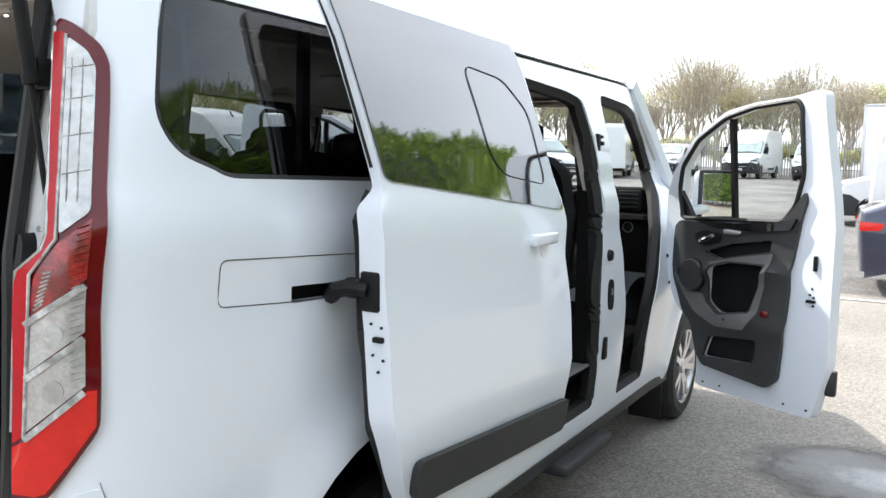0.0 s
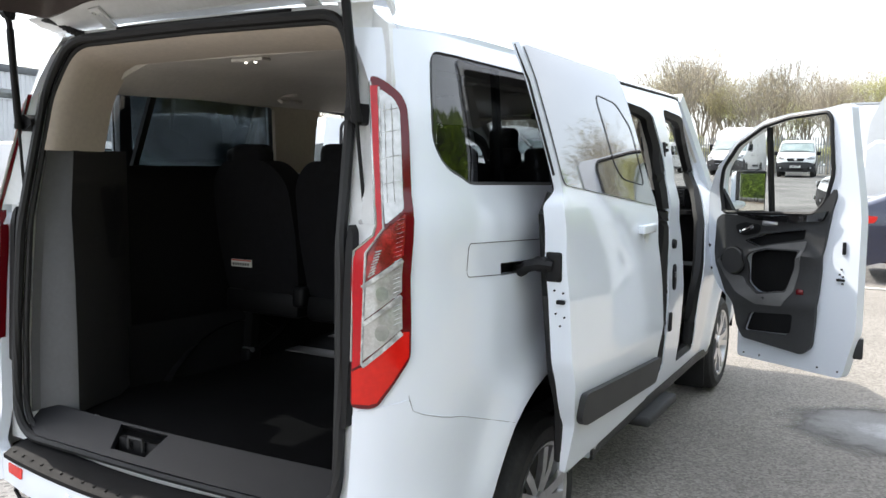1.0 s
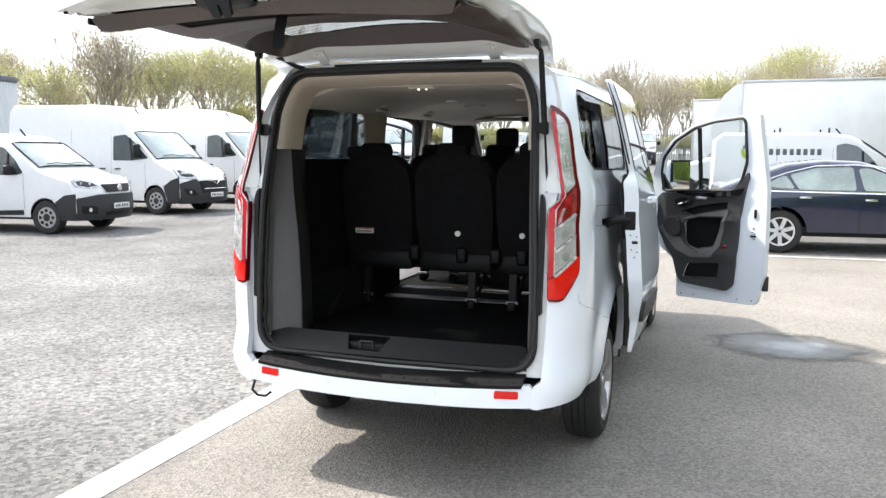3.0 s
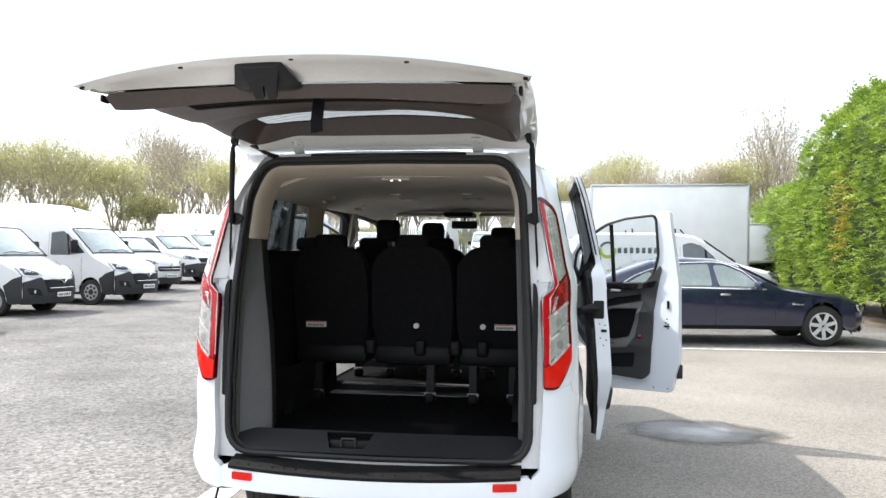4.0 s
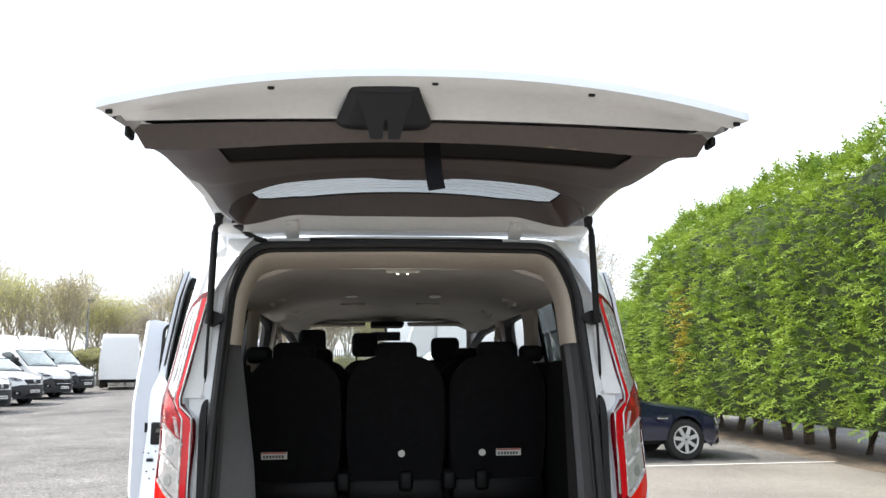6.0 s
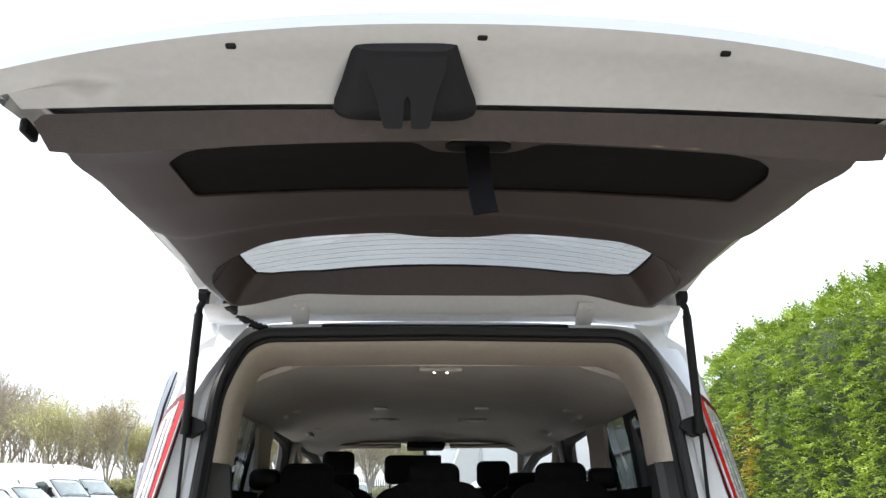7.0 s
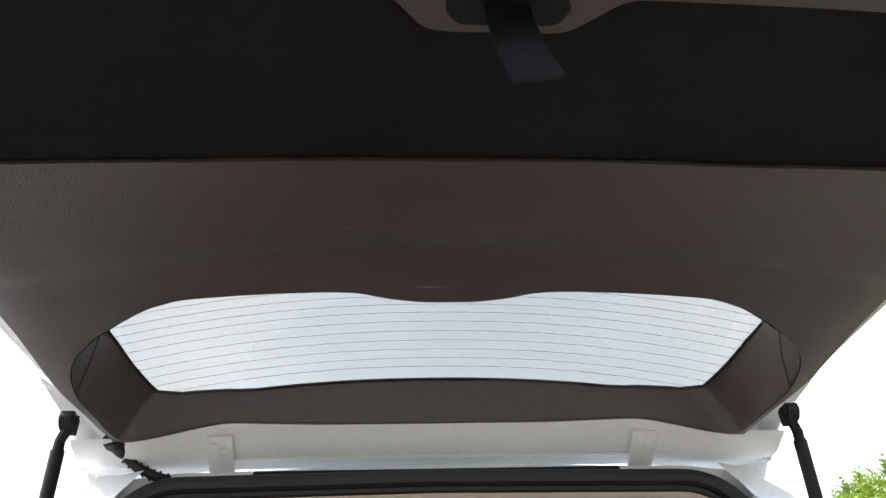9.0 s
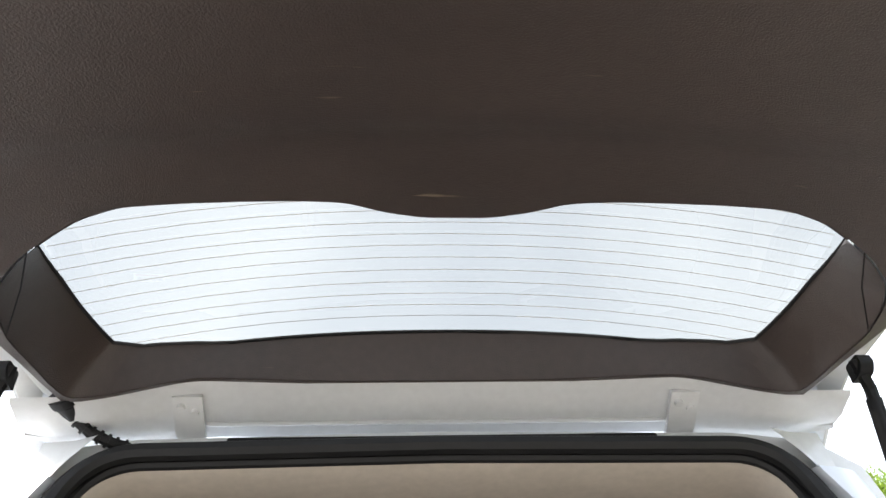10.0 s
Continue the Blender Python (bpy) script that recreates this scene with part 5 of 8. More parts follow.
part("glass_gasket", bm, RUBBER, gate)
# joint between the trim halves in each corner of the surround
for s in (1, -1):
    bm = bmesh.new()
    q0, q1 = Vector((s * 0.566, -0.336, trim_z(0.566, -0.336) + 0.002)), Vector((s * 0.662, -0.14, trim_z(0.662, -0.14) + 0.002))
    tube(bm, [q0, q0.lerp(q1, 0.5) + Vector((-s * 0.004, 0, 0.012)), q1], 0.0011, 4)
    part("trim_joint", bm, RUBBER, gate)
HEATWIRE = mat("heating_wire", (0.5, 0.44, 0.38), 0.5, var=0.1)
for i in range(16):
    y = -0.41 + i * 0.033
    bm = bmesh.new()
    w = 0.50 + 0.12 * smooth_step(-0.55, -0.15, y)
    tube(bm, [(x, y + 0.018 * (x / 0.6) ** 2, gate_out(x, y) - 0.015) for x in np.linspace(-w, w, 13)], 0.0006, 4)
    part("heating_wire", bm, HEATWIRE, gate)
# latch cover: a hump over the lock with a two-pronged claw before it
rows = []
for y, z, hw in ((-1.300, 2.228, 0.076), (-1.293, 2.204, 0.080), (-1.240, 2.174, 0.100), (-1.208, 2.155, 0.114), (-1.192, 2.148, 0.117), (-1.172, 2.146, 0.114), (-1.158, 2.156, 0.108), (-1.150, 2.176, 0.100)):
    rows.append([Vector((-0.115 + hw * q, y, z + 0.012 * abs(q) ** 8)) for q in np.linspace(-1, 1, 25)])
catch = ruled("latch_cover", rows, BLACKCOVER, gate, "black plastic latch cover")
claw = rounded([(-0.180, 0.0), (-0.048, 0.0), (-0.052, 0.30), (-0.066, 0.60), (-0.076, 0.97), (-0.079, 1.0), (-0.1035, 1.0), (-0.106, 0.97), (-0.1065, 0.66), (-0.1115, 0.60), (-0.1165, 0.66), (-0.119, 0.97), (-0.1215, 1.0), (-0.146, 1.0), (-0.150, 0.97), (-0.161, 0.60), (-0.176, 0.30)], 0.006, 2)
sheet_part("latch_claw", claw, lambda x, v, d: Vector((x, -1.296 + 0.080 * v + d * 0.6, 2.214 - 0.104 * v + d * 0.6)), BLACKCOVER, catch, "two-pronged black claw", (), 0.02, 0.02)
# pull handle bezel and strap
bm = bmesh.new()
sheet(bm, rounded([(-0.030, -1.046), (0.066, -1.046), (0.081, -1.025), (0.069, -1.001), (-0.031, -1.001), (-0.046, -1.023)], 0.01, 3), lambda x, y, d: Vector((x, y, trim_z(x, y) - 0.004 + d)), (), 0.03, 0.012)
part("handle_bezel", bm, BLACK, gate)
bm = bmesh.new()
path = [Vector((0.016, -1.024, 2.172)), Vector((0.016, -1.036, 2.135)), Vector((0.017, -1.054, 2.090)), Vector((0.019, -1.072, 2.050)), Vector((0.024, -1.083, 2.018))]
tube(bm, path, 0, flat=(0.044, 0.004, (0, 1, 0.1)))
part("pull_strap", bm, STRAP, gate, "black webbing pull strap")
# corner buffers on the gate's sides
for s in (1, -1):
    bm = bmesh.new()
    box(bm, (s * 0.738, -1.140, 2.136), (0.014, 0.050, 0.026), 0.006, 3)
    part("corner_buffer", bm, BLACK, gate)
# gas struts
for s in (1, -1):
    top, foot = Vector((s * 0.738, 0.018, 2.118)), Vector((s * 0.770, 0.070, 1.473))
    mid = top.lerp(foot, 0.575)
    bm = bmesh.new()
    cyl(bm, top.lerp(foot, 0.03), mid, 0.0135, n=14)
    st = part("gas_strut", bm, BLACK, van, "black gas strut holding the tailgate")
    bm = bmesh.new()
    cyl(bm, mid, foot, 0.0055, n=10)
    part("strut_rod", bm, BLACK, st)
    bm = bmesh.new()
    tube(bm, [top.lerp(foot, 0.03), top, top + Vector((-s * 0.012, -0.012, 0.014)), top + Vector((-s * 0.026, -0.022, 0.045))], 0.011, 8)
    part("strut_socket", bm, BLACK, st)
    bm = bmesh.new()
    cyl(bm, mid - (mid - top).normalized() * 0.02, mid + (mid - top).normalized() * -0.002, 0.016, n=14)
    part("strut_collar", bm, BLACK, st)
    bm = bmesh.new()
    sheet(bm, rounded([(0.028, 2.122), (-0.006, 2.130), (-0.016, 2.146), (-0.008, 2.164), (0.034, 2.158)], 0.006, 3), lambda y, z, d, sd=s: Vector((sd * (0.712 + d), y, z)), (), 0.04, 0.024)
    part("strut_mount", bm, BLACK, gate, "black strut mounting wedge")
# ribbed wiring gaiter and the black strip over the opening
pth = [Vector((-0.664, 0.130, 2.152)), Vector((-0.658, 0.160, 2.134)), Vector((-0.630, 0.176, 2.112)), Vector((-0.595, 0.190, 2.098)), Vector((-0.555, 0.205, 2.090)), Vector((-0.51, 0.215, 2.078))]
gpts = fine_path(pth, 0.005)
bm = bmesh.new()
tube(bm, gpts, 0.0105, 8)
gaiter = part("wiring_gaiter", bm, RUBBER, van, "ribbed black wiring gaiter")
for a, b in list(zip(gpts, gpts[1:]))[8:-4:3]:
    bm = bmesh.new()
    c, n = (a + b) / 2, (b - a).normalized()
    cyl(bm, c - n * 0.0026, c + n * 0.0026, 0.0135, n=12)
    part("gaiter_rib", bm, RUBBER, gaiter)
bm = bmesh.new()
cyl(bm, (-0.668, 0.112, 2.158), (-0.664, 0.126, 2.150), 0.027, 0.025, 16)
cyl(bm, (-0.664, 0.126, 2.150), (-0.659, 0.156, 2.136), 0.022, 0.014, 14)
part("gaiter_boot", bm, RUBBER, gaiter)
part("hinge_gap_cover", one_box((0.008, 0.215, 2.096), (0.80, 0.05, 0.022), 0.006), BLACK, van, "black strip between hinges")
for s in (1, -1):
    rows = []
    for z in np.linspace(2.10, 1.47, 14):
        xa = float(np.interp(z, [1.47, 1.9, 2.1], [0.772, 0.735, 0.715]))
        u = float(np.interp(z, [1.47, 1.86, 1.93, 2.02, 2.1], [-0.014, -0.018, -0.045, -0.075, -0.075]))
        edge = body(u, z, 0.002, s)
        rows.append([Vector((s * xa, frame_y(z) - 0.004, z)), Vector((s * (xa * 0.45 + abs(edge.x) * 0.55), frame_y(z) - 0.012, z)), edge])
    ruled("corner_gutter", rows, PAINT_IN, van)

# ---- seats and cabin fittings ----
def seat(x, y, w, z0=0.70, head=True, tall=0.62, label="", bolt=None, tag=None, headz=0.0):
    """A bench place: leaning backrest, head restraint, cushion and two legs on the floor."""
    o = thing("seat", "", "")
    for key in ("label", "category"):
        if key in o:
            del o[key]
    o.parent = van
    tagged(o, label or "black fabric van seat")
    lean = Matrix.Rotation(radians(-8), 3, "X")
    bm = bmesh.new()
    line = rounded([(-w / 2 + 0.02, 0.0), (w / 2 - 0.02, 0.0), (w / 2, 0.25), (w / 2 - 0.01, tall - 0.10), (w / 2 - 0.10, tall), (-w / 2 + 0.10, tall), (-w / 2 + 0.01, tall - 0.10), (-w / 2, 0.25)], 0.06, 5)
    sheet(bm, line, lambda u, v, d: Vector((x + u, y + 0.10 * v / tall * -1 + d - 0.02 * math.cos(u / w * 2.6), z0 + 0.32 + v)), (), 0.06, 0.13)
    part("backrest", bm, FABRIC, o, "black fabric backrest")
    if head:
        bm = bmesh.new()
        box(bm, (x, y - 0.06, z0 + 0.32 + tall + 0.055 + headz), (min(0.21, w * 0.5), 0.09, 0.15 + headz * 0.5), 0.04, 4)
        part("head_restraint", bm, FABRIC, o)
        bm = bmesh.new()
        for dx in (-0.06, 0.06):
            cyl(bm, (x + dx, y - 0.05, z0 + 0.30 + tall), (x + dx, y - 0.055, z0 + 0.36 + tall + headz), 0.006, n=8)
        part("restraint_post", bm, SEATPLASTIC, o)
    bm = bmesh.new()
    box(bm, (x, y + 0.30, z0 + 0.34), (w - 0.02, 0.50, 0.14), 0.05, 4)
    part("cushion", bm, FABRIC, o)
    bm = bmesh.new()
    box(bm, (x, y + 0.20, z0 + 0.28), (w - 0.02, 0.46, 0.12), 0.03, 2)
    part("seat_frame", bm, SEATPLASTIC, o)
    if bolt is not None:
        bm = bmesh.new()
        cyl(bm, (bolt, y + 0.02, 1.163), (bolt, y - 0.056, 1.163), 0.017, n=16)
        bo = part("anchor_cap", bm, LABELWHITE, o, "pale round anchor cap")
    if tag is not None:
        bm = bmesh.new()
        box(bm, (tag, y - 0.050, 1.163), (0.125, 0.003, 0.034), 0)
        lb = part("warning_label", bm, LABELWHITE, o, "white and red warning label")
    return o


def label_bars(x, y, w=0.125):
    out = []
    for k in range(7):
        bm = bmesh.new()
        bx = x - w / 2 + 0.014 + k * (w - 0.02) / 7
        box(bm, (bx, y, 1.158), (0.010, 0.001, 0.014), 0)
        out.append((bm, LABELTEXT))
    bm = bmesh.new()
    box(bm, (x, y, 1.176), (w - 0.006, 0.001, 0.006), 0)
    out.append((bm, LABELRED))
    return out


LABELTEXT = mat("label_text", (0.08, 0.08, 0.08), 0.6, var=0.05)
SEAT_Y = 1.075
seats = [seat(-0.515, SEAT_Y, 0.47, headz=-0.045, label="black fabric rear bench seat, outer place", tag=-0.605), seat(-0.01, SEAT_Y, 0.50, headz=-0.045, label="black fabric rear bench seat, middle place", bolt=0.018), seat(0.505, SEAT_Y, 0.49, headz=-0.045, label="black fabric rear bench seat, single place", bolt=0.422, tag=0.555)]
for o, x in ((seats[0], -0.605), (seats[2], 0.555)):
    lab = [c for c in o.children if c.name.startswith("warning_label")][0]
    for bm, m in label_bars(x, SEAT_Y - 0.0525):
        part("label_bar", bm, m, lab)


def seat_leg(x, y, parent):
    bm = bmesh.new()
    tube(bm, [(x, y, 0.96), (x, y - 0.02, 0.86), (x, y - 0.03, 0.76)], 0, flat=(0.045, 0.05, (0, 1, 0)))
    part("leg", bm, SEATPLASTIC, parent, "black folding seat leg")
    bm = bmesh.new()
    box(bm, (x, y - 0.03, 0.725), (0.06, 0.09, 0.06), 0.015, 3)
    part("foot_latch", bm, SEATPLASTIC, parent)
    bm = bmesh.new()
    cyl(bm, (x - 0.035, y - 0.05, 0.75), (x + 0.035, y - 0.05, 0.75), 0.012, n=10)
    part("latch_bolt", bm, STEEL, parent)
    bm = bmesh.new()
    tube(bm, [(x, y + 0.02, 0.74), (x, y + 0.18, 0.80), (x, y + 0.34, 0.95)], 0.012, 6)
    part("leg_brace", bm, SEATPLASTIC, parent)


for x, o in ((-0.60, seats[0]), (0.10, seats[1]), (0.36, seats[2]), (0.60, seats[2])):
    seat_leg(x, 1.10, o)
for x, o in ((-0.27, seats[1]), (0.04, seats[1]), (0.255, seats[2]), (0.42, seats[2])):
    bm = bmesh.new()
    box(bm, (x, SEAT_Y - 0.02, 1.03), (0.07, 0.08, 0.10), 0.02, 3)
    part("recliner_cover", bm, SEATPLASTIC, o)
for s in (1, -1):
    bm = bmesh.new()
    box(bm, (s * 0.70, 1.12, 1.655), (0.13, 0.07, 0.085), 0.03, 3)
    part("belt_guide", bm, SEATPLASTIC, van)
# second row and front row
for x in (-0.47, 0.02, 0.50):
    seat(x, 2.05, 0.46, label="black fabric middle row seat", headz=-0.045)
    seat_leg(x - 0.12, 2.1, van)
    seat_leg(x + 0.12, 2.1, van)
for x, w, hz in ((-0.554, 0.40, 0.075), (-0.172, 0.38, 0.055), (0.418, 0.48, 0.025)):
    seat(x, 2.99, w, z0=0.74, label="black fabric front seat", headz=hz, tall=0.60)
bm = bmesh.new()
rows = []
for x, k in ((-0.83, 0.92), (-0.79, 1.0), (-0.30, 1.0), (0.0, 1.03), (0.30, 1.0), (0.79, 1.0), (0.83, 0.92)):
    prof = [(4.46, 1.26), (4.30, 1.43), (4.02, 1.485), (3.90, 1.49), (3.862, 1.475), (3.875, 1.345), (3.80, 1.328), (3.79, 1.305), (3.87, 1.285), (3.89, 1.13), (3.95, 0.98), (4.20, 0.94), (4.46, 0.94)]
    rows.append([Vector((x, 4.2 + (y - 4.2) * k, 1.2 + (z - 1.2) * (0.5 + 0.5 * k))) for y, z in prof])
V = [[bm.verts.new(p) for p in row] for row in rows]
for a, b in zip(V, V[1:]):
    for i in range(len(a)):
        j = (i + 1) % len(a)
        bm.faces.new((a[i], a[j], b[j], b[i]))
bm.faces.new(V[0][::-1]), bm.faces.new(V[-1])
box(bm, (0.0, 3.98, 0.95), (0.36, 0.35, 0.45), 0.04, 3)
dash = part("dashboard", bm, DARKTRIM, van, "charcoal dashboard")
for sx in (-0.68, 0.68):
    bm = bmesh.new()
    box(bm, (sx, 3.862, 1.412), (0.15, 0.03, 0.118), 0.018, 2)
    vent = part("dashboard_vent", bm, BLACK, dash)
    for k in range(4):
        part("vent_slat", one_box((sx, 3.845, 1.374 + 0.025 * k), (0.11, 0.012, 0.004), 0.001, 1), GREYTRIM, vent)
bm = bmesh.new()
cyl(bm, (0.68, 3.90, 1.250), (0.68, 3.855, 1.252), 0.034, 0.028, 18)
knob = part("light_switch", bm, BLACK, dash)
bm = bmesh.new()
tube(bm, [(0.68 + 0.03 * math.cos(a), 3.854, 1.252 + 0.03 * math.sin(a)) for a in np.linspace(0, 2 * math.pi, 18, endpoint=False)], 0.003, 5, True)
part("switch_ring", bm, STEEL, knob)
for sx in (-1, 1):
    bm = bmesh.new()
    tube(bm, [screen(sx * 0.93, v, 0.05) for v in np.linspace(0.22, 0.98, 9)], 0, flat=(0.10, 0.03, (0, 0, 1)))
    part("windscreen_pillar_lining", bm, GREYHEAD, van, "pale grey windscreen pillar lining")
bm = bmesh.new()
tube(bm, [(0.44 + 0.18 * math.cos(a), 3.72 + 0.07 * math.sin(a), 1.30 + 0.165 * math.sin(a)) for a in np.linspace(0, 2 * math.pi, 28, endpoint=False)], 0.015, 8, True)
cyl(bm, (0.44, 3.73, 1.30), (0.44, 3.92, 1.18), 0.05, 0.04, 14)
box(bm, (0.44, 3.725, 1.30), (0.30, 0.03, 0.06), 0.012)
part("steering_wheel", bm, BLACK, van)
bm = bmesh.new()
box(bm, (0.0, 3.74, 1.87), (0.24, 0.03, 0.075), 0.015, 3)
cyl(bm, (0.0, 3.76, 1.90), (0.0, 3.78, 1.98), 0.012, n=8)
part("interior_mirror", bm, BLACK, van)
bm = bmesh.new()
box(bm, (0.0, 3.40, 1.945), (0.26, 0.34, 0.04), 0.015, 3)
part("overhead_console", bm, DARKTRIM, van, "dark overhead console")
for s in (-1, 1):
    bm = bmesh.new()
    box(bm, (s * 0.40, 3.50, 1.955), (0.46, 0.17, 0.022), 0.01, 3, Matrix.Rotation(radians(8), 3, "X"))
    part("sun_visor", bm, BEIGE, van)
# ceiling lamps, speakers, hand grips
bm = bmesh.new()
box(bm, (0.0, 0.452, 1.999), (0.15, 0.05, 0.014), 0.006, 2)
cl = part("courtesy_lamp", bm, GREYHEAD, van, "rear courtesy lamp in the headlining")
LAMPGLASS = mat("lamp_lens", (0.85, 0.85, 0.82), 0.2, var=0.03, coat=0.5)
GLOW = bpy.data.materials.new("lit_bulb")
GLOW.use_nodes = True
GLOW.node_tree.nodes["Principled BSDF"].inputs["Emission Color"].default_value = (1, 0.95, 0.85, 1)
GLOW.node_tree.nodes["Principled BSDF"].inputs["Emission Strength"].default_value = 2.5
for dx in (-0.022, 0.022):
    bm = bmesh.new()
    box(bm, (dx, 0.452, 1.991), (0.010, 0.008, 0.006), 0.002)
    part("bulb", bm, GLOW, cl)
for x, y in ((-0.25, 1.69), (0.245, 1.69)):
    bm = bmesh.new()
    box(bm, (x, y, 2.006), (0.07, 0.035, 0.012), 0.004)
    c2 = part("reading_lamp", bm, LAMPGLASS, van, "pale reading lamp")
for x, y in ((-0.25, 2.24), (0.24, 2.24)):
    bm = bmesh.new()
    box(bm, (x, y, 2.006), (0.16, 0.06, 0.014), 0.005)
    v = part("ceiling_vent", bm, GREYHEAD, van)
    bm = bmesh.new()
    box(bm, (x, y - 0.035, 2.0), (0.06, 0.02, 0.010), 0.003)
    part("vent_lamp", bm, LAMPGLASS, v)
for s in (1, -1):
    for y in (1.46, 2.33):
        bm = bmesh.new()
        c = Vector((s * 0.69, y, 1.935))
        tube(bm, [c + Vector((0, -0.09, 0.03)), c + Vector((-s * 0.02, -0.07, 0)), c + Vector((-s * 0.025, 0.07, 0)), c + Vector((0, 0.09, 0.03))], 0.014, 8)
        part("hand_grip", bm, GREYHEAD, van, "pale ceiling hand grip")
        bm = bmesh.new()
        lathe(bm, [(1.952, 0.0), (1.952, 0.055), (1.965, 0.062), (1.985, 0.062), (1.985, 0.0)], "z", (s * 0.66, y - 0.05, 0), 20)
        part("ceiling_speaker", bm, GREYHEAD, van)

# ---- ground ----
def ground_z(x, y):
    """The yard is level round the van and climbs gently towards the fence."""
    return 1.05 * smooth_step(7.0, 52.0, y)


def ground_material():
    m = bpy.data.materials.new("yard_ground")
    m.use_nodes = True
    n, l = m.node_tree.nodes, m.node_tree.links
    p = n["Principled BSDF"]
    tc = n.new("ShaderNodeTexCoord")
    src = tc.outputs["Object"]

    def noise_tex(scale, detail=5, rough=0.5):
        t = n.new("ShaderNodeTexNoise")
        t.inputs["Scale"].default_value, t.inputs["Detail"].default_value, t.inputs["Roughness"].default_value = scale, detail, rough
        l.new(src, t.inputs["Vector"])
        return t.outputs["Fac"]

    def ramp2(fac, a, b, ca, cb):
        r = n.new("ShaderNodeValToRGB")
        r.color_ramp.elements[0].position, r.color_ramp.elements[1].position = a, b
        r.color_ramp.elements[0].color, r.color_ramp.elements[1].color = (*ca, 1), (*cb, 1)
        l.new(fac, r.inputs["Fac"])
        return r.outputs["Color"]

    def mix(f, a, b):
        x = n.new("ShaderNodeMix")
        x.data_type = "RGBA"
        l.new(f, x.inputs[0]), l.new(a, x.inputs[6]), l.new(b, x.inputs[7])
        return x.outputs[2]

    def mul(a, b):
        x = n.new("ShaderNodeMix")
        x.data_type, x.blend_type = "RGBA", "MULTIPLY"
        x.inputs[0].default_value = 1.0
        l.new(a, x.inputs[6]), l.new(b, x.inputs[7])
        return x.outputs[2]

    v = n.new("ShaderNodeTexVoronoi")
    v.inputs["Scale"].default_value = 75
    l.new(src, v.inputs["Vector"])
    speck = ramp2(v.outputs["Color"], 0.1, 0.9, (0.62, 0.62, 0.62), (1.25, 1.25, 1.25))
    tar = mul(ramp2(noise_tex(0.55, 6), 0.35, 0.7, (0.215, 0.198, 0.178), (0.30, 0.275, 0.243)), speck)
    v2 = n.new("ShaderNodeTexVoronoi")
    v2.inputs["Scale"].default_value = 36
    l.new(src, v2.inputs["Vector"])
    chips = ramp2(v2.outputs["Color"], 0.05, 0.95, (0.38, 0.38, 0.38), (1.5, 1.5, 1.5))
    worn = ramp2(noise_tex(0.36, 9, 0.68), 0.34, 0.66, (0.095, 0.091, 0.088), (0.225, 0.217, 0.206))
    gravel = mul(worn, chips)
    sep = n.new("ShaderNodeSeparateXYZ")
    l.new(src, sep.inputs[0])
    ad = n.new("ShaderNodeMath")
    ad.operation = "MULTIPLY_ADD"
    ad.inputs[1].default_value = 0.9
    l.new(noise_tex(1.3, 4), ad.inputs[0]), l.new(sep.outputs["X"], ad.inputs[2])
    mr = n.new("ShaderNodeMapRange")
    mr.inputs[1].default_value, mr.inputs[2].default_value = -1.0, -0.7
    l.new(ad.outputs[0], mr.inputs[0])
    col = mix(mr.outputs[0], gravel, tar)
    # unsurfaced gravel beyond the far white line
    ad2 = n.new("ShaderNodeMath")
    ad2.operation = "MULTIPLY_ADD"
    ad2.inputs[1].default_value = 0.4
    l.new(noise_tex(2.0, 4), ad2.inputs[0]), l.new(sep.outputs["Y"], ad2.inputs[2])
    mr2 = n.new("ShaderNodeMapRange")
    mr2.inputs[1].default_value, mr2.inputs[2].default_value = 10.8, 11.1
    l.new(ad2.outputs[0], mr2.inputs[0])
    col = mix(mr2.outputs[0], col, gravel)
    l.new(col, p.inputs["Base Color"])
    p.inputs["Roughness"].default_value = 0.9
    b = n.new("ShaderNodeBump")
    b.inputs["Strength"].default_value, b.inputs["Distance"].default_value = 0.7, 0.008
    l.new(v.outputs["Distance"], b.inputs["Height"]), l.new(b.outputs["Normal"], p.inputs["Normal"])
    return m


GROUND = ground_material()
bm = bmesh.new()
g = bmesh.ops.create_grid(bm, x_segments=90, y_segments=120, size=1.0)
for vv in bm.verts:
    vv.co = Vector((math.copysign(abs(vv.co.x) ** 3, vv.co.x) * 1500, math.copysign(abs(vv.co.y) ** 3, vv.co.y) * 1500, 0))
    vv.co.z = ground_z(vv.co.x, vv.co.y)
tagged(part("ground", bm, GROUND), "grey worn asphalt yard with loose gravel", "ground", kind="structure")
LINEPAINT = mat("road_line_paint", (0.72, 0.72, 0.70), 0.7, var=0.18, scale=4, fine=40, second=(0.45, 0.44, 0.42), lo=0.30, hi=0.42, bump=0.3)


def strip(name, a, b, w, label):
    a, b = Vector(a), Vector(b)
    a.z, b.z = ground_z(a.x, a.y), ground_z(b.x, b.y)
    t = (b - a).normalized()
    s = Vector((t.y, -t.x, 0)) * w / 2
    k = max(2, int((b - a).length / 0.25))
    bm = bmesh.new()
    rows = [[bm.verts.new(a.lerp(b, i / k) + s * (q + 0.06 * noise.noise((i * 1.7, q * 3, 2.0))) + Vector((0, 0, 0.012 if b.y > 8 else 0.004))) for q in (-1, 1)] for i in range(k + 1)]
    for p, q in zip(rows, rows[1:]):
        bm.faces.new((p[0], p[1], q[1], q[0]))
    return tagged(part(name, bm, LINEPAINT), label, "road line", kind="structure")


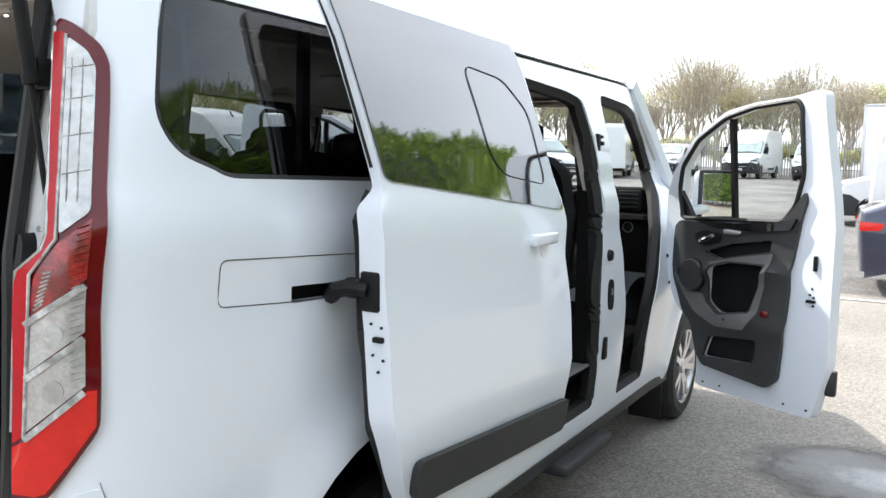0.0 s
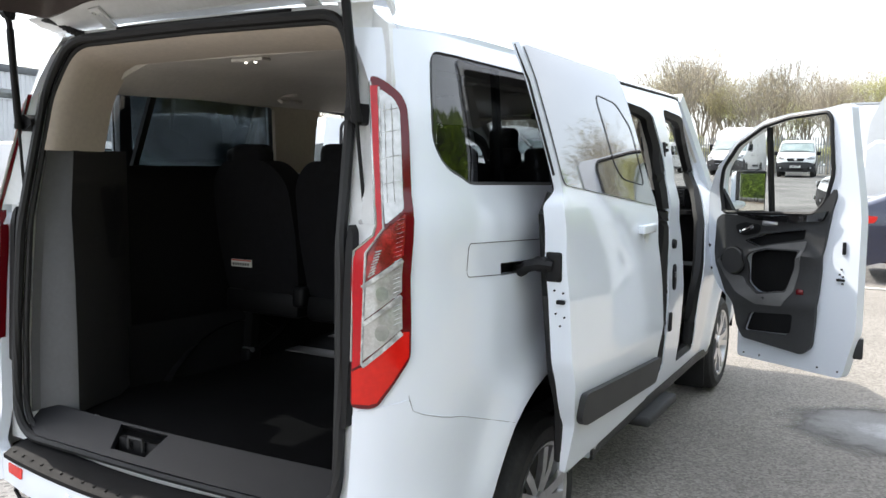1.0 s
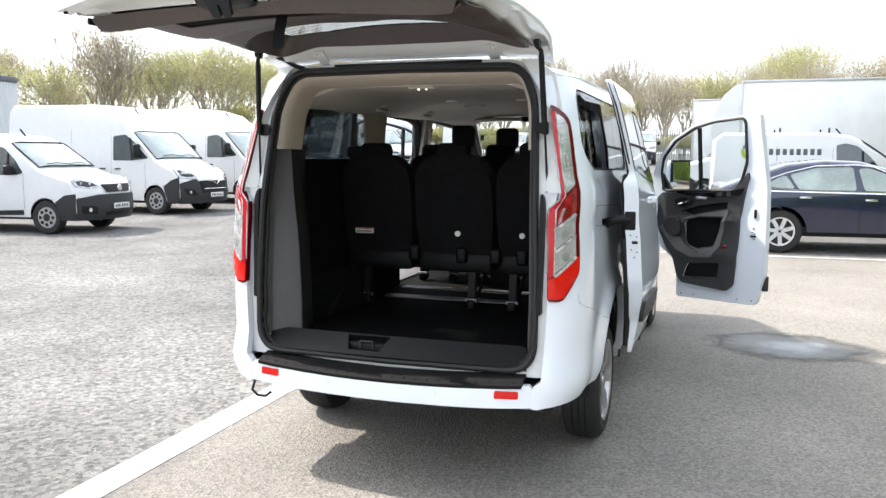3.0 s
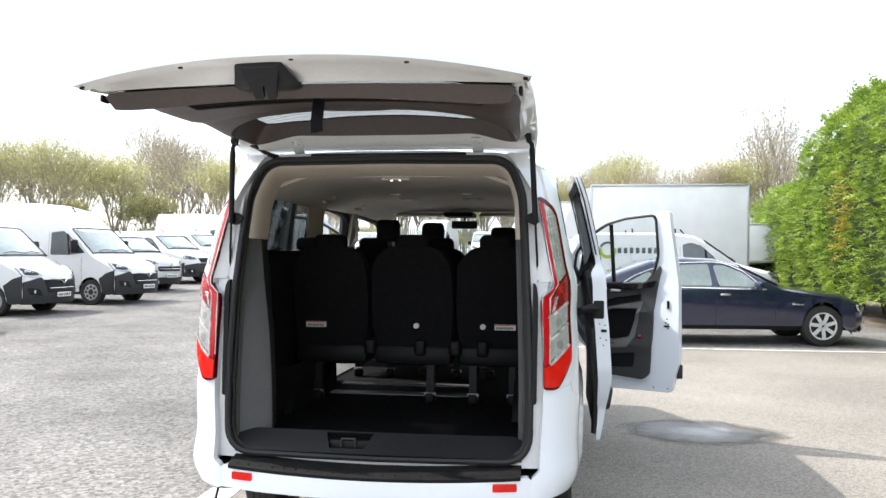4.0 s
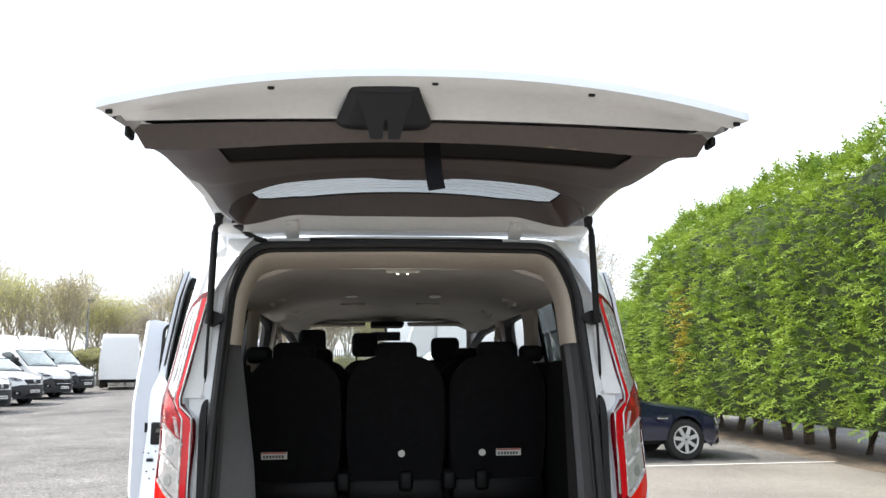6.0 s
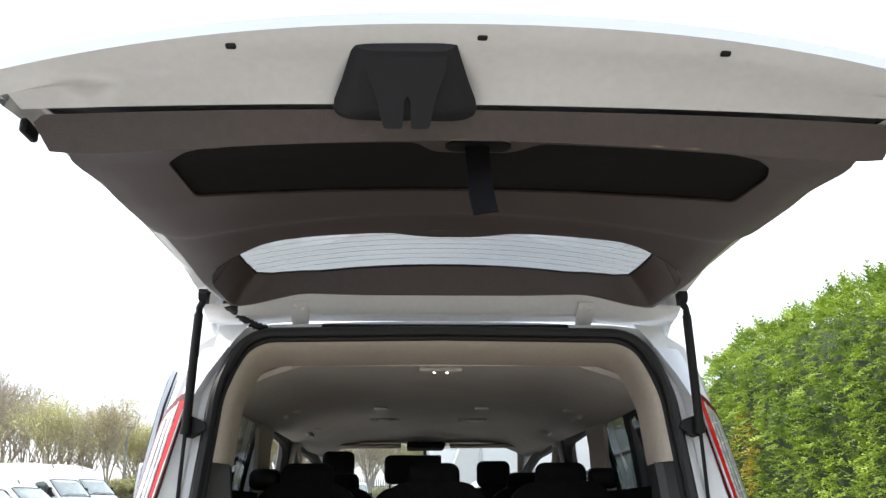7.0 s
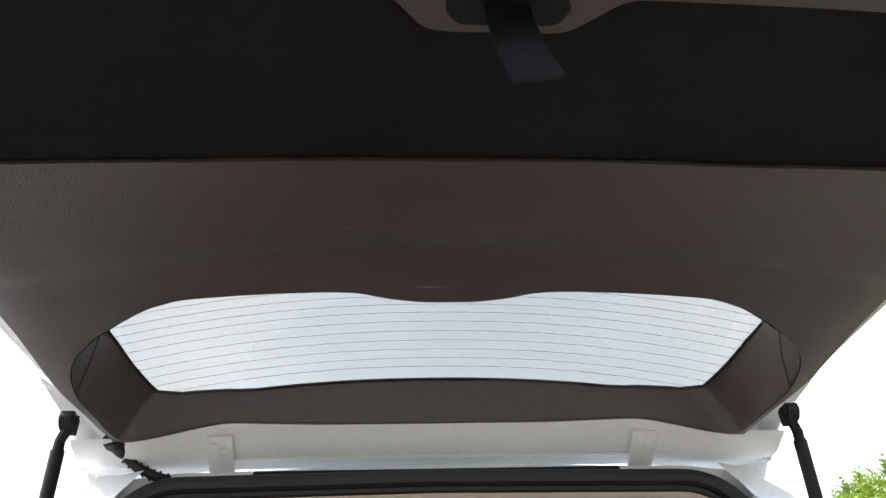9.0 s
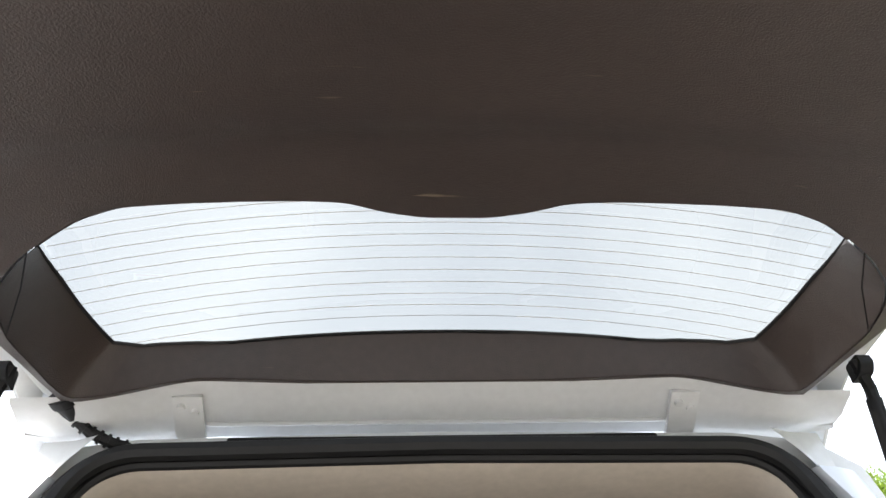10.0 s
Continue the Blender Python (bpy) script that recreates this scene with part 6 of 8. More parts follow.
strip("parking_line", (-1.24, -7.0, 0), (-1.36, 2.6, 0), 0.20, "worn white painted parking bay line")
strip("parking_line", (0.3, 10.30, 0), (14.0, 10.75, 0), 0.11, "thin white painted line across the yard")


def blotch(name, c, rx, ry, z, material, label, seed, n=40, rough=0.25, cat="puddle"):
    """A thin uneven patch on the ground."""
    bm = bmesh.new()
    mid = bm.verts.new((c[0], c[1], z))
    rings = []
    for k in (0.5, 1.0):
        ring = []
        for i in range(n):
            a = 2 * math.pi * i / n
            w = 1 + rough * noise.noise((math.cos(a) * 1.6, math.sin(a) * 1.6, seed)) + 0.4 * rough * noise.noise((math.cos(a) * 6, math.sin(a) * 6, seed))
            ring.append(bm.verts.new((c[0] + rx * k * w * math.cos(a), c[1] + ry * k * w * math.sin(a), z)))
        rings.append(ring)
    for i in range(n):
        j = (i + 1) % n
        bm.faces.new((mid, rings[0][i], rings[0][j]))
        bm.faces.new((rings[0][i], rings[1][i], rings[1][j], rings[0][j]))
    return tagged(part(name, bm, material), label, cat, kind="structure")


def wet_material(name, c, rx, ry, stops, seed, water=0.3):
    """A wet patch that fades into the asphalt: colour by the distance from its middle, broken up by noise."""
    m = mat(name, (0.1, 0.1, 0.1), 0.8, var=0.2)
    n, l = m.node_tree.nodes, m.node_tree.links
    p, o = n["Principled BSDF"], n["Material Output"]
    tc, mp, ln = n.new("ShaderNodeTexCoord"), n.new("ShaderNodeMapping"), n.new("ShaderNodeVectorMath")
    mp.vector_type = "POINT"
    mp.inputs["Scale"].default_value = (1 / rx, 1 / ry, 0)
    mp.inputs["Location"].default_value = (-c[0] / rx, -c[1] / ry, 0)
    ln.operation = "LENGTH"
    l.new(tc.outputs["Object"], mp.inputs["Vector"]), l.new(mp.outputs["Vector"], ln.inputs[0])
    nz, ad = n.new("ShaderNodeTexNoise"), n.new("ShaderNodeMath")
    nz.noise_dimensions = "4D"
    nz.inputs["W"].default_value = seed
    nz.inputs["Scale"].default_value, nz.inputs["Detail"].default_value, nz.inputs["Roughness"].default_value = 3.2, 8, 0.62
    l.new(tc.outputs["Object"], nz.inputs["Vector"])
    ad.operation = "MULTIPLY_ADD"
    ad.inputs[1].default_value = 0.9
    l.new(nz.outputs["Fac"], ad.inputs[0]), l.new(ln.outputs["Value"], ad.inputs[2])
    sh = n.new("ShaderNodeMath")
    sh.operation = "SUBTRACT"
    sh.inputs[1].default_value = 0.45
    l.new(ad.outputs[0], sh.inputs[0])

    def ramp_of(keys):
        r = n.new("ShaderNodeValToRGB")
        e = r.color_ramp.elements
        while len(e) < len(keys):
            e.new(0.5)
        for q, (pos, col) in zip(e, keys):
            q.position, q.color = pos, (*col, 1)
        l.new(sh.outputs[0], r.inputs["Fac"])
        return r.outputs["Color"]

    v = n.new("ShaderNodeTexVoronoi")
    v.inputs["Scale"].default_value = 75
    l.new(tc.outputs["Object"], v.inputs["Vector"])
    sp, mu = n.new("ShaderNodeMapRange"), n.new("ShaderNodeMix")
    sp.inputs[3].default_value, sp.inputs[4].default_value = 0.75, 1.2
    l.new(v.outputs["Color"], sp.inputs[0])
    mu.data_type, mu.blend_type = "RGBA", "MULTIPLY"
    mu.inputs[0].default_value = 1.0
    l.new(ramp_of(stops), mu.inputs[6]), l.new(sp.outputs[0], mu.inputs[7])
    l.new(mu.outputs[2], p.inputs["Base Color"])
    l.new(ramp_of([(0.0, (water,) * 3), (0.5, (water * 1.4,) * 3), (0.75, (0.6,) * 3)]), p.inputs["Roughness"])
    tr, mx = n.new("ShaderNodeBsdfTransparent"), n.new("ShaderNodeMixShader")
    l.new(ramp_of([(0.62, (0, 0, 0)), (0.98, (1, 1, 1))]), mx.inputs[0])
    l.new(p.outputs[0], mx.inputs[1]), l.new(tr.outputs[0], mx.inputs[2]), l.new(mx.outputs[0], o.inputs["Surface"])
    return m


# the pale middle is silt plus the sky's reflection painted into the colour
PUDDLE = wet_material("drying_puddle", (2.15, 3.84), 0.78, 0.58, [(0.0, (0.24, 0.24, 0.235)), (0.26, (0.19, 0.19, 0.185)), (0.42, (0.075, 0.071, 0.066)), (0.8, (0.10, 0.092, 0.083))], 3.0)
blotch("puddle", (2.13, 3.84), 1.15, 0.80, 0.004, PUDDLE, "shallow drying puddle with damp dark rim on asphalt", 3.0, 48, 0.1)

# ---- parked vehicles ----
PALEGLASS = mat("pale_windscreen_glass", (0.30, 0.37, 0.36), 0.04, var=0.2, scale=2, coat=1.0)
BRIGHTRIM = mat("bright_alloy_paint", (0.66, 0.66, 0.67), 0.35, 0.2, var=0.08, scale=20)
WHEELCAP = mat("silver_wheel_cap", (0.48, 0.48, 0.48), 0.4, 0.25, var=0.15, scale=20)
CARGLASS = mat("parked_vehicle_glass", (0.055, 0.07, 0.072), 0.05, var=0.1, coat=1.0)
VANWHITE = mat("parked_white_paint", (0.70, 0.705, 0.71), 0.3, var=0.02, coat=0.8)
VANSILVER = mat("pale_silver_paint", (0.56, 0.57, 0.58), 0.3, 0.3, var=0.03, coat=0.8)
NAVY = mat("dark_blue_paint", (0.010, 0.016, 0.050), 0.22, 0.25, var=0.08, scale=3, coat=1.0)
BUMPER = mat("dark_bumper_plastic", (0.020, 0.021, 0.024), 0.6, var=0.1, bump=0.2)
HEADLAMP = mat("headlamp_lens", (0.66, 0.68, 0.70), 0.10, 0.4, var=0.25, scale=14, coat=1.0)
PLATE = mat("number_plate", (0.75, 0.75, 0.72), 0.5, var=0.05)
PLATETEXT = mat("plate_bars", (0.03, 0.03, 0.03), 0.5, var=0.05)


def vehicle(name, label, category, spec, at, rz, group=""):
    """A parked road vehicle from its side profile; the front axle's middle stands over `at`."""
    o = thing(name, label, category, at, rz, group)
    prof, W, r, axles, paint = spec["prof"], spec["W"], spec["r"], spec["axles"], spec["paint"]
    ztop, belt, tum, bow = max(z for _, z in prof), spec["belt"], spec.get("tumble", 0.10), spec.get("bow", 0.22)
    Y0 = axles[0]

    def wz(z):
        return W * (1 - tum * max(0.0, (z - belt) / (ztop - belt)) ** 1.3 - 0.05 * max(0.0, (0.5 - z) / 0.3))

    def sft(s, q):
        return s + bow * abs(q) ** 2.5 * math.exp(-max(0, s) / 0.9)

    def P(s, z, side, d=0.0):
        return Vector((side * (wz(z) - d), Y0 - sft(s, 1), z))

    # roof, bonnet and ends swept across
    pts = fine_path(prof, 0.12)
    nor = []
    for i, p in enumerate(pts):
        t = (pts[min(i + 1, len(pts) - 1)] - pts[max(i - 1, 0)]).normalized()
        nor.append(Vector((-t.y, t.x)))
    qs = [-1, -0.985, -0.95, -0.85, -0.5, 0, 0.5, 0.85, 0.95, 0.985, 1]
    bm = bmesh.new()
    rows = []
    for p, n in zip(pts, nor):
        row = []
        for q in qs:
            e = 0.06 * abs(q) ** 14
            s, z = p.x - n.x * e, p.y - n.y * e
            row.append(bm.verts.new((q * wz(z), Y0 - sft(s, q), z)))
        rows.append(row)
    for a, b in zip(rows, rows[1:]):
        for i in range(len(qs) - 1):
            bm.faces.new((a[i], b[i], b[i + 1], a[i + 1]))
    # sides with wheel arches
    edge = [(p.x - n.x * 0.06, p.y - n.y * 0.06) for p, n in zip(pts, nor)]
    zb = spec.get("floor", 0.28)
    low = [(edge[-1][0], zb)]
    for ax in reversed(axles):
        ra = r + 0.06
        low += [(ax + ra * math.cos(a), max(zb, r + ra * math.sin(a))) for a in np.linspace(0, math.pi, 13)]
    low += [(edge[0][0], zb)]
    for side in (1, -1):
        sheet(bm, low + edge, lambda s, z, d, sd=side: P(s, z, sd, d), (), 0.16)
    part("body", bm, paint, o, spec.get("bodylabel", ""), 45)
    bm = bmesh.new()
    box(bm, (0, Y0 - prof[-1][0] / 2, 0.36), (W * 1.7, prof[-1][0] * 0.9, 0.16), 0.02)
    part("underbody", bm, BLACK, o)
    for side in (1, -1):
        for ax in axles:
            bm = bmesh.new()
            y = Y0 - sft(ax, 1)
            lathe(bm, [(side * (W - 0.24), 0.6 * r), (side * (W - 0.24), 0.93 * r), (side * (W - 0.20), r), (side * (W - 0.06), r), (side * (W - 0.02), 0.93 * r), (side * (W - 0.015), 0.68 * r), (side * (W - 0.03), 0.64 * r)], "x", (0, y, r), 28)
            wl_ = part("wheel", bm, TYRE, o, "black tyre on its rim")
            bm = bmesh.new()
            if spec.get("spokes"):
                lathe(bm, [(side * (W - 0.05), 0.67 * r), (side * (W - 0.05), 0.60 * r), (side * (W - 0.025), 0.60 * r), (side * (W - 0.02), 0.67 * r)], "x", (0, y, r), 28)
                part("rim", bm, BRIGHTRIM, wl_)
                bm = bmesh.new()
                cyl(bm, (side * (W - 0.10), y, r), (side * (W - 0.09), y, r), 0.66 * r, n=24)
                part("brake_backing", bm, DARKALLOY, wl_)
                for k in range(7):
                    a = 2 * math.pi * k / 7 + 0.3
                    n = Vector((0, math.cos(a), math.sin(a)))
                    c = Vector((side * (W - 0.035), y, r))
                    bm = bmesh.new()
                    tube(bm, [c + n * 0.02, c + n * 0.35 * r, c + n * 0.63 * r], 0, flat=(0.062, 0.02, (side, 0, 0)))
                    part("spoke", bm, BRIGHTRIM, wl_)
            else:
                cyl(bm, (side * (W - 0.06), y, r), (side * (W - 0.03), y, r), 0.66 * r, 0.60 * r, 24)
                part("wheel_trim", bm, spec.get("rim", STEEL), wl_)
                for k in range(8):
                    a = 2 * math.pi * k / 8
                    bm = bmesh.new()
                    c = Vector((side * (W - 0.034), y + 0.42 * r * math.cos(a), r + 0.42 * r * math.sin(a)))
                    cyl(bm, c, c + Vector((side * 0.012, 0, 0)), 0.035, n=8)
                    part("trim_hole", bm, BLACK, wl_)
                bm = bmesh.new()
                cyl(bm, (side * (W - 0.034), y, r), (side * (W - 0.018), y, r), 0.24 * r, 0.20 * r, 14)
                part("hub_cap", bm, DARKALLOY, wl_)
    # glass
    wa, wb = spec["screen"]
    scr = fine_path([wa, wb], 0.1)
    n = Vector((-(wb[1] - wa[1]), wb[0] - wa[0])).normalized()
    bm = bmesh.new()
    rows = []
    for p in scr:
        rows.append([bm.verts.new((q * wz(p.y), Y0 - sft(p.x, q) + 0.004, p.y + 0.008 - 0.06 * abs(q) ** 14)) for q in (-0.93, -0.85, -0.5, 0, 0.5, 0.85, 0.93)])
    for a, b in zip(rows, rows[1:]):
        for i in range(6):
            bm.faces.new((a[i], b[i], b[i + 1], a[i + 1]))
    screen_pane = part("windscreen", bm, PALEGLASS, o)

    def S(q, k):
        p = scr[0].lerp(scr[-1], k)
        return Vector((q * wz(p.y), Y0 - sft(p.x, q) + 0.008, p.y + 0.012 - 0.06 * abs(q) ** 14))

    bm = bmesh.new()
    edge_loop = [S(q, -0.01) for q in np.linspace(-0.94, 0.94, 11)] + [S(0.94, k) for k in (0.33, 0.66)] + [S(q, 1.0) for q in np.linspace(0.94, -0.94, 11)] + [S(-0.94, k) for k in (0.66, 0.33)]
    tube(bm, edge_loop, 0.014, 5, True)
    part("screen_surround", bm, BLACK, screen_pane)
    for q0, q1 in ((-0.62, 0.02), (0.06, 0.70)):
        bm = bmesh.new()
        tube(bm, [S(q0, 0.05) + Vector((0, 0.012, 0.008)), S((q0 + q1) / 2, 0.10) + Vector((0, 0.012, 0.010)), S(q1, 0.06) + Vector((0, 0.012, 0.008))], 0.009, 5)
        part("wiper", bm, BLACK, o)
    if "marker" in spec:
        ms_, mz_ = spec["marker"]
        bm = bmesh.new()
        tube(bm, [Vector((0, Y0 - ms_, mz_)), Vector((0, Y0 - ms_ - 0.05, mz_ + 0.07)), Vector((0, Y0 - ms_ - 0.12, mz_ + 0.15))], 0.018, 6)
        part("aerial", bm, BLACK, o)
    for side in (1, -1):
        for poly in spec["windows"]:
            bm = bmesh.new()
            sheet(bm, rounded(poly, 0.05, 4), lambda s, z, d, sd=side: P(s, z, sd, -0.006 + d), (), 0.15, 0.012)
            part("side_window", bm, spec.get("glass", CARGLASS), o)
        for poly in spec.get("clad", ()):
            bm = bmesh.new()
            sheet(bm, poly, lambda s, z, d, sd=side: P(s, z, sd, -0.012 + d), (), 0.15, 0.03)
            part("side_moulding", bm, spec.get("cladmat", BUMPER), o)
        for s, z, ln in spec.get("joints", ()):
            bm = bmesh.new()
            tube(bm, [P(s, z + ln * k / 5, side, -0.001) for k in range(6)], 0.0035, 4)
            part("door_gap", bm, BLACK, o)
        for s, z in spec.get("handles", ()):
            bm = bmesh.new()
            box(bm, P(s, z, side, -0.018), (0.03, 0.18, 0.035), 0.01)
            part("door_handle", bm, spec.get("handlemat", BUMPER), o)
        for a, b in spec.get("bars", ()):
            bm = bmesh.new()
            tube(bm, [P(*a, side, -0.008), P((a[0] + b[0]) / 2, (a[1] + b[1]) / 2, side, -0.008), P(*b, side, -0.008)], 0, flat=(0.045, 0.014, (side, 0, 0)))
            part("window_bar", bm, BLACK, o)
        ms, mz, mh = spec["mirror"]
        bm = bmesh.new()
        box(bm, P(ms, mz, side, -0.14), (0.20, 0.12, mh), 0.04, 3)
        cyl(bm, P(ms, mz - mh * 0.3, side, 0.02), P(ms, mz - mh * 0.25, side, -0.1), 0.035, n=8)
        part("door_mirror", bm, spec.get("mirrormat", BLACK), o)

    # nose: lamps, grille, bumper, plate
    nose = []
    for q in prof:
        if q[1] > spec["nose_top"]:
            break
        nose.append(q)

    def F(x, z, d=0.0):
        s = float(np.interp(z, [p[1] for p in nose], [p[0] for p in nose]))
        return Vector((x, Y0 - sft(s, min(1, abs(x) / W)) - d, z))

    for nm, polys, m in (("bumper", spec["bumper"], BUMPER), ("grille", spec["grille"], BLACK), ("headlamp", spec["lamp"], HEADLAMP)):
        for poly in polys:
            for sg in ((1, -1) if nm == "headlamp" else (1,)):
                bm = bmesh.new()
                sheet(bm, rounded([(sg * x, z) for x, z in poly], 0.03, 3), lambda x, z, d, off={"bumper": 0.02, "grille": 0.032, "headlamp": 0.018}[nm]: F(x, z, d - off), (), 0.09, 0.03)
                part(nm, bm, m, o)
    for z in spec.get("slats", ()):
        bm = bmesh.new()
        w = spec["slat_w"]
        tube(bm, [F(x, z, -0.045) for x in np.linspace(-w, w, 7)], 0.010, 6)
        part("grille_bar", bm, CHROME, o)
    if "badge" in spec:
        bm = bmesh.new()
        c = F(0, spec["badge"], -0.05)
        cyl(bm, c, c + Vector((0, 0.015, 0)), 0.075, 0.06, 14)
        part("badge", bm, CHROME, o)
    if "wing" in spec:  # a chrome wing bar dipping to a point in the middle
        bm = bmesh.new()
        tube(bm, [F(x, spec["wing"] - dz, -0.05) for x, dz in ((-0.46, -0.01), (-0.28, 0.0), (-0.12, 0.01), (-0.05, 0.06), (0.0, 0.10), (0.05, 0.06), (0.12, 0.01), (0.28, 0.0), (0.46, -0.01))], 0, flat=(0.034, 0.02, (0, 0, 1)))
        part("grille_wing", bm, CHROME, o)
    for sg in ((1, -1) if "fog" in spec else ()):
        bm = bmesh.new()
        sheet(bm, rounded([(sg * x, z) for x, z in spec["fog"]], 0.03, 3), lambda x, z, d: F(x, z, d - 0.028), (), 0.09, 0.02)
        part("fog_recess", bm, BLACK, o)
        fx, fz = sg * sum(p[0] for p in spec["fog"]) / 4, sum(p[1] for p in spec["fog"]) / 4
        bm = bmesh.new()
        cyl(bm, F(fx, fz, -0.02), F(fx, fz, -0.034), 0.045, 0.04, 14)
        part("fog_lamp", bm, HEADLAMP, o)
    for poly in spec["lamp"]:
        cx, cz = sum(p[0] for p in poly) / len(poly), sum(p[1] for p in poly) / len(poly)
        for sg in (1, -1):
            bm = bmesh.new()
            sheet(bm, rounded([(sg * (cx + (x - cx) * 0.72), cz + (z - cz) * 0.62) for x, z in poly], 0.02, 3), lambda x, z, d: F(x, z, d - 0.022), (), 0.09, 0.02)
            part("lamp_bezel", bm, DARKALLOY, o)
            for dx in (-0.075, 0.075):
                bm = bmesh.new()
                cyl(bm, F(sg * (cx + dx), cz, -0.022), F(sg * (cx + dx), cz, -0.032), 0.042, 0.034, 12)
                part("lamp_bowl", bm, HEADLAMP, o)
    pz = spec["plate"]
    if spec.get("tail"):
        # tail lamps wrapping the rear corners, chrome line round the side windows
        for sg in (1, -1):
            bm = bmesh.new()
            sheet(bm, rounded([(4.70, 0.93), (4.99, 0.95), (4.985, 0.83), (4.74, 0.84)], 0.03, 3), lambda s, z, d, sd=sg: P(s, z, sd, d - 0.012), (), 0.06, 0.02)
            tl = part("tail_lamp", bm, REDLENS, o, "red tail lamp")
            bm = bmesh.new()
            box(bm, Vector((sg * 0.66, Y0 - 5.27, 0.90)), (0.42, 0.03, 0.11), 0.012, 2)
            part("lamp_inner", bm, REDLENS, tl)
            bm = bmesh.new()
            hoop = rounded([(1.92, 1.015), (3.0, 1.035), (4.42, 1.075), (4.20, 1.22), (3.90, 1.33), (3.45, 1.445), (2.85, 1.465), (2.58, 1.44), (2.28, 1.31)], 0.06, 4)
            tube(bm, [P(s, z, sg, -0.010) for s, z in dense(hoop, 0.1)], 0.011, 5, True)
            part("window_surround", bm, CHROME, o, "bright window surround")
            bm = bmesh.new()
            box(bm, P(1.30, 0.74, sg, -0.004), (0.012, 0.20, 0.028), 0.006)
            part("wing_vent", bm, CHROME, o)
    bm = bmesh.new()
    box(bm, F(0, pz, -0.05), (0.52, 0.012, 0.11), 0.004)
    pl = part("number_plate", bm, PLATE, o, "pale number plate")
    for k in range(7):
        bm = bmesh.new()
        box(bm, F(0, pz, -0.058) + Vector((-0.19 + k * 0.063 + (0.02 if k > 3 else 0), 0, 0)), (0.036, 0.004, 0.06), 0)
        part("plate_bar", bm, PLATETEXT, pl)
    return o


BIG = dict(prof=[(0.06, 0.30), (0.0, 0.50), (0.02, 0.85), (0.08, 1.0), (0.20, 1.10), (0.75, 1.30), (0.95, 1.40), (1.78, 2.14), (2.0, 2.34), (2.45, 2.64), (3.1, 2.80), (5.80, 2.82), (5.95, 2.65), (5.98, 0.45)], W=1.0, r=0.35, axles=(0.98, 4.6), paint=VANWHITE, belt=1.25, bow=0.36, tumble=0.14,
           screen=((0.98, 1.43), (1.74, 2.09)), windows=[[(1.18, 1.42), (1.75, 1.36), (2.35, 1.36), (2.35, 1.98), (1.95, 2.02), (1.70, 1.86)]], clad=[[(2.5, 0.62), (3.9, 0.62), (3.9, 0.50), (2.5, 0.50)], [(-0.0, 0.95), (0.35, 0.88), (0.66, 0.72), (0.608, 0.565), (0.557, 0.425), (0.55, 0.30), (0.02, 0.30)]],
           joints=[(2.42, 0.45, 1.55), (1.30, 0.6, 0.7), (3.75, 0.45, 1.7)], handles=[(2.2, 1.15), (2.7, 1.15)], mirror=(1.45, 1.60, 0.36), bars=[((1.72, 1.36), (1.80, 1.94))], marker=(2.35, 2.56), nose_top=1.32, bumper=[[(-0.97, 0.30), (0.97, 0.30), (0.98, 0.80), (0.62, 0.92), (0.5, 0.78), (-0.5, 0.78), (-0.62, 0.92), (-0.98, 0.80)]],
           grille=[[(-0.48, 0.55), (0.48, 0.55), (0.56, 0.86), (-0.56, 0.86)]], slats=(0.66,), slat_w=0.45, wing=0.86, fog=[(0.62, 0.48), (0.88, 0.52), (0.92, 0.68), (0.68, 0.64)], lamp=[[(0.56, 0.95), (0.80, 0.92), (0.985, 0.95), (0.99, 1.16), (0.93, 1.20), (0.66, 1.05)]], plate=0.50, rim=WHEELCAP)
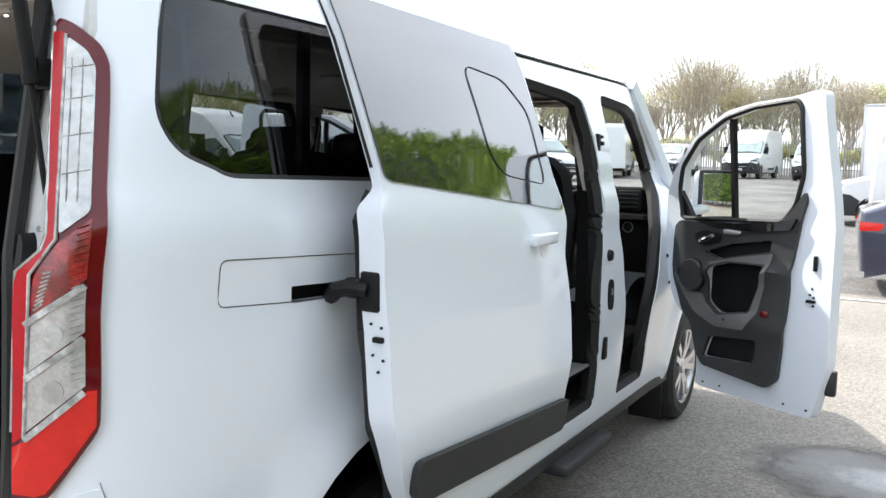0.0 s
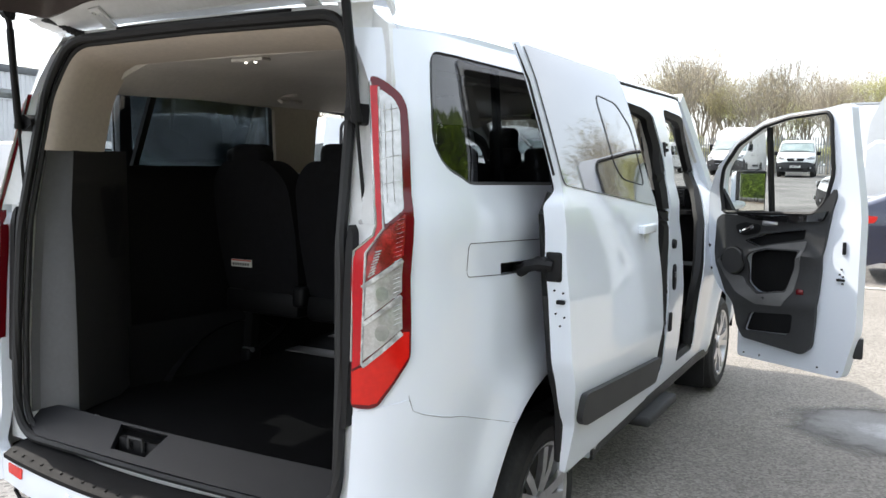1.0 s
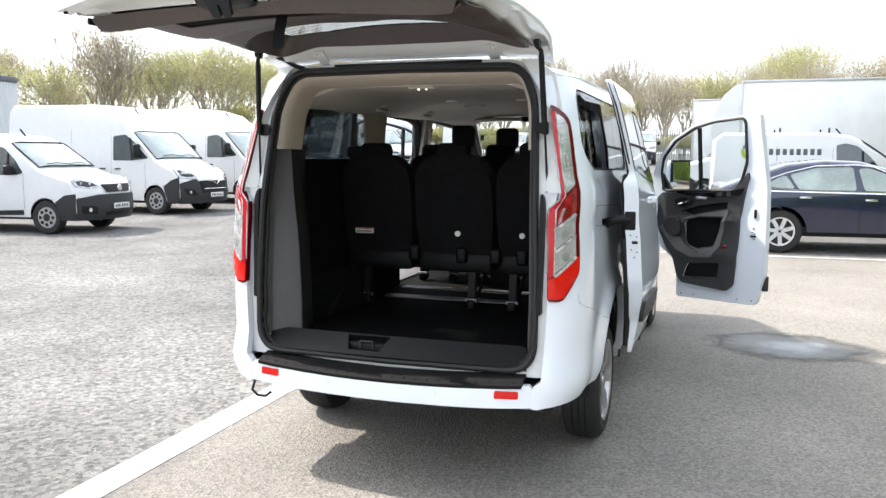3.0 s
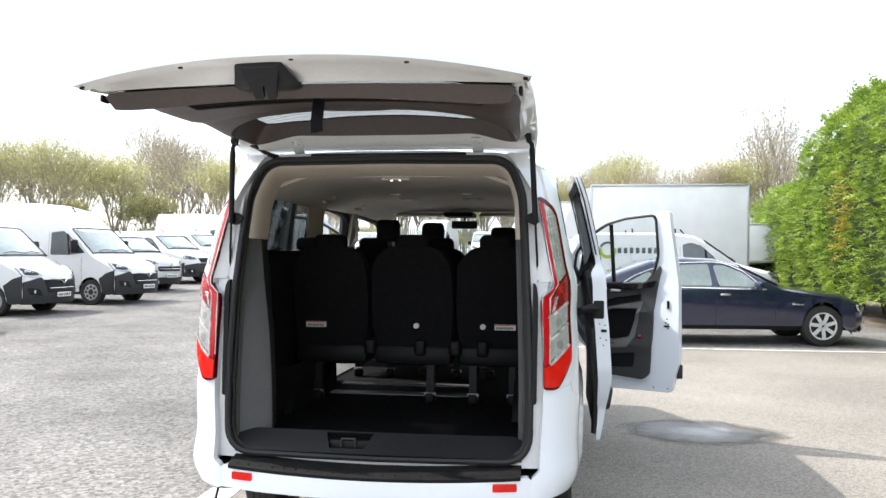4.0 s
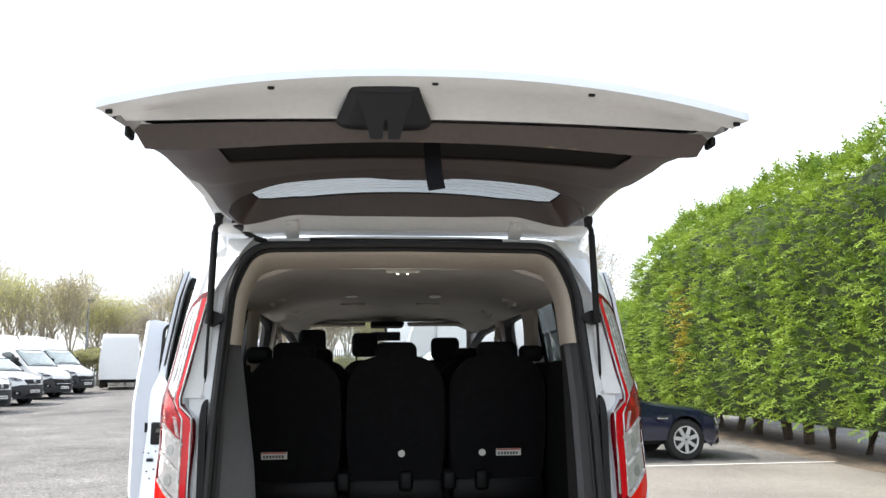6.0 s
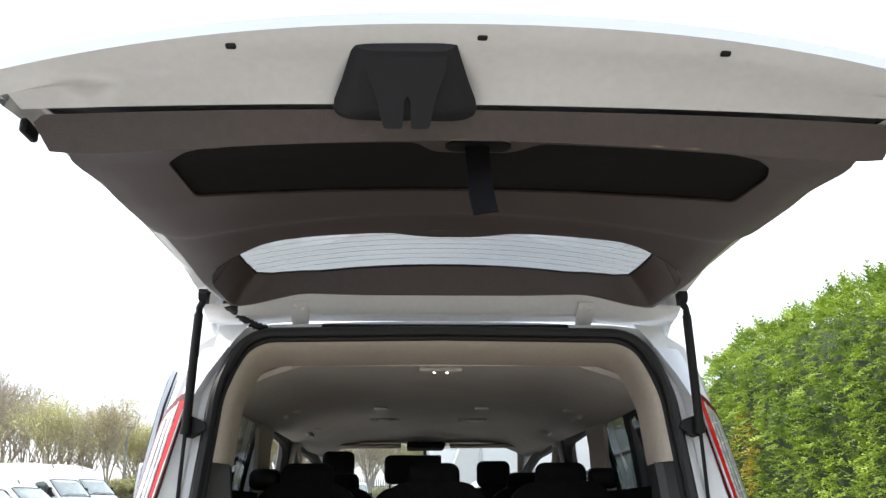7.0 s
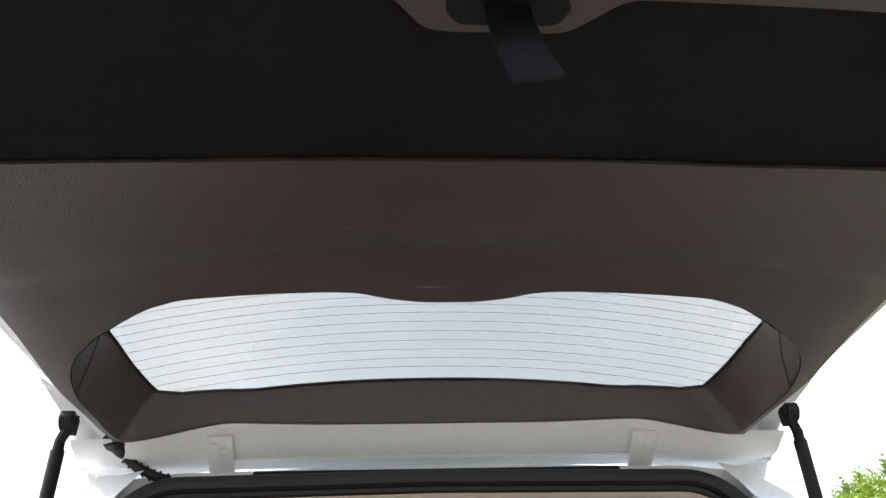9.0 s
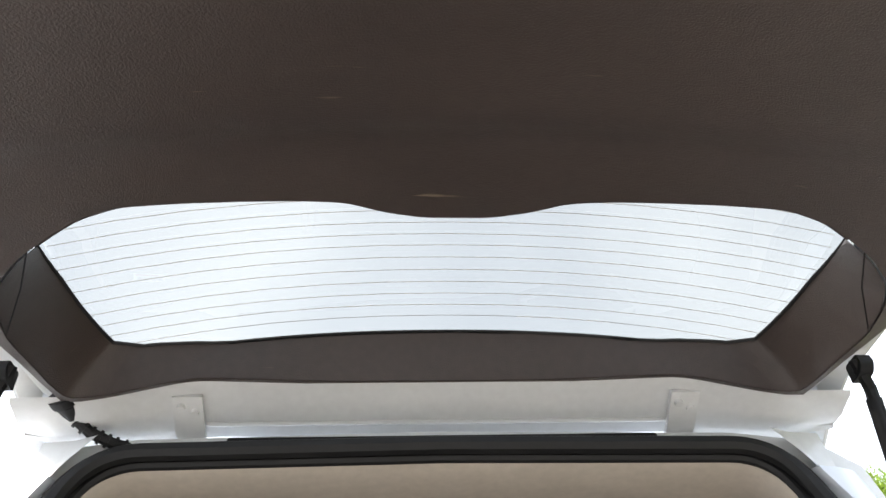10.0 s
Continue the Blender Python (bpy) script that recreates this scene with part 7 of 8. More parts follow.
MID = dict(prof=[(0.08, 0.28), (0.0, 0.48), (0.02, 0.85), (0.07, 0.99), (0.20, 1.09), (0.88, 1.245), (1.06, 1.31), (1.85, 1.84), (2.05, 1.94), (2.6, 2.01), (4.7, 2.00), (4.9, 1.84), (4.96, 0.45)], W=0.95, r=0.335, axles=(0.90, 4.18), paint=VANWHITE, belt=1.10, bow=0.34, tumble=0.15,
           screen=((1.10, 1.345), (1.80, 1.815)), windows=[[(1.42, 1.21), (1.56, 1.18), (2.32, 1.16), (2.34, 1.72), (2.14, 1.765), (1.90, 1.70), (1.62, 1.46)], [(2.50, 1.18), (3.45, 1.18), (3.45, 1.75), (2.50, 1.75)]], clad=[[(1.45, 0.48), (3.75, 0.40), (3.75, 0.32), (1.45, 0.38)], [(0.0, 0.81), (0.35, 0.78), (0.62, 0.64), (0.53, 0.47), (0.505, 0.36), (0.49, 0.28), (0.02, 0.28)]],
           joints=[(2.40, 0.42, 1.25), (1.42, 0.5, 0.7), (3.55, 0.5, 1.2)], handles=[(2.2, 1.05), (2.62, 1.05)], mirror=(1.66, 1.27, 0.20), bars=[((1.78, 1.22), (1.80, 1.60))], marker=(2.15, 1.95), nose_top=1.24, bumper=[[(-0.92, 0.28), (0.92, 0.28), (0.93, 0.72), (0.55, 0.79), (-0.55, 0.79), (-0.93, 0.72)]],
           grille=[[(-0.36, 0.83), (0.36, 0.83), (0.46, 0.99), (-0.46, 0.99)], [(-0.40, 0.36), (0.40, 0.36), (0.40, 0.44), (-0.40, 0.44)]], lamp=[[(0.50, 0.94), (0.72, 0.91), (0.93, 0.95), (0.94, 1.08), (0.84, 1.12), (0.58, 1.04)]], badge=0.91, fog=[(0.58, 0.40), (0.86, 0.42), (0.88, 0.58), (0.62, 0.56)], plate=0.55, rim=WHEELCAP)
MIDSILVER = dict(MID, paint=VANSILVER, bumper=[[(-0.6, 0.28), (0.6, 0.28), (0.55, 0.5), (-0.55, 0.5)]], grille=[[(-0.5, 0.70), (0.5, 0.70), (0.55, 0.86), (-0.55, 0.86)]], slats=(0.78,), slat_w=0.5, mirrormat=VANSILVER)
CAR = dict(prof=[(0.10, 0.24), (0.0, 0.40), (0.02, 0.62), (0.09, 0.77), (0.48, 0.90), (1.45, 1.02), (1.60, 1.05), (2.35, 1.42), (2.75, 1.525), (3.30, 1.545), (3.9, 1.48), (4.45, 1.29), (4.80, 1.15), (4.97, 1.08), (5.0, 0.80), (4.95, 0.30)], W=0.93, glass=PALEGLASS, r=0.36, axles=(0.80, 3.99), paint=NAVY, belt=0.92, tumble=0.26, bow=0.35, floor=0.22,
           screen=((1.68, 1.09), (2.30, 1.395)), windows=[[(1.98, 1.03), (2.72, 1.05), (2.80, 1.41), (2.62, 1.41), (2.30, 1.29)], [(2.84, 1.05), (3.72, 1.06), (3.86, 1.30), (3.45, 1.41), (2.88, 1.43)], [(3.78, 1.07), (4.30, 1.10), (4.05, 1.24), (3.92, 1.29)]], clad=[[(1.88, 1.005), (4.40, 1.045), (4.40, 1.025), (1.88, 0.985)]], cladmat=CHROME,
           joints=[(2.78, 0.30, 0.7), (1.72, 0.35, 0.55), (3.75, 0.60, 0.35)], handles=[(2.62, 0.90), (3.62, 0.93)], handlemat=CHROME, mirror=(2.06, 1.06, 0.13), mirrormat=NAVY, spokes=True, nose_top=0.95, tail=True, bumper=[[(-0.6, 0.24), (0.6, 0.24), (0.6, 0.32), (-0.6, 0.32)]],
           grille=[[(0.05, 0.50), (0.30, 0.50), (0.28, 0.72), (0.05, 0.72)], [(-0.30, 0.50), (-0.05, 0.50), (-0.05, 0.72), (-0.28, 0.72)]], lamp=[[(0.50, 0.60), (0.90, 0.62), (0.92, 0.74), (0.60, 0.73)]], plate=0.42)

ROW = "white vans parked in a row"


def row_van(y, spec, name, label, dx=0.0):
    hd = float(np.interp(y, [9, 13, 17, 21, 37], [-83, -90, -96, -103, -109]))
    c, s = math.cos(radians(hd)), math.sin(radians(hd))
    x = -11.35 - 0.085 * (y - 9) + dx
    z = ground_z(x, y)
    vehicle(name, label, "van", spec, (x - 0.9 * c, y - 0.9 * s, z), hd, ROW)


row_van(9.1, MID, "crew_van", "white mid-size van with dark bumper parked on gravel", 0.31)
row_van(13.62, BIG, "panel_van", "tall white panel van with black bumper on gravel", -0.22)
row_van(17.0, BIG, "panel_van", "tall white panel van with black bumper on gravel", 0.45)
row_van(21.3, MIDSILVER, "small_van", "pale silver mid-size van parked in the row", -0.55)
row_van(25.3, MID, "crew_van", "white mid-size van with dark bumper parked on gravel", -0.7)
row_van(29.3, MID, "crew_van", "white mid-size van with dark bumper parked on gravel", -0.85)
row_van(33.3, BIG, "panel_van", "tall white panel van with black bumper on gravel", -0.9)
row_van(37.3, BIG, "panel_van", "tall white panel van with black bumper on gravel", -0.9)
row_van(5.0, BIG, "panel_van", "tall white panel van with black bumper on gravel", -1.0)
vehicle("saloon_car", "dark blue hatchback saloon parked beside the white line", "car", CAR, (5.51, 12.13, 0.02), -84.4)
for x, y, spec, rz, nm, lb in ((-7.2, 47.5, BIG, 176, "panel_van", "white panel van parked nose-on by the fence"), (-3.4, 46.0, MID, 184, "small_van", "white mid-size van parked nose-on by the fence"), (-12.3, 50.0, MID, 176, "small_van", "white mid-size van parked nose-on by the fence"), (-14.3, 46.5, BIG, 14, "panel_van", "white panel van seen from behind by the fence")):
    vehicle(nm, lb, "van", spec, (x, y, ground_z(x, y)), rz)

# white van with a green ring and grey bars on its side
LOGO = mat("green_logo", (0.35, 0.50, 0.06), 0.5, var=0.08)
LOGOGREY = mat("grey_lettering", (0.10, 0.13, 0.12), 0.5, var=0.08)
sv = vehicle("signed_van", "white mid-size van with green ring and grey bars", "van", dict(MID, windows=[MID["windows"][0]], handles=[(2.2, 1.05)]), (5.2, 16.9, ground_z(5.2, 16.9)), -88)
bm = bmesh.new()
tube(bm, [Vector((0.915 - 0.12 * math.sin(a) * 0.17, -3.20 + 0.17 * math.cos(a), 1.59 + 0.17 * math.sin(a))) for a in np.linspace(2.9, 6.5, 18)], 0, flat=(0.075, 0.006, (1, 0, 0)))
part("green_ring", bm, LOGO, sv)
bm = bmesh.new()
tube(bm, [Vector((0.915 - 0.12 * math.sin(a) * 0.17, -3.20 + 0.17 * math.cos(a), 1.59 + 0.17 * math.sin(a))) for a in np.linspace(0.7, 2.8, 12)], 0, flat=(0.05, 0.006, (1, 0, 0)))
part("grey_ring", bm, LOGOGREY, sv)
for k in range(9):
    bm = bmesh.new()
    box(bm, (0.897, -2.92 + k * 0.14, 1.57), (0.006, 0.085, 0.14), 0.002)
    part("grey_bar", bm, LOGOGREY, sv)
for y in (-1.6, -2.6):
    bm = bmesh.new()
    cyl(bm, (-0.7, y, 1.97), (0.7, y, 1.97), 0.02, n=8)
    for x in (-0.68, 0.68):
        cyl(bm, (x, y, 1.84), (x, y, 2.1), 0.018, n=8)
    part("roof_bar", bm, BLACK, sv, "black roof bar")

# box trucks
GREYBOX = mat("truck_box_panel", (0.83, 0.84, 0.85), 0.4, var=0.04, scale=2, coat=0.3)
ALU = mat("aluminium_edge", (0.55, 0.56, 0.57), 0.4, 0.8, var=0.08)


def box_truck(x0, x1, y, h, label, rz=0.0, wheels=True):
    o = thing("box_truck", label, "truck", ((x0 + x1) / 2, y, ground_z(0, y)), rz)
    L = x1 - x0
    part("cargo_box", one_box((0, 1.05, (h + 0.95) / 2), (L, 2.1, h - 0.95), 0.05, 3), GREYBOX, o, "white cargo box")
    for sx in (-1, 1):
        part("corner_edge", one_box((sx * L / 2, 0.0, (h + 0.95) / 2), (0.07, 0.05, h - 0.95), 0.01), ALU, o)
    part("roof_edge", one_box((0, 0.0, h), (L, 0.06, 0.06), 0.01), ALU, o)
    part("lower_edge", one_box((0, 0.0, 0.95), (L, 0.06, 0.08), 0.01), ALU, o)
    part("chassis", one_box((0, 1.05, 0.72), (L, 1.0, 0.25), 0.03), BLACK, o)
    if wheels:
        for wx in (-L / 2 + 0.9, L / 2 - 0.9):
            for wy in (0.12, 1.98):
                bm = bmesh.new()
                lathe(bm, [(wy - 0.1, 0.2), (wy - 0.1, 0.33), (wy - 0.06, 0.36), (wy + 0.06, 0.36), (wy + 0.1, 0.33), (wy + 0.1, 0.2)], "y", (wx, 0, 0.36), 24)
                part("wheel", bm, TYRE, o)
    return o


luton = box_truck(1.85, 6.35, 21.0, 3.42, "white box truck with aluminium edges and rounded wind deflector", wheels=False)
cab = vehicle("cab_source", "white truck cab", "truck", dict(MID, windows=[MID["windows"][0]], handles=[(2.2, 1.05)]), (0.80, 22.05, ground_z(0, 21)), 90)
for ch in list(cab.children):
    m = luton.matrix_basis.inverted() @ cab.matrix_basis @ ch.matrix_basis
    ch.parent = luton
    ch.matrix_basis = m
bpy.data.objects.remove(cab)
bm = bmesh.new()
sheet(bm, rounded([(-3.05, 1.86), (-2.25, 1.86), (-2.25, 3.36), (-2.42, 3.34), (-2.75, 3.05), (-3.0, 2.45)], 0.12, 5), lambda x, z, d: Vector((x, 0.08 + d, z)), (), 0.2, 1.94)
part("wind_deflector", bm, VANWHITE, luton, "white rounded wind deflector")
box_truck(0.45, 4.2, 24.2, 3.02, "smaller white box truck parked behind another")
box_truck(7.15, 9.6, 27.0, 2.3, "white box trailer half hidden by the hedge")

# ---- hedge ----
HEDGEMAT = mat("conifer_foliage", (0.29, 0.405, 0.055), 0.6, var=0.42, scale=1.6, fine=14, second=(0.125, 0.21, 0.030), lo=0.35, hi=0.62)
HEDGESHADE = mat("conifer_shaded_core", (0.030, 0.052, 0.012), 0.9, var=0.3, scale=3)
HEDGEBROWN = mat("yellowed_foliage", (0.46, 0.38, 0.045), 0.7, var=0.25, scale=5)
BARK = mat("grey_bark", (0.14, 0.105, 0.075), 0.9, var=0.25, scale=14, bump=0.8, bscale=60, stretch=(1, 1, 0.25))


def let_light_through(m, share=0.45):
    """Leaves pass part of the light: a translucent share beside the surface."""
    n, l = m.node_tree.nodes, m.node_tree.links
    p, o = n["Principled BSDF"], n["Material Output"]
    t, mx = n.new("ShaderNodeBsdfTranslucent"), n.new("ShaderNodeMixShader")
    l.new(p.inputs["Base Color"].links[0].from_socket, t.inputs["Color"])
    mx.inputs[0].default_value = share
    l.new(p.outputs[0], mx.inputs[1]), l.new(t.outputs[0], mx.inputs[2]), l.new(mx.outputs[0], o.inputs["Surface"])


let_light_through(HEDGEMAT, 0.35)
let_light_through(HEDGEBROWN, 0.35)


def hedge_section(v):
    """Half-thickness of the hedge at height v 0..1 of the foliage."""
    return 1.55 * (0.72 + 0.28 * math.sin(math.pi * min(1, v * 0.9 + 0.12))) * (1 - 0.55 * smooth_step(0.82, 1.0, v))


def spray(out, c, ax, up, size, r):
    """A flat feathery spray: a stem with pairs of leaflets."""
    side = ax.cross(up).normalized()
    for k in range(4):
        f = 0.15 + 0.27 * k
        b = c + ax * size * f
        w = size * (0.42 - 0.09 * k)
        for s in (-1, 1):
            tip = b + (side * s * 0.75 + ax * 0.65).normalized() * w + up * r.uniform(-0.03, 0.03)
            n = (ax * 0.06 * size) + side * s * 0.02 * size
            out.append((b - ax * 0.05 * size, b + ax * 0.11 * size, tip + n, tip - n * 0.4))
    out.append((c, c + side * 0.02, c + ax * size * 1.2, c - side * 0.02))


def hedge(name, label, x, y0, y1, z0, z1, count, seed, brown=None):
    o = thing(name, label, "hedge", (x, (y0 + y1) / 2, 0))
    r = random.Random(seed)
    L = y1 - y0
    # inner mass, its near-black green painting the shade between the sprays
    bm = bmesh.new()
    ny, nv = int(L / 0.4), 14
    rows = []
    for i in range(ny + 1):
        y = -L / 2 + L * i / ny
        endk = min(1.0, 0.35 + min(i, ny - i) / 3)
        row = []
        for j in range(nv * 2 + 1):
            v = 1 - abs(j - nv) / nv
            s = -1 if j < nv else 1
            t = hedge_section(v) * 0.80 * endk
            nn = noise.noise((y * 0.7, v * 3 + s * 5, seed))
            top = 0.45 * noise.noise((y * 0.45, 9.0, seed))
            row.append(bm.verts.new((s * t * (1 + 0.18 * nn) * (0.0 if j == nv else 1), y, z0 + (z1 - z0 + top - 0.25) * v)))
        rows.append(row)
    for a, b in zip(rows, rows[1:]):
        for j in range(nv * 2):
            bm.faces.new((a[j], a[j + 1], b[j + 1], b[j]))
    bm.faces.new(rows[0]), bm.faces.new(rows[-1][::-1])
    part("inner_growth", bm, HEDGESHADE, o)
    quads, yq = [], []
    for _ in range(count):
        y = r.uniform(-L / 2, L / 2)
        p = r.random()
        endk = min(1.0, 0.35 + min(y + L / 2, L / 2 - y) / 1.2)
        topn = 0.45 * noise.noise((y * 0.45, 9.0, seed))
        H = z1 - z0 + topn
        if p < 0.72:
            v, s = r.random() ** 0.95, -1
        elif p < 0.82:
            v, s = r.random(), 1
        else:
            v, s = 1.0, 0
        if s:
            t = hedge_section(v) * endk
            big = noise.noise((y * 0.55, v * 2.2 + s * 5, seed + 3)) * 0.28 + noise.noise((y * 1.9, v * 7 + s * 5, seed + 7)) * 0.14
            c = Vector((s * (t * 0.93 + big), y, z0 + H * v + r.uniform(-0.1, 0.1)))
            ax = Vector((s * r.uniform(0.5, 1.0), r.uniform(-0.75, 0.75), r.uniform(-0.55, 0.50))).normalized()
        else:
            c = Vector((r.uniform(-0.65, 0.65), y, z0 + H * (1 - r.random() * 0.04)))
            ax = Vector((r.uniform(-0.7, 0.4), r.uniform(-0.6, 0.6), r.uniform(0.3, 1.1))).normalized()
        up = Vector((r.uniform(-0.5, 0.5), r.uniform(-0.5, 0.5), 1.0)).normalized()
        size = r.uniform(0.12, 0.30) * (1.35 if s == 0 and r.random() < 0.25 else 1)
        isb = brown and abs(c.y + (y0 + y1) / 2 - brown[0]) < 0.75 * r.random() + 0.1 and abs(c.z - brown[1]) < 1.3 * r.random()
        spray(yq if isb else quads, c, ax, up, size, r)
    for nm, q, m in (("foliage", quads, HEDGEMAT), ("yellowed_foliage", yq, HEDGEBROWN)):
        if not q:
            continue
        V = [tuple(p) for f in q for p in f]
        me = bpy.data.meshes.new(nm)
        me.from_pydata(V, [], [tuple(range(4 * i, 4 * i + 4)) for i in range(len(q))])
        me.materials.append(m)
        ob = new(nm, me)
        ob.parent = o
        tagged(ob, kind="stuff")
    yy = -L / 2 + 0.5
    while yy < L / 2:
        bm = bmesh.new()
        rr = r.uniform(0.07, 0.13)
        tube(bm, [(r.uniform(-0.1, 0.1), yy, -0.05), (r.uniform(-0.1, 0.1), yy + r.uniform(-0.08, 0.08), 0.5), (r.uniform(-0.1, 0.1), yy + r.uniform(-0.15, 0.15), 1.1)], rr, 8)
        part("trunk", bm, BARK, o, "bare grey hedge trunk")
        yy += r.uniform(0.8, 1.5)
    return o


hedge("conifer_hedge", "tall trimmed green conifer hedge with bare trunks", 8.75, -15.0, 20.4, 0.62, 5.50, 25000, 3, brown=(15.6, 2.6))
hedge("far_hedge", "bright green conifer hedge farther off", 9.9, 23.5, 31.0, 0.5, 4.1, 3600, 8)

# bare earth strip with litter under the hedge
EARTH = mat("bare_earth", (0.20, 0.155, 0.11), 0.95, var=0.3, scale=4, fine=30, second=(0.12, 0.10, 0.08), bump=0.8, bscale=40)
bm = bmesh.new()
rows = []
for i in range(80):
    y = -15 + i * 0.47
    w = 0.25 * noise.noise((y * 0.8, 0, 0))
    g = ground_z(8.5, y)
    rows.append([bm.verts.new((7.65 + w, y, g + 0.004)), bm.verts.new((8.3, y, g + 0.05 + 0.03 * noise.noise((y, 2, 0)))), bm.verts.new((9.6, y, g + 0.06)), bm.verts.new((10.2 + w, y, g + 0.004))])
for a, b in zip(rows, rows[1:]):
    for j in range(3):
        bm.faces.new((a[j], a[j + 1], b[j + 1], b[j]))
tagged(part("hedge_bed", bm, EARTH), "bare brown earth strip under the hedge", "soil", kind="structure")

# ---- trees ----
TWIG = mat("tree_bark", (0.42, 0.37, 0.30), 0.9, var=0.2, scale=6)
LEAFS = [mat("spring_leaf_green", (0.62, 0.62, 0.27), 0.6, var=0.25, scale=0.8), mat("spring_leaf_olive", (0.64, 0.59, 0.34), 0.6, var=0.25, scale=0.8), mat("spring_leaf_rust", (0.60, 0.54, 0.36), 0.6, var=0.25, scale=0.8)]

for m in LEAFS:
    let_light_through(m, 0.5)


def tree(name, label, seed, h, leaves, leafmat, spread=0.5, twigs=True):
    r = random.Random(seed)
    o = thing(name, label, "tree")
    V, Fc, ends = [], [], []

    def limb(p, d, ln, rad, depth):
        q = p + d * ln
        t = d.orthogonal().normalized()
        b = d.cross(t)
        k = len(V)
        n = 5 if depth < 2 else (3 if depth < 5 else 2)
        for c, rr in ((p, rad), (q, rad * 0.62)):
            for j in range(n):
                a = 2 * math.pi * j / n
                V.append(tuple(c + (t * math.cos(a) + b * math.sin(a)) * rr))
        for j in range(n if n > 2 else 1):
            Fc.append((k + j, k + (j + 1) % n, k + n + (j + 1) % n, k + n + j))
        if depth >= 3:
            ends.append((p, q, depth))
        if depth == 6:
            return
        m = 4 if depth == 0 else (3 if depth < 4 else 2)
        for i in range(m):
            a = 2 * math.pi * (i + r.random() * 0.7) / m
            sp = spread * r.uniform(0.6, 1.25) * (0.8 if depth == 0 else 1)
            nd = (d + (t * math.cos(a) + b * math.sin(a)) * sp + Vector((0, 0, 0.16))).normalized()
            limb(p + d * ln * r.uniform(0.72, 1.0), nd, ln * r.uniform(0.70, 0.95), max(0.008, rad * 0.58), depth + 1)
        if depth < 2:
            limb(q, (d + Vector((r.uniform(-0.15, 0.15), r.uniform(-0.15, 0.15), 0.3))).normalized(), ln * 0.8, rad * 0.62, depth + 1)

    limb(Vector((0, 0, -0.1)), Vector((r.uniform(-0.05, 0.05), r.uniform(-0.05, 0.05), 1)).normalized(), h * 0.14, h * 0.010, 0)
    me = bpy.data.meshes.new("trunk")
    me.from_pydata(V, [], Fc)
    me.materials.append(TWIG)
    tr = new("trunk", me)
    tr.parent = o
    if leaves:
        LV, LF = [], []
        for _ in range(leaves):
            p, q, dp = r.choice(ends)
            c = p.lerp(q, r.random()) + Vector((r.gauss(0, 0.09), r.gauss(0, 0.09), r.gauss(0, 0.08)))
            s = r.uniform(0.038, 0.065)
            a, b = Vector((r.gauss(0, 1), r.gauss(0, 1), r.gauss(0, 1))).normalized(), Vector((r.gauss(0, 1), r.gauss(0, 1), r.gauss(0, 1))).normalized()
            k = len(LV)
            LV += [tuple(c - a * s), tuple(c + b * s * 0.7), tuple(c + a * s), tuple(c - b * s * 0.7)]
            LF.append((k, k + 1, k + 2, k + 3))
        me = bpy.data.meshes.new("crown")
        me.from_pydata(LV, [], LF)
        me.materials.append(leafmat)
        cr = new("crown", me)
        cr.parent = o
        tagged(cr, kind="stuff")
    return o


KINDS = [tree("tree", "budding tree with thin yellow-green spring leaves", 11, 11.5, 7000, LEAFS[0]), tree("tree", "budding tree with olive-brown spring leaves", 23, 12.0, 4200, LEAFS[1], 0.42), tree("tree", "nearly bare tree with fine grey twigs", 37, 12.0, 1600, LEAFS[2], 0.40), tree("bush", "low bright green spring bush beneath trees", 51, 5.0, 4200, LEAFS[0], 0.62)]
tr = random.Random(9)
spots = []
for i in range(92):
    deg = -62 + 88 * (i + tr.random() * 0.8) / 92
    R = tr.uniform(58, 80)
    spots.append((R * math.sin(radians(deg)), R * math.cos(radians(deg)) - 2, R, deg))


def grove(deg):
    """How tall the wood stands along the skyline: clumps with low gaps between them."""
    tall = 1.05 + 0.20 * smooth_step(-44, -38, deg) * (1 - smooth_step(-33, -29, deg)) - 0.12 * smooth_step(-27, -21, deg) * (1 - smooth_step(0, 5, deg))
    return tall * (1.0 + 0.42 * noise.noise((deg * 0.16, 4.2, 0.0)) + 0.40 * noise.noise((deg * 0.45, 1.7, 3.0)))


first = {}
for i, (x, y, R, deg) in enumerate(spots):
    if -48 < x < -24 and 8 < y < 34:
        continue
    k = tr.choice((0, 0, 1, 2, 2, 2) if deg > -26 else (0, 0, 0, 1, 1, 2, 3))
    s = tr.uniform(0.85, 1.20) * max(0.55, grove(deg)) * (1.22 if k == 2 else 1.0)
    m = pose(x, y, ground_z(x, y), 0, 0, tr.uniform(0, 360))
    if k not in first:
        first[k] = 1
        KINDS[k].matrix_basis = m
        ob = KINDS[k]
    else:
        ob = copy_thing(KINDS[k], m)
    ob.scale = (s * tr.uniform(0.9, 1.2), s * tr.uniform(0.9, 1.2), s)
    tagged(ob, group="trees behind the yard")

ob = copy_thing(KINDS[3], pose(8.3, 31.0, ground_z(8.3, 31.0), 0, 0, 40))
ob.scale = (0.8, 0.8, 0.72)
tagged(ob, group="scrub behind the yard")

# scrub filling the foot of the trees
for i in range(80):
    a = radians(-60 + 86 * (i + tr.random()) / 80)
    R = tr.uniform(56, 66)
    x, y = R * math.sin(a), R * math.cos(a) - 2
    ob = copy_thing(KINDS[3], pose(x, y, ground_z(x, y), 0, 0, tr.uniform(0, 360)))
    ob.scale = (tr.uniform(0.9, 1.5), tr.uniform(0.9, 1.5), tr.uniform(0.55, 0.95))
    tagged(ob, group="scrub behind the yard")

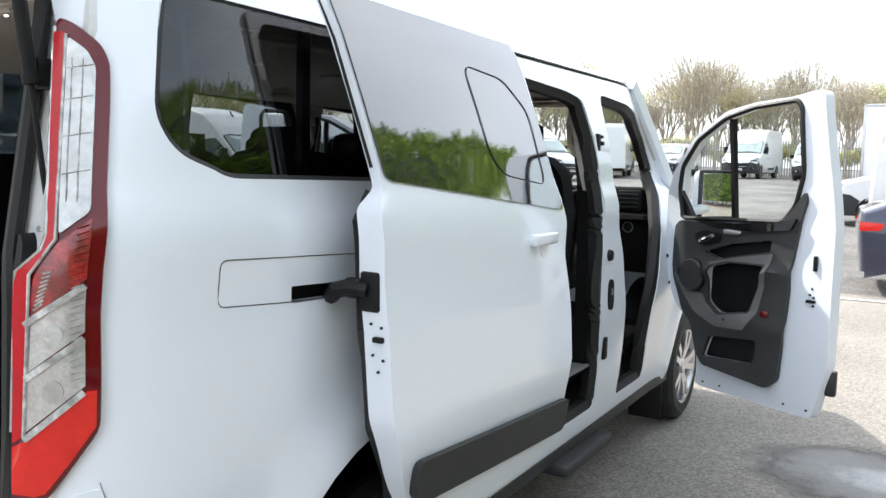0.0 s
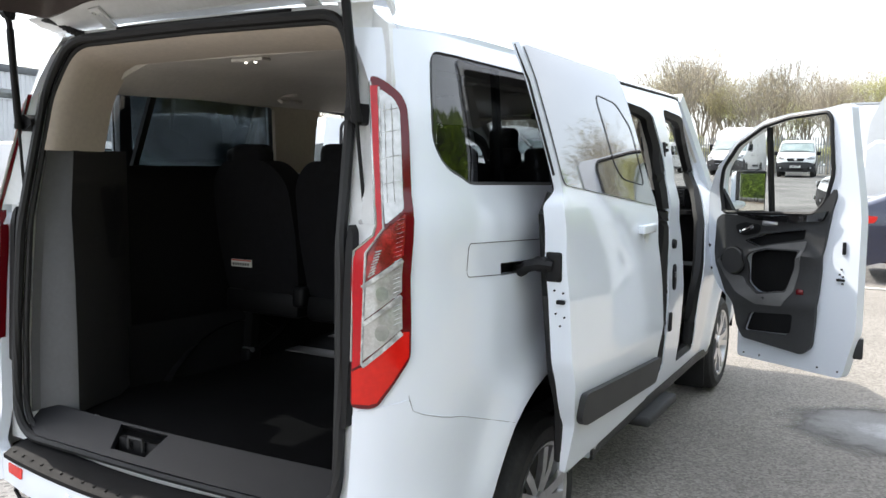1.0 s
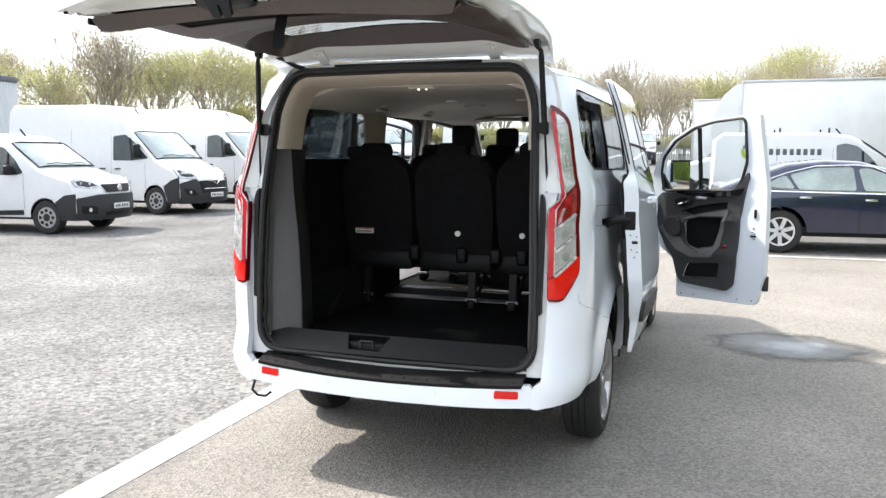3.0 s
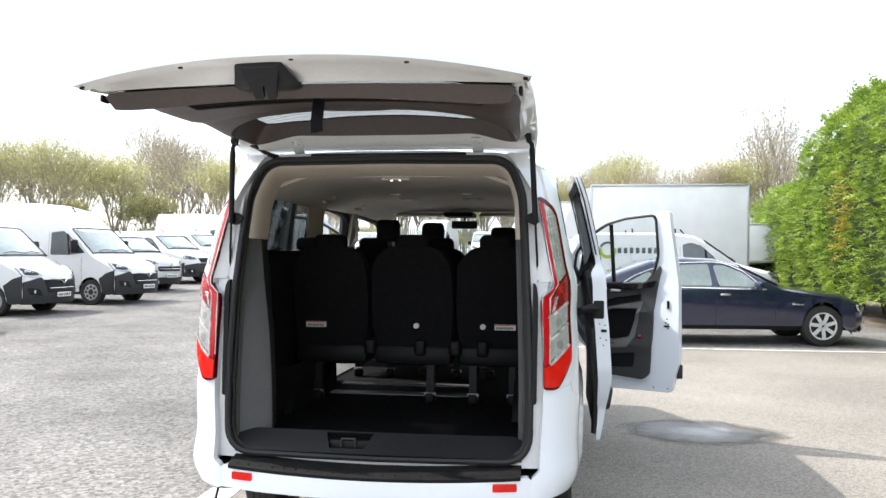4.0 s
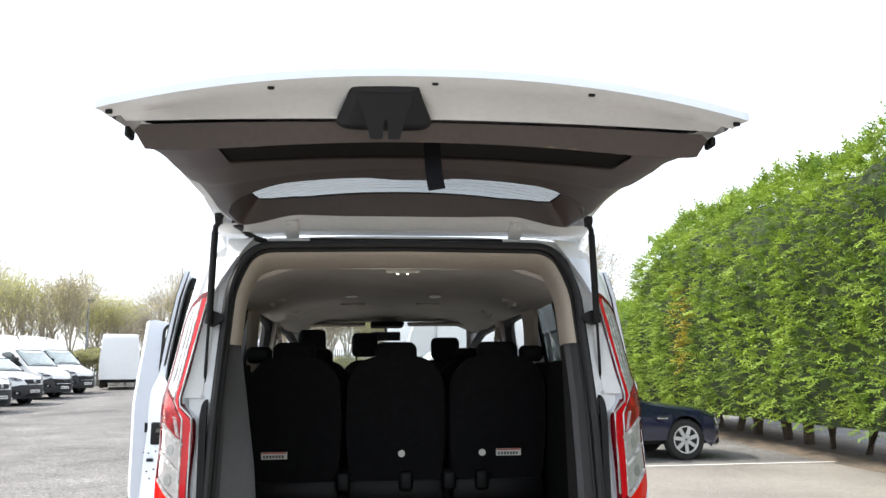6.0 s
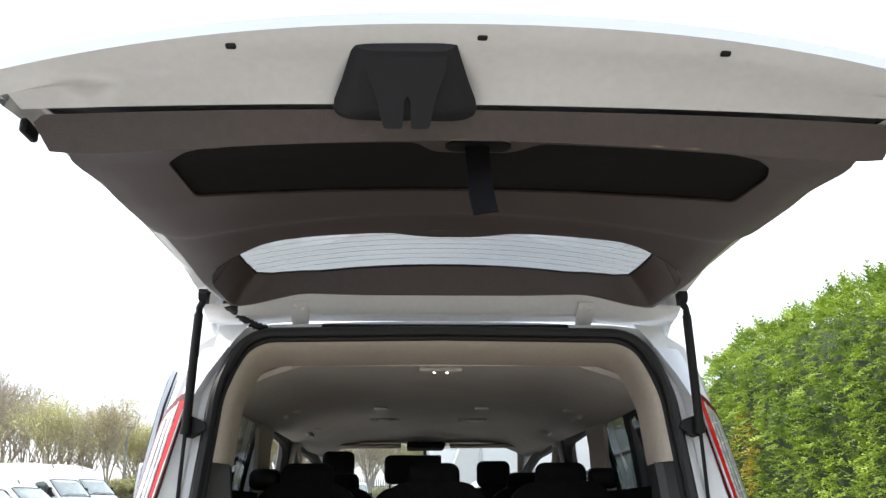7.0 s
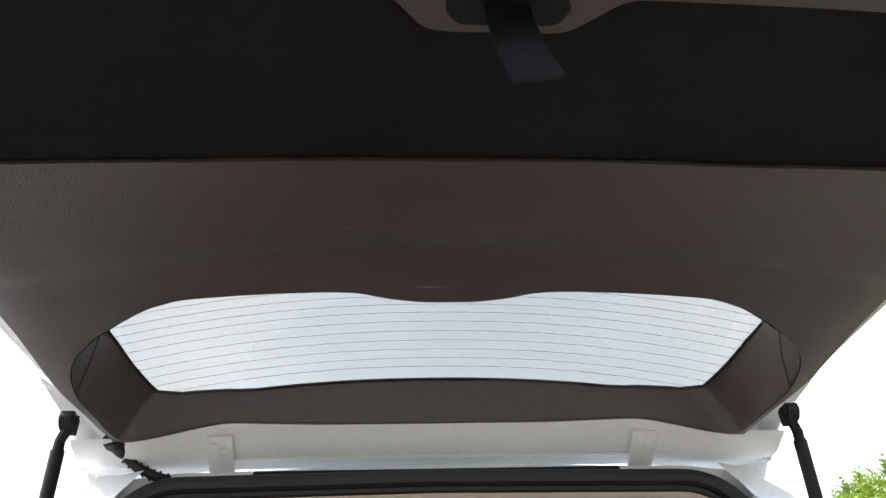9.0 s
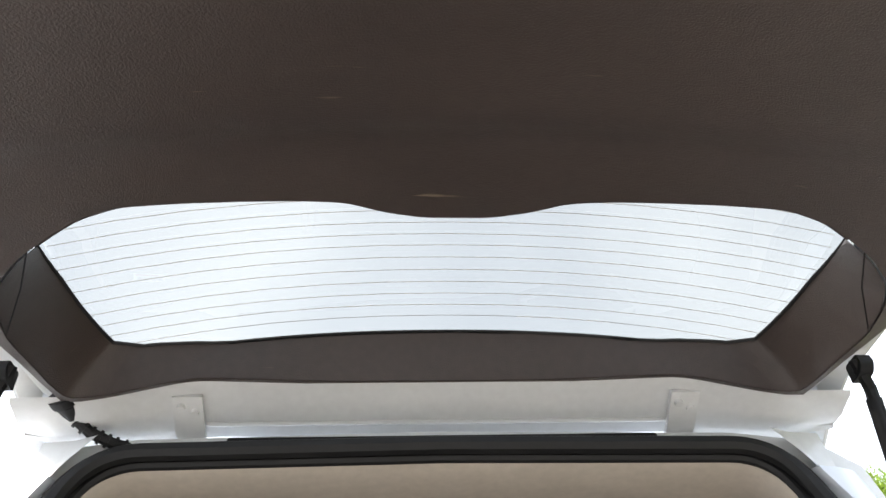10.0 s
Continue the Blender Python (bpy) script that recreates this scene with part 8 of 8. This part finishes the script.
# ---- palisade fence, lamp post, building ----
GALV = mat("galvanised_steel", (0.33, 0.34, 0.34), 0.55, 0.6, var=0.15, scale=3)
FENCE = thing("palisade_fence", "grey galvanised palisade fence along the yard", "fence", (0, 54, 1.05))
V, Fc = [], []
for i in range(620):
    x = -52 + i * 0.15
    y = 0.0 if x > -30 else (x + 30) * 0.9
    k = len(V)
    V += [(x - 0.034, y, 0.05), (x + 0.034, y, 0.05), (x + 0.034, y, 2.25), (x, y, 2.4), (x - 0.034, y, 2.25), (x - 0.034, y + 0.02, 0.05), (x + 0.034, y + 0.02, 0.05), (x + 0.034, y + 0.02, 2.25), (x, y + 0.02, 2.4), (x - 0.034, y + 0.02, 2.25)]
    Fc += [(k, k + 1, k + 2, k + 3, k + 4), (k + 9, k + 8, k + 7, k + 6, k + 5), (k, k + 4, k + 9, k + 5), (k + 1, k + 6, k + 7, k + 2)]
me = bpy.data.meshes.new("pales")
me.from_pydata(V, [], Fc)
me.materials.append(GALV)
pales = new("pales", me)
pales.parent = FENCE
tagged(pales, kind="stuff")
for z in (0.55, 1.85):
    bm = bmesh.new()
    tube(bm, [(-52, -19.8, z), (-30, 0.04, z), (41, 0.04, z)], 0, flat=(0.04, 0.06, (0, 0, 1)))
    part("rail", bm, GALV, FENCE)
for i in range(26):
    x = -30 + i * 2.75
    part("post", one_box((x, 0.08, 1.2), (0.07, 0.09, 2.4), 0.01), GALV, FENCE)
lp = thing("lamp_post", "slim grey steel lamp post by the fence", "lamp post", (-18.6, 53.2, 1.05))
bm = bmesh.new()
cyl(bm, (0, 0, 0), (0, 0, 5.6), 0.09, 0.06, 12)
part("pole", bm, GALV, lp)
part("lantern", one_box((0.2, 0, 5.62), (0.55, 0.2, 0.12), 0.04), GALV, lp)

CLADDING = mat("pale_sheet_cladding", (0.56, 0.58, 0.60), 0.5, 0.1, var=0.05, scale=1.5)
ROOFDARK = mat("dark_roof_edge", (0.10, 0.11, 0.12), 0.6, var=0.1)
shed = thing("industrial_building", "pale grey ribbed metal industrial building", "building", (-29.8, 25.45, 0.2), 107.0)
L, Hh, END = 40.0, 4.62, 1.2
V, Fc = [], []
for i in range(int(L / 0.25) + 1):
    x = -L + END + i * 0.25
    k = len(V)
    for xx, yy in ((x, 0.0), (x + 0.10, 0.0), (x + 0.125, -0.035), (x + 0.225, -0.035)):
        V += [(xx, yy, 0), (xx, yy, Hh)]
for i in range(len(V) // 2 - 1):
    Fc.append((2 * i, 2 * i + 2, 2 * i + 3, 2 * i + 1))
me = bpy.data.meshes.new("wall")
me.from_pydata(V, [], Fc)
me.materials.append(CLADDING)
wob = new("wall", me)
wob.parent = shed
part("roof", one_box((-L / 2 + END, 8.0, Hh + 0.12), (L + 0.3, 16.2, 0.28), 0.05), ROOFDARK, shed, "dark flat roof edge")
part("end_wall", one_box((END + 0.1, 8.0, Hh / 2), (0.2, 15.9, Hh), 0.02), CLADDING, shed)
part("back_wall", one_box((-L / 2 + END, 16.0, Hh / 2), (L, 0.2, Hh), 0.02), CLADDING, shed)
for x in (-2.4, -9.0, -15.6):
    pane = part("window", one_box((x, -0.03, 3.80), (1.24, 0.05, 0.34), 0.01), CARGLASS, shed)
    bm = bmesh.new()
    tube(bm, [(x - 0.64, -0.05, 3.61), (x + 0.64, -0.05, 3.61), (x + 0.64, -0.05, 3.99), (x - 0.64, -0.05, 3.99)], 0.025, 6, True)
    part("window_frame", bm, CLADDING, pane)
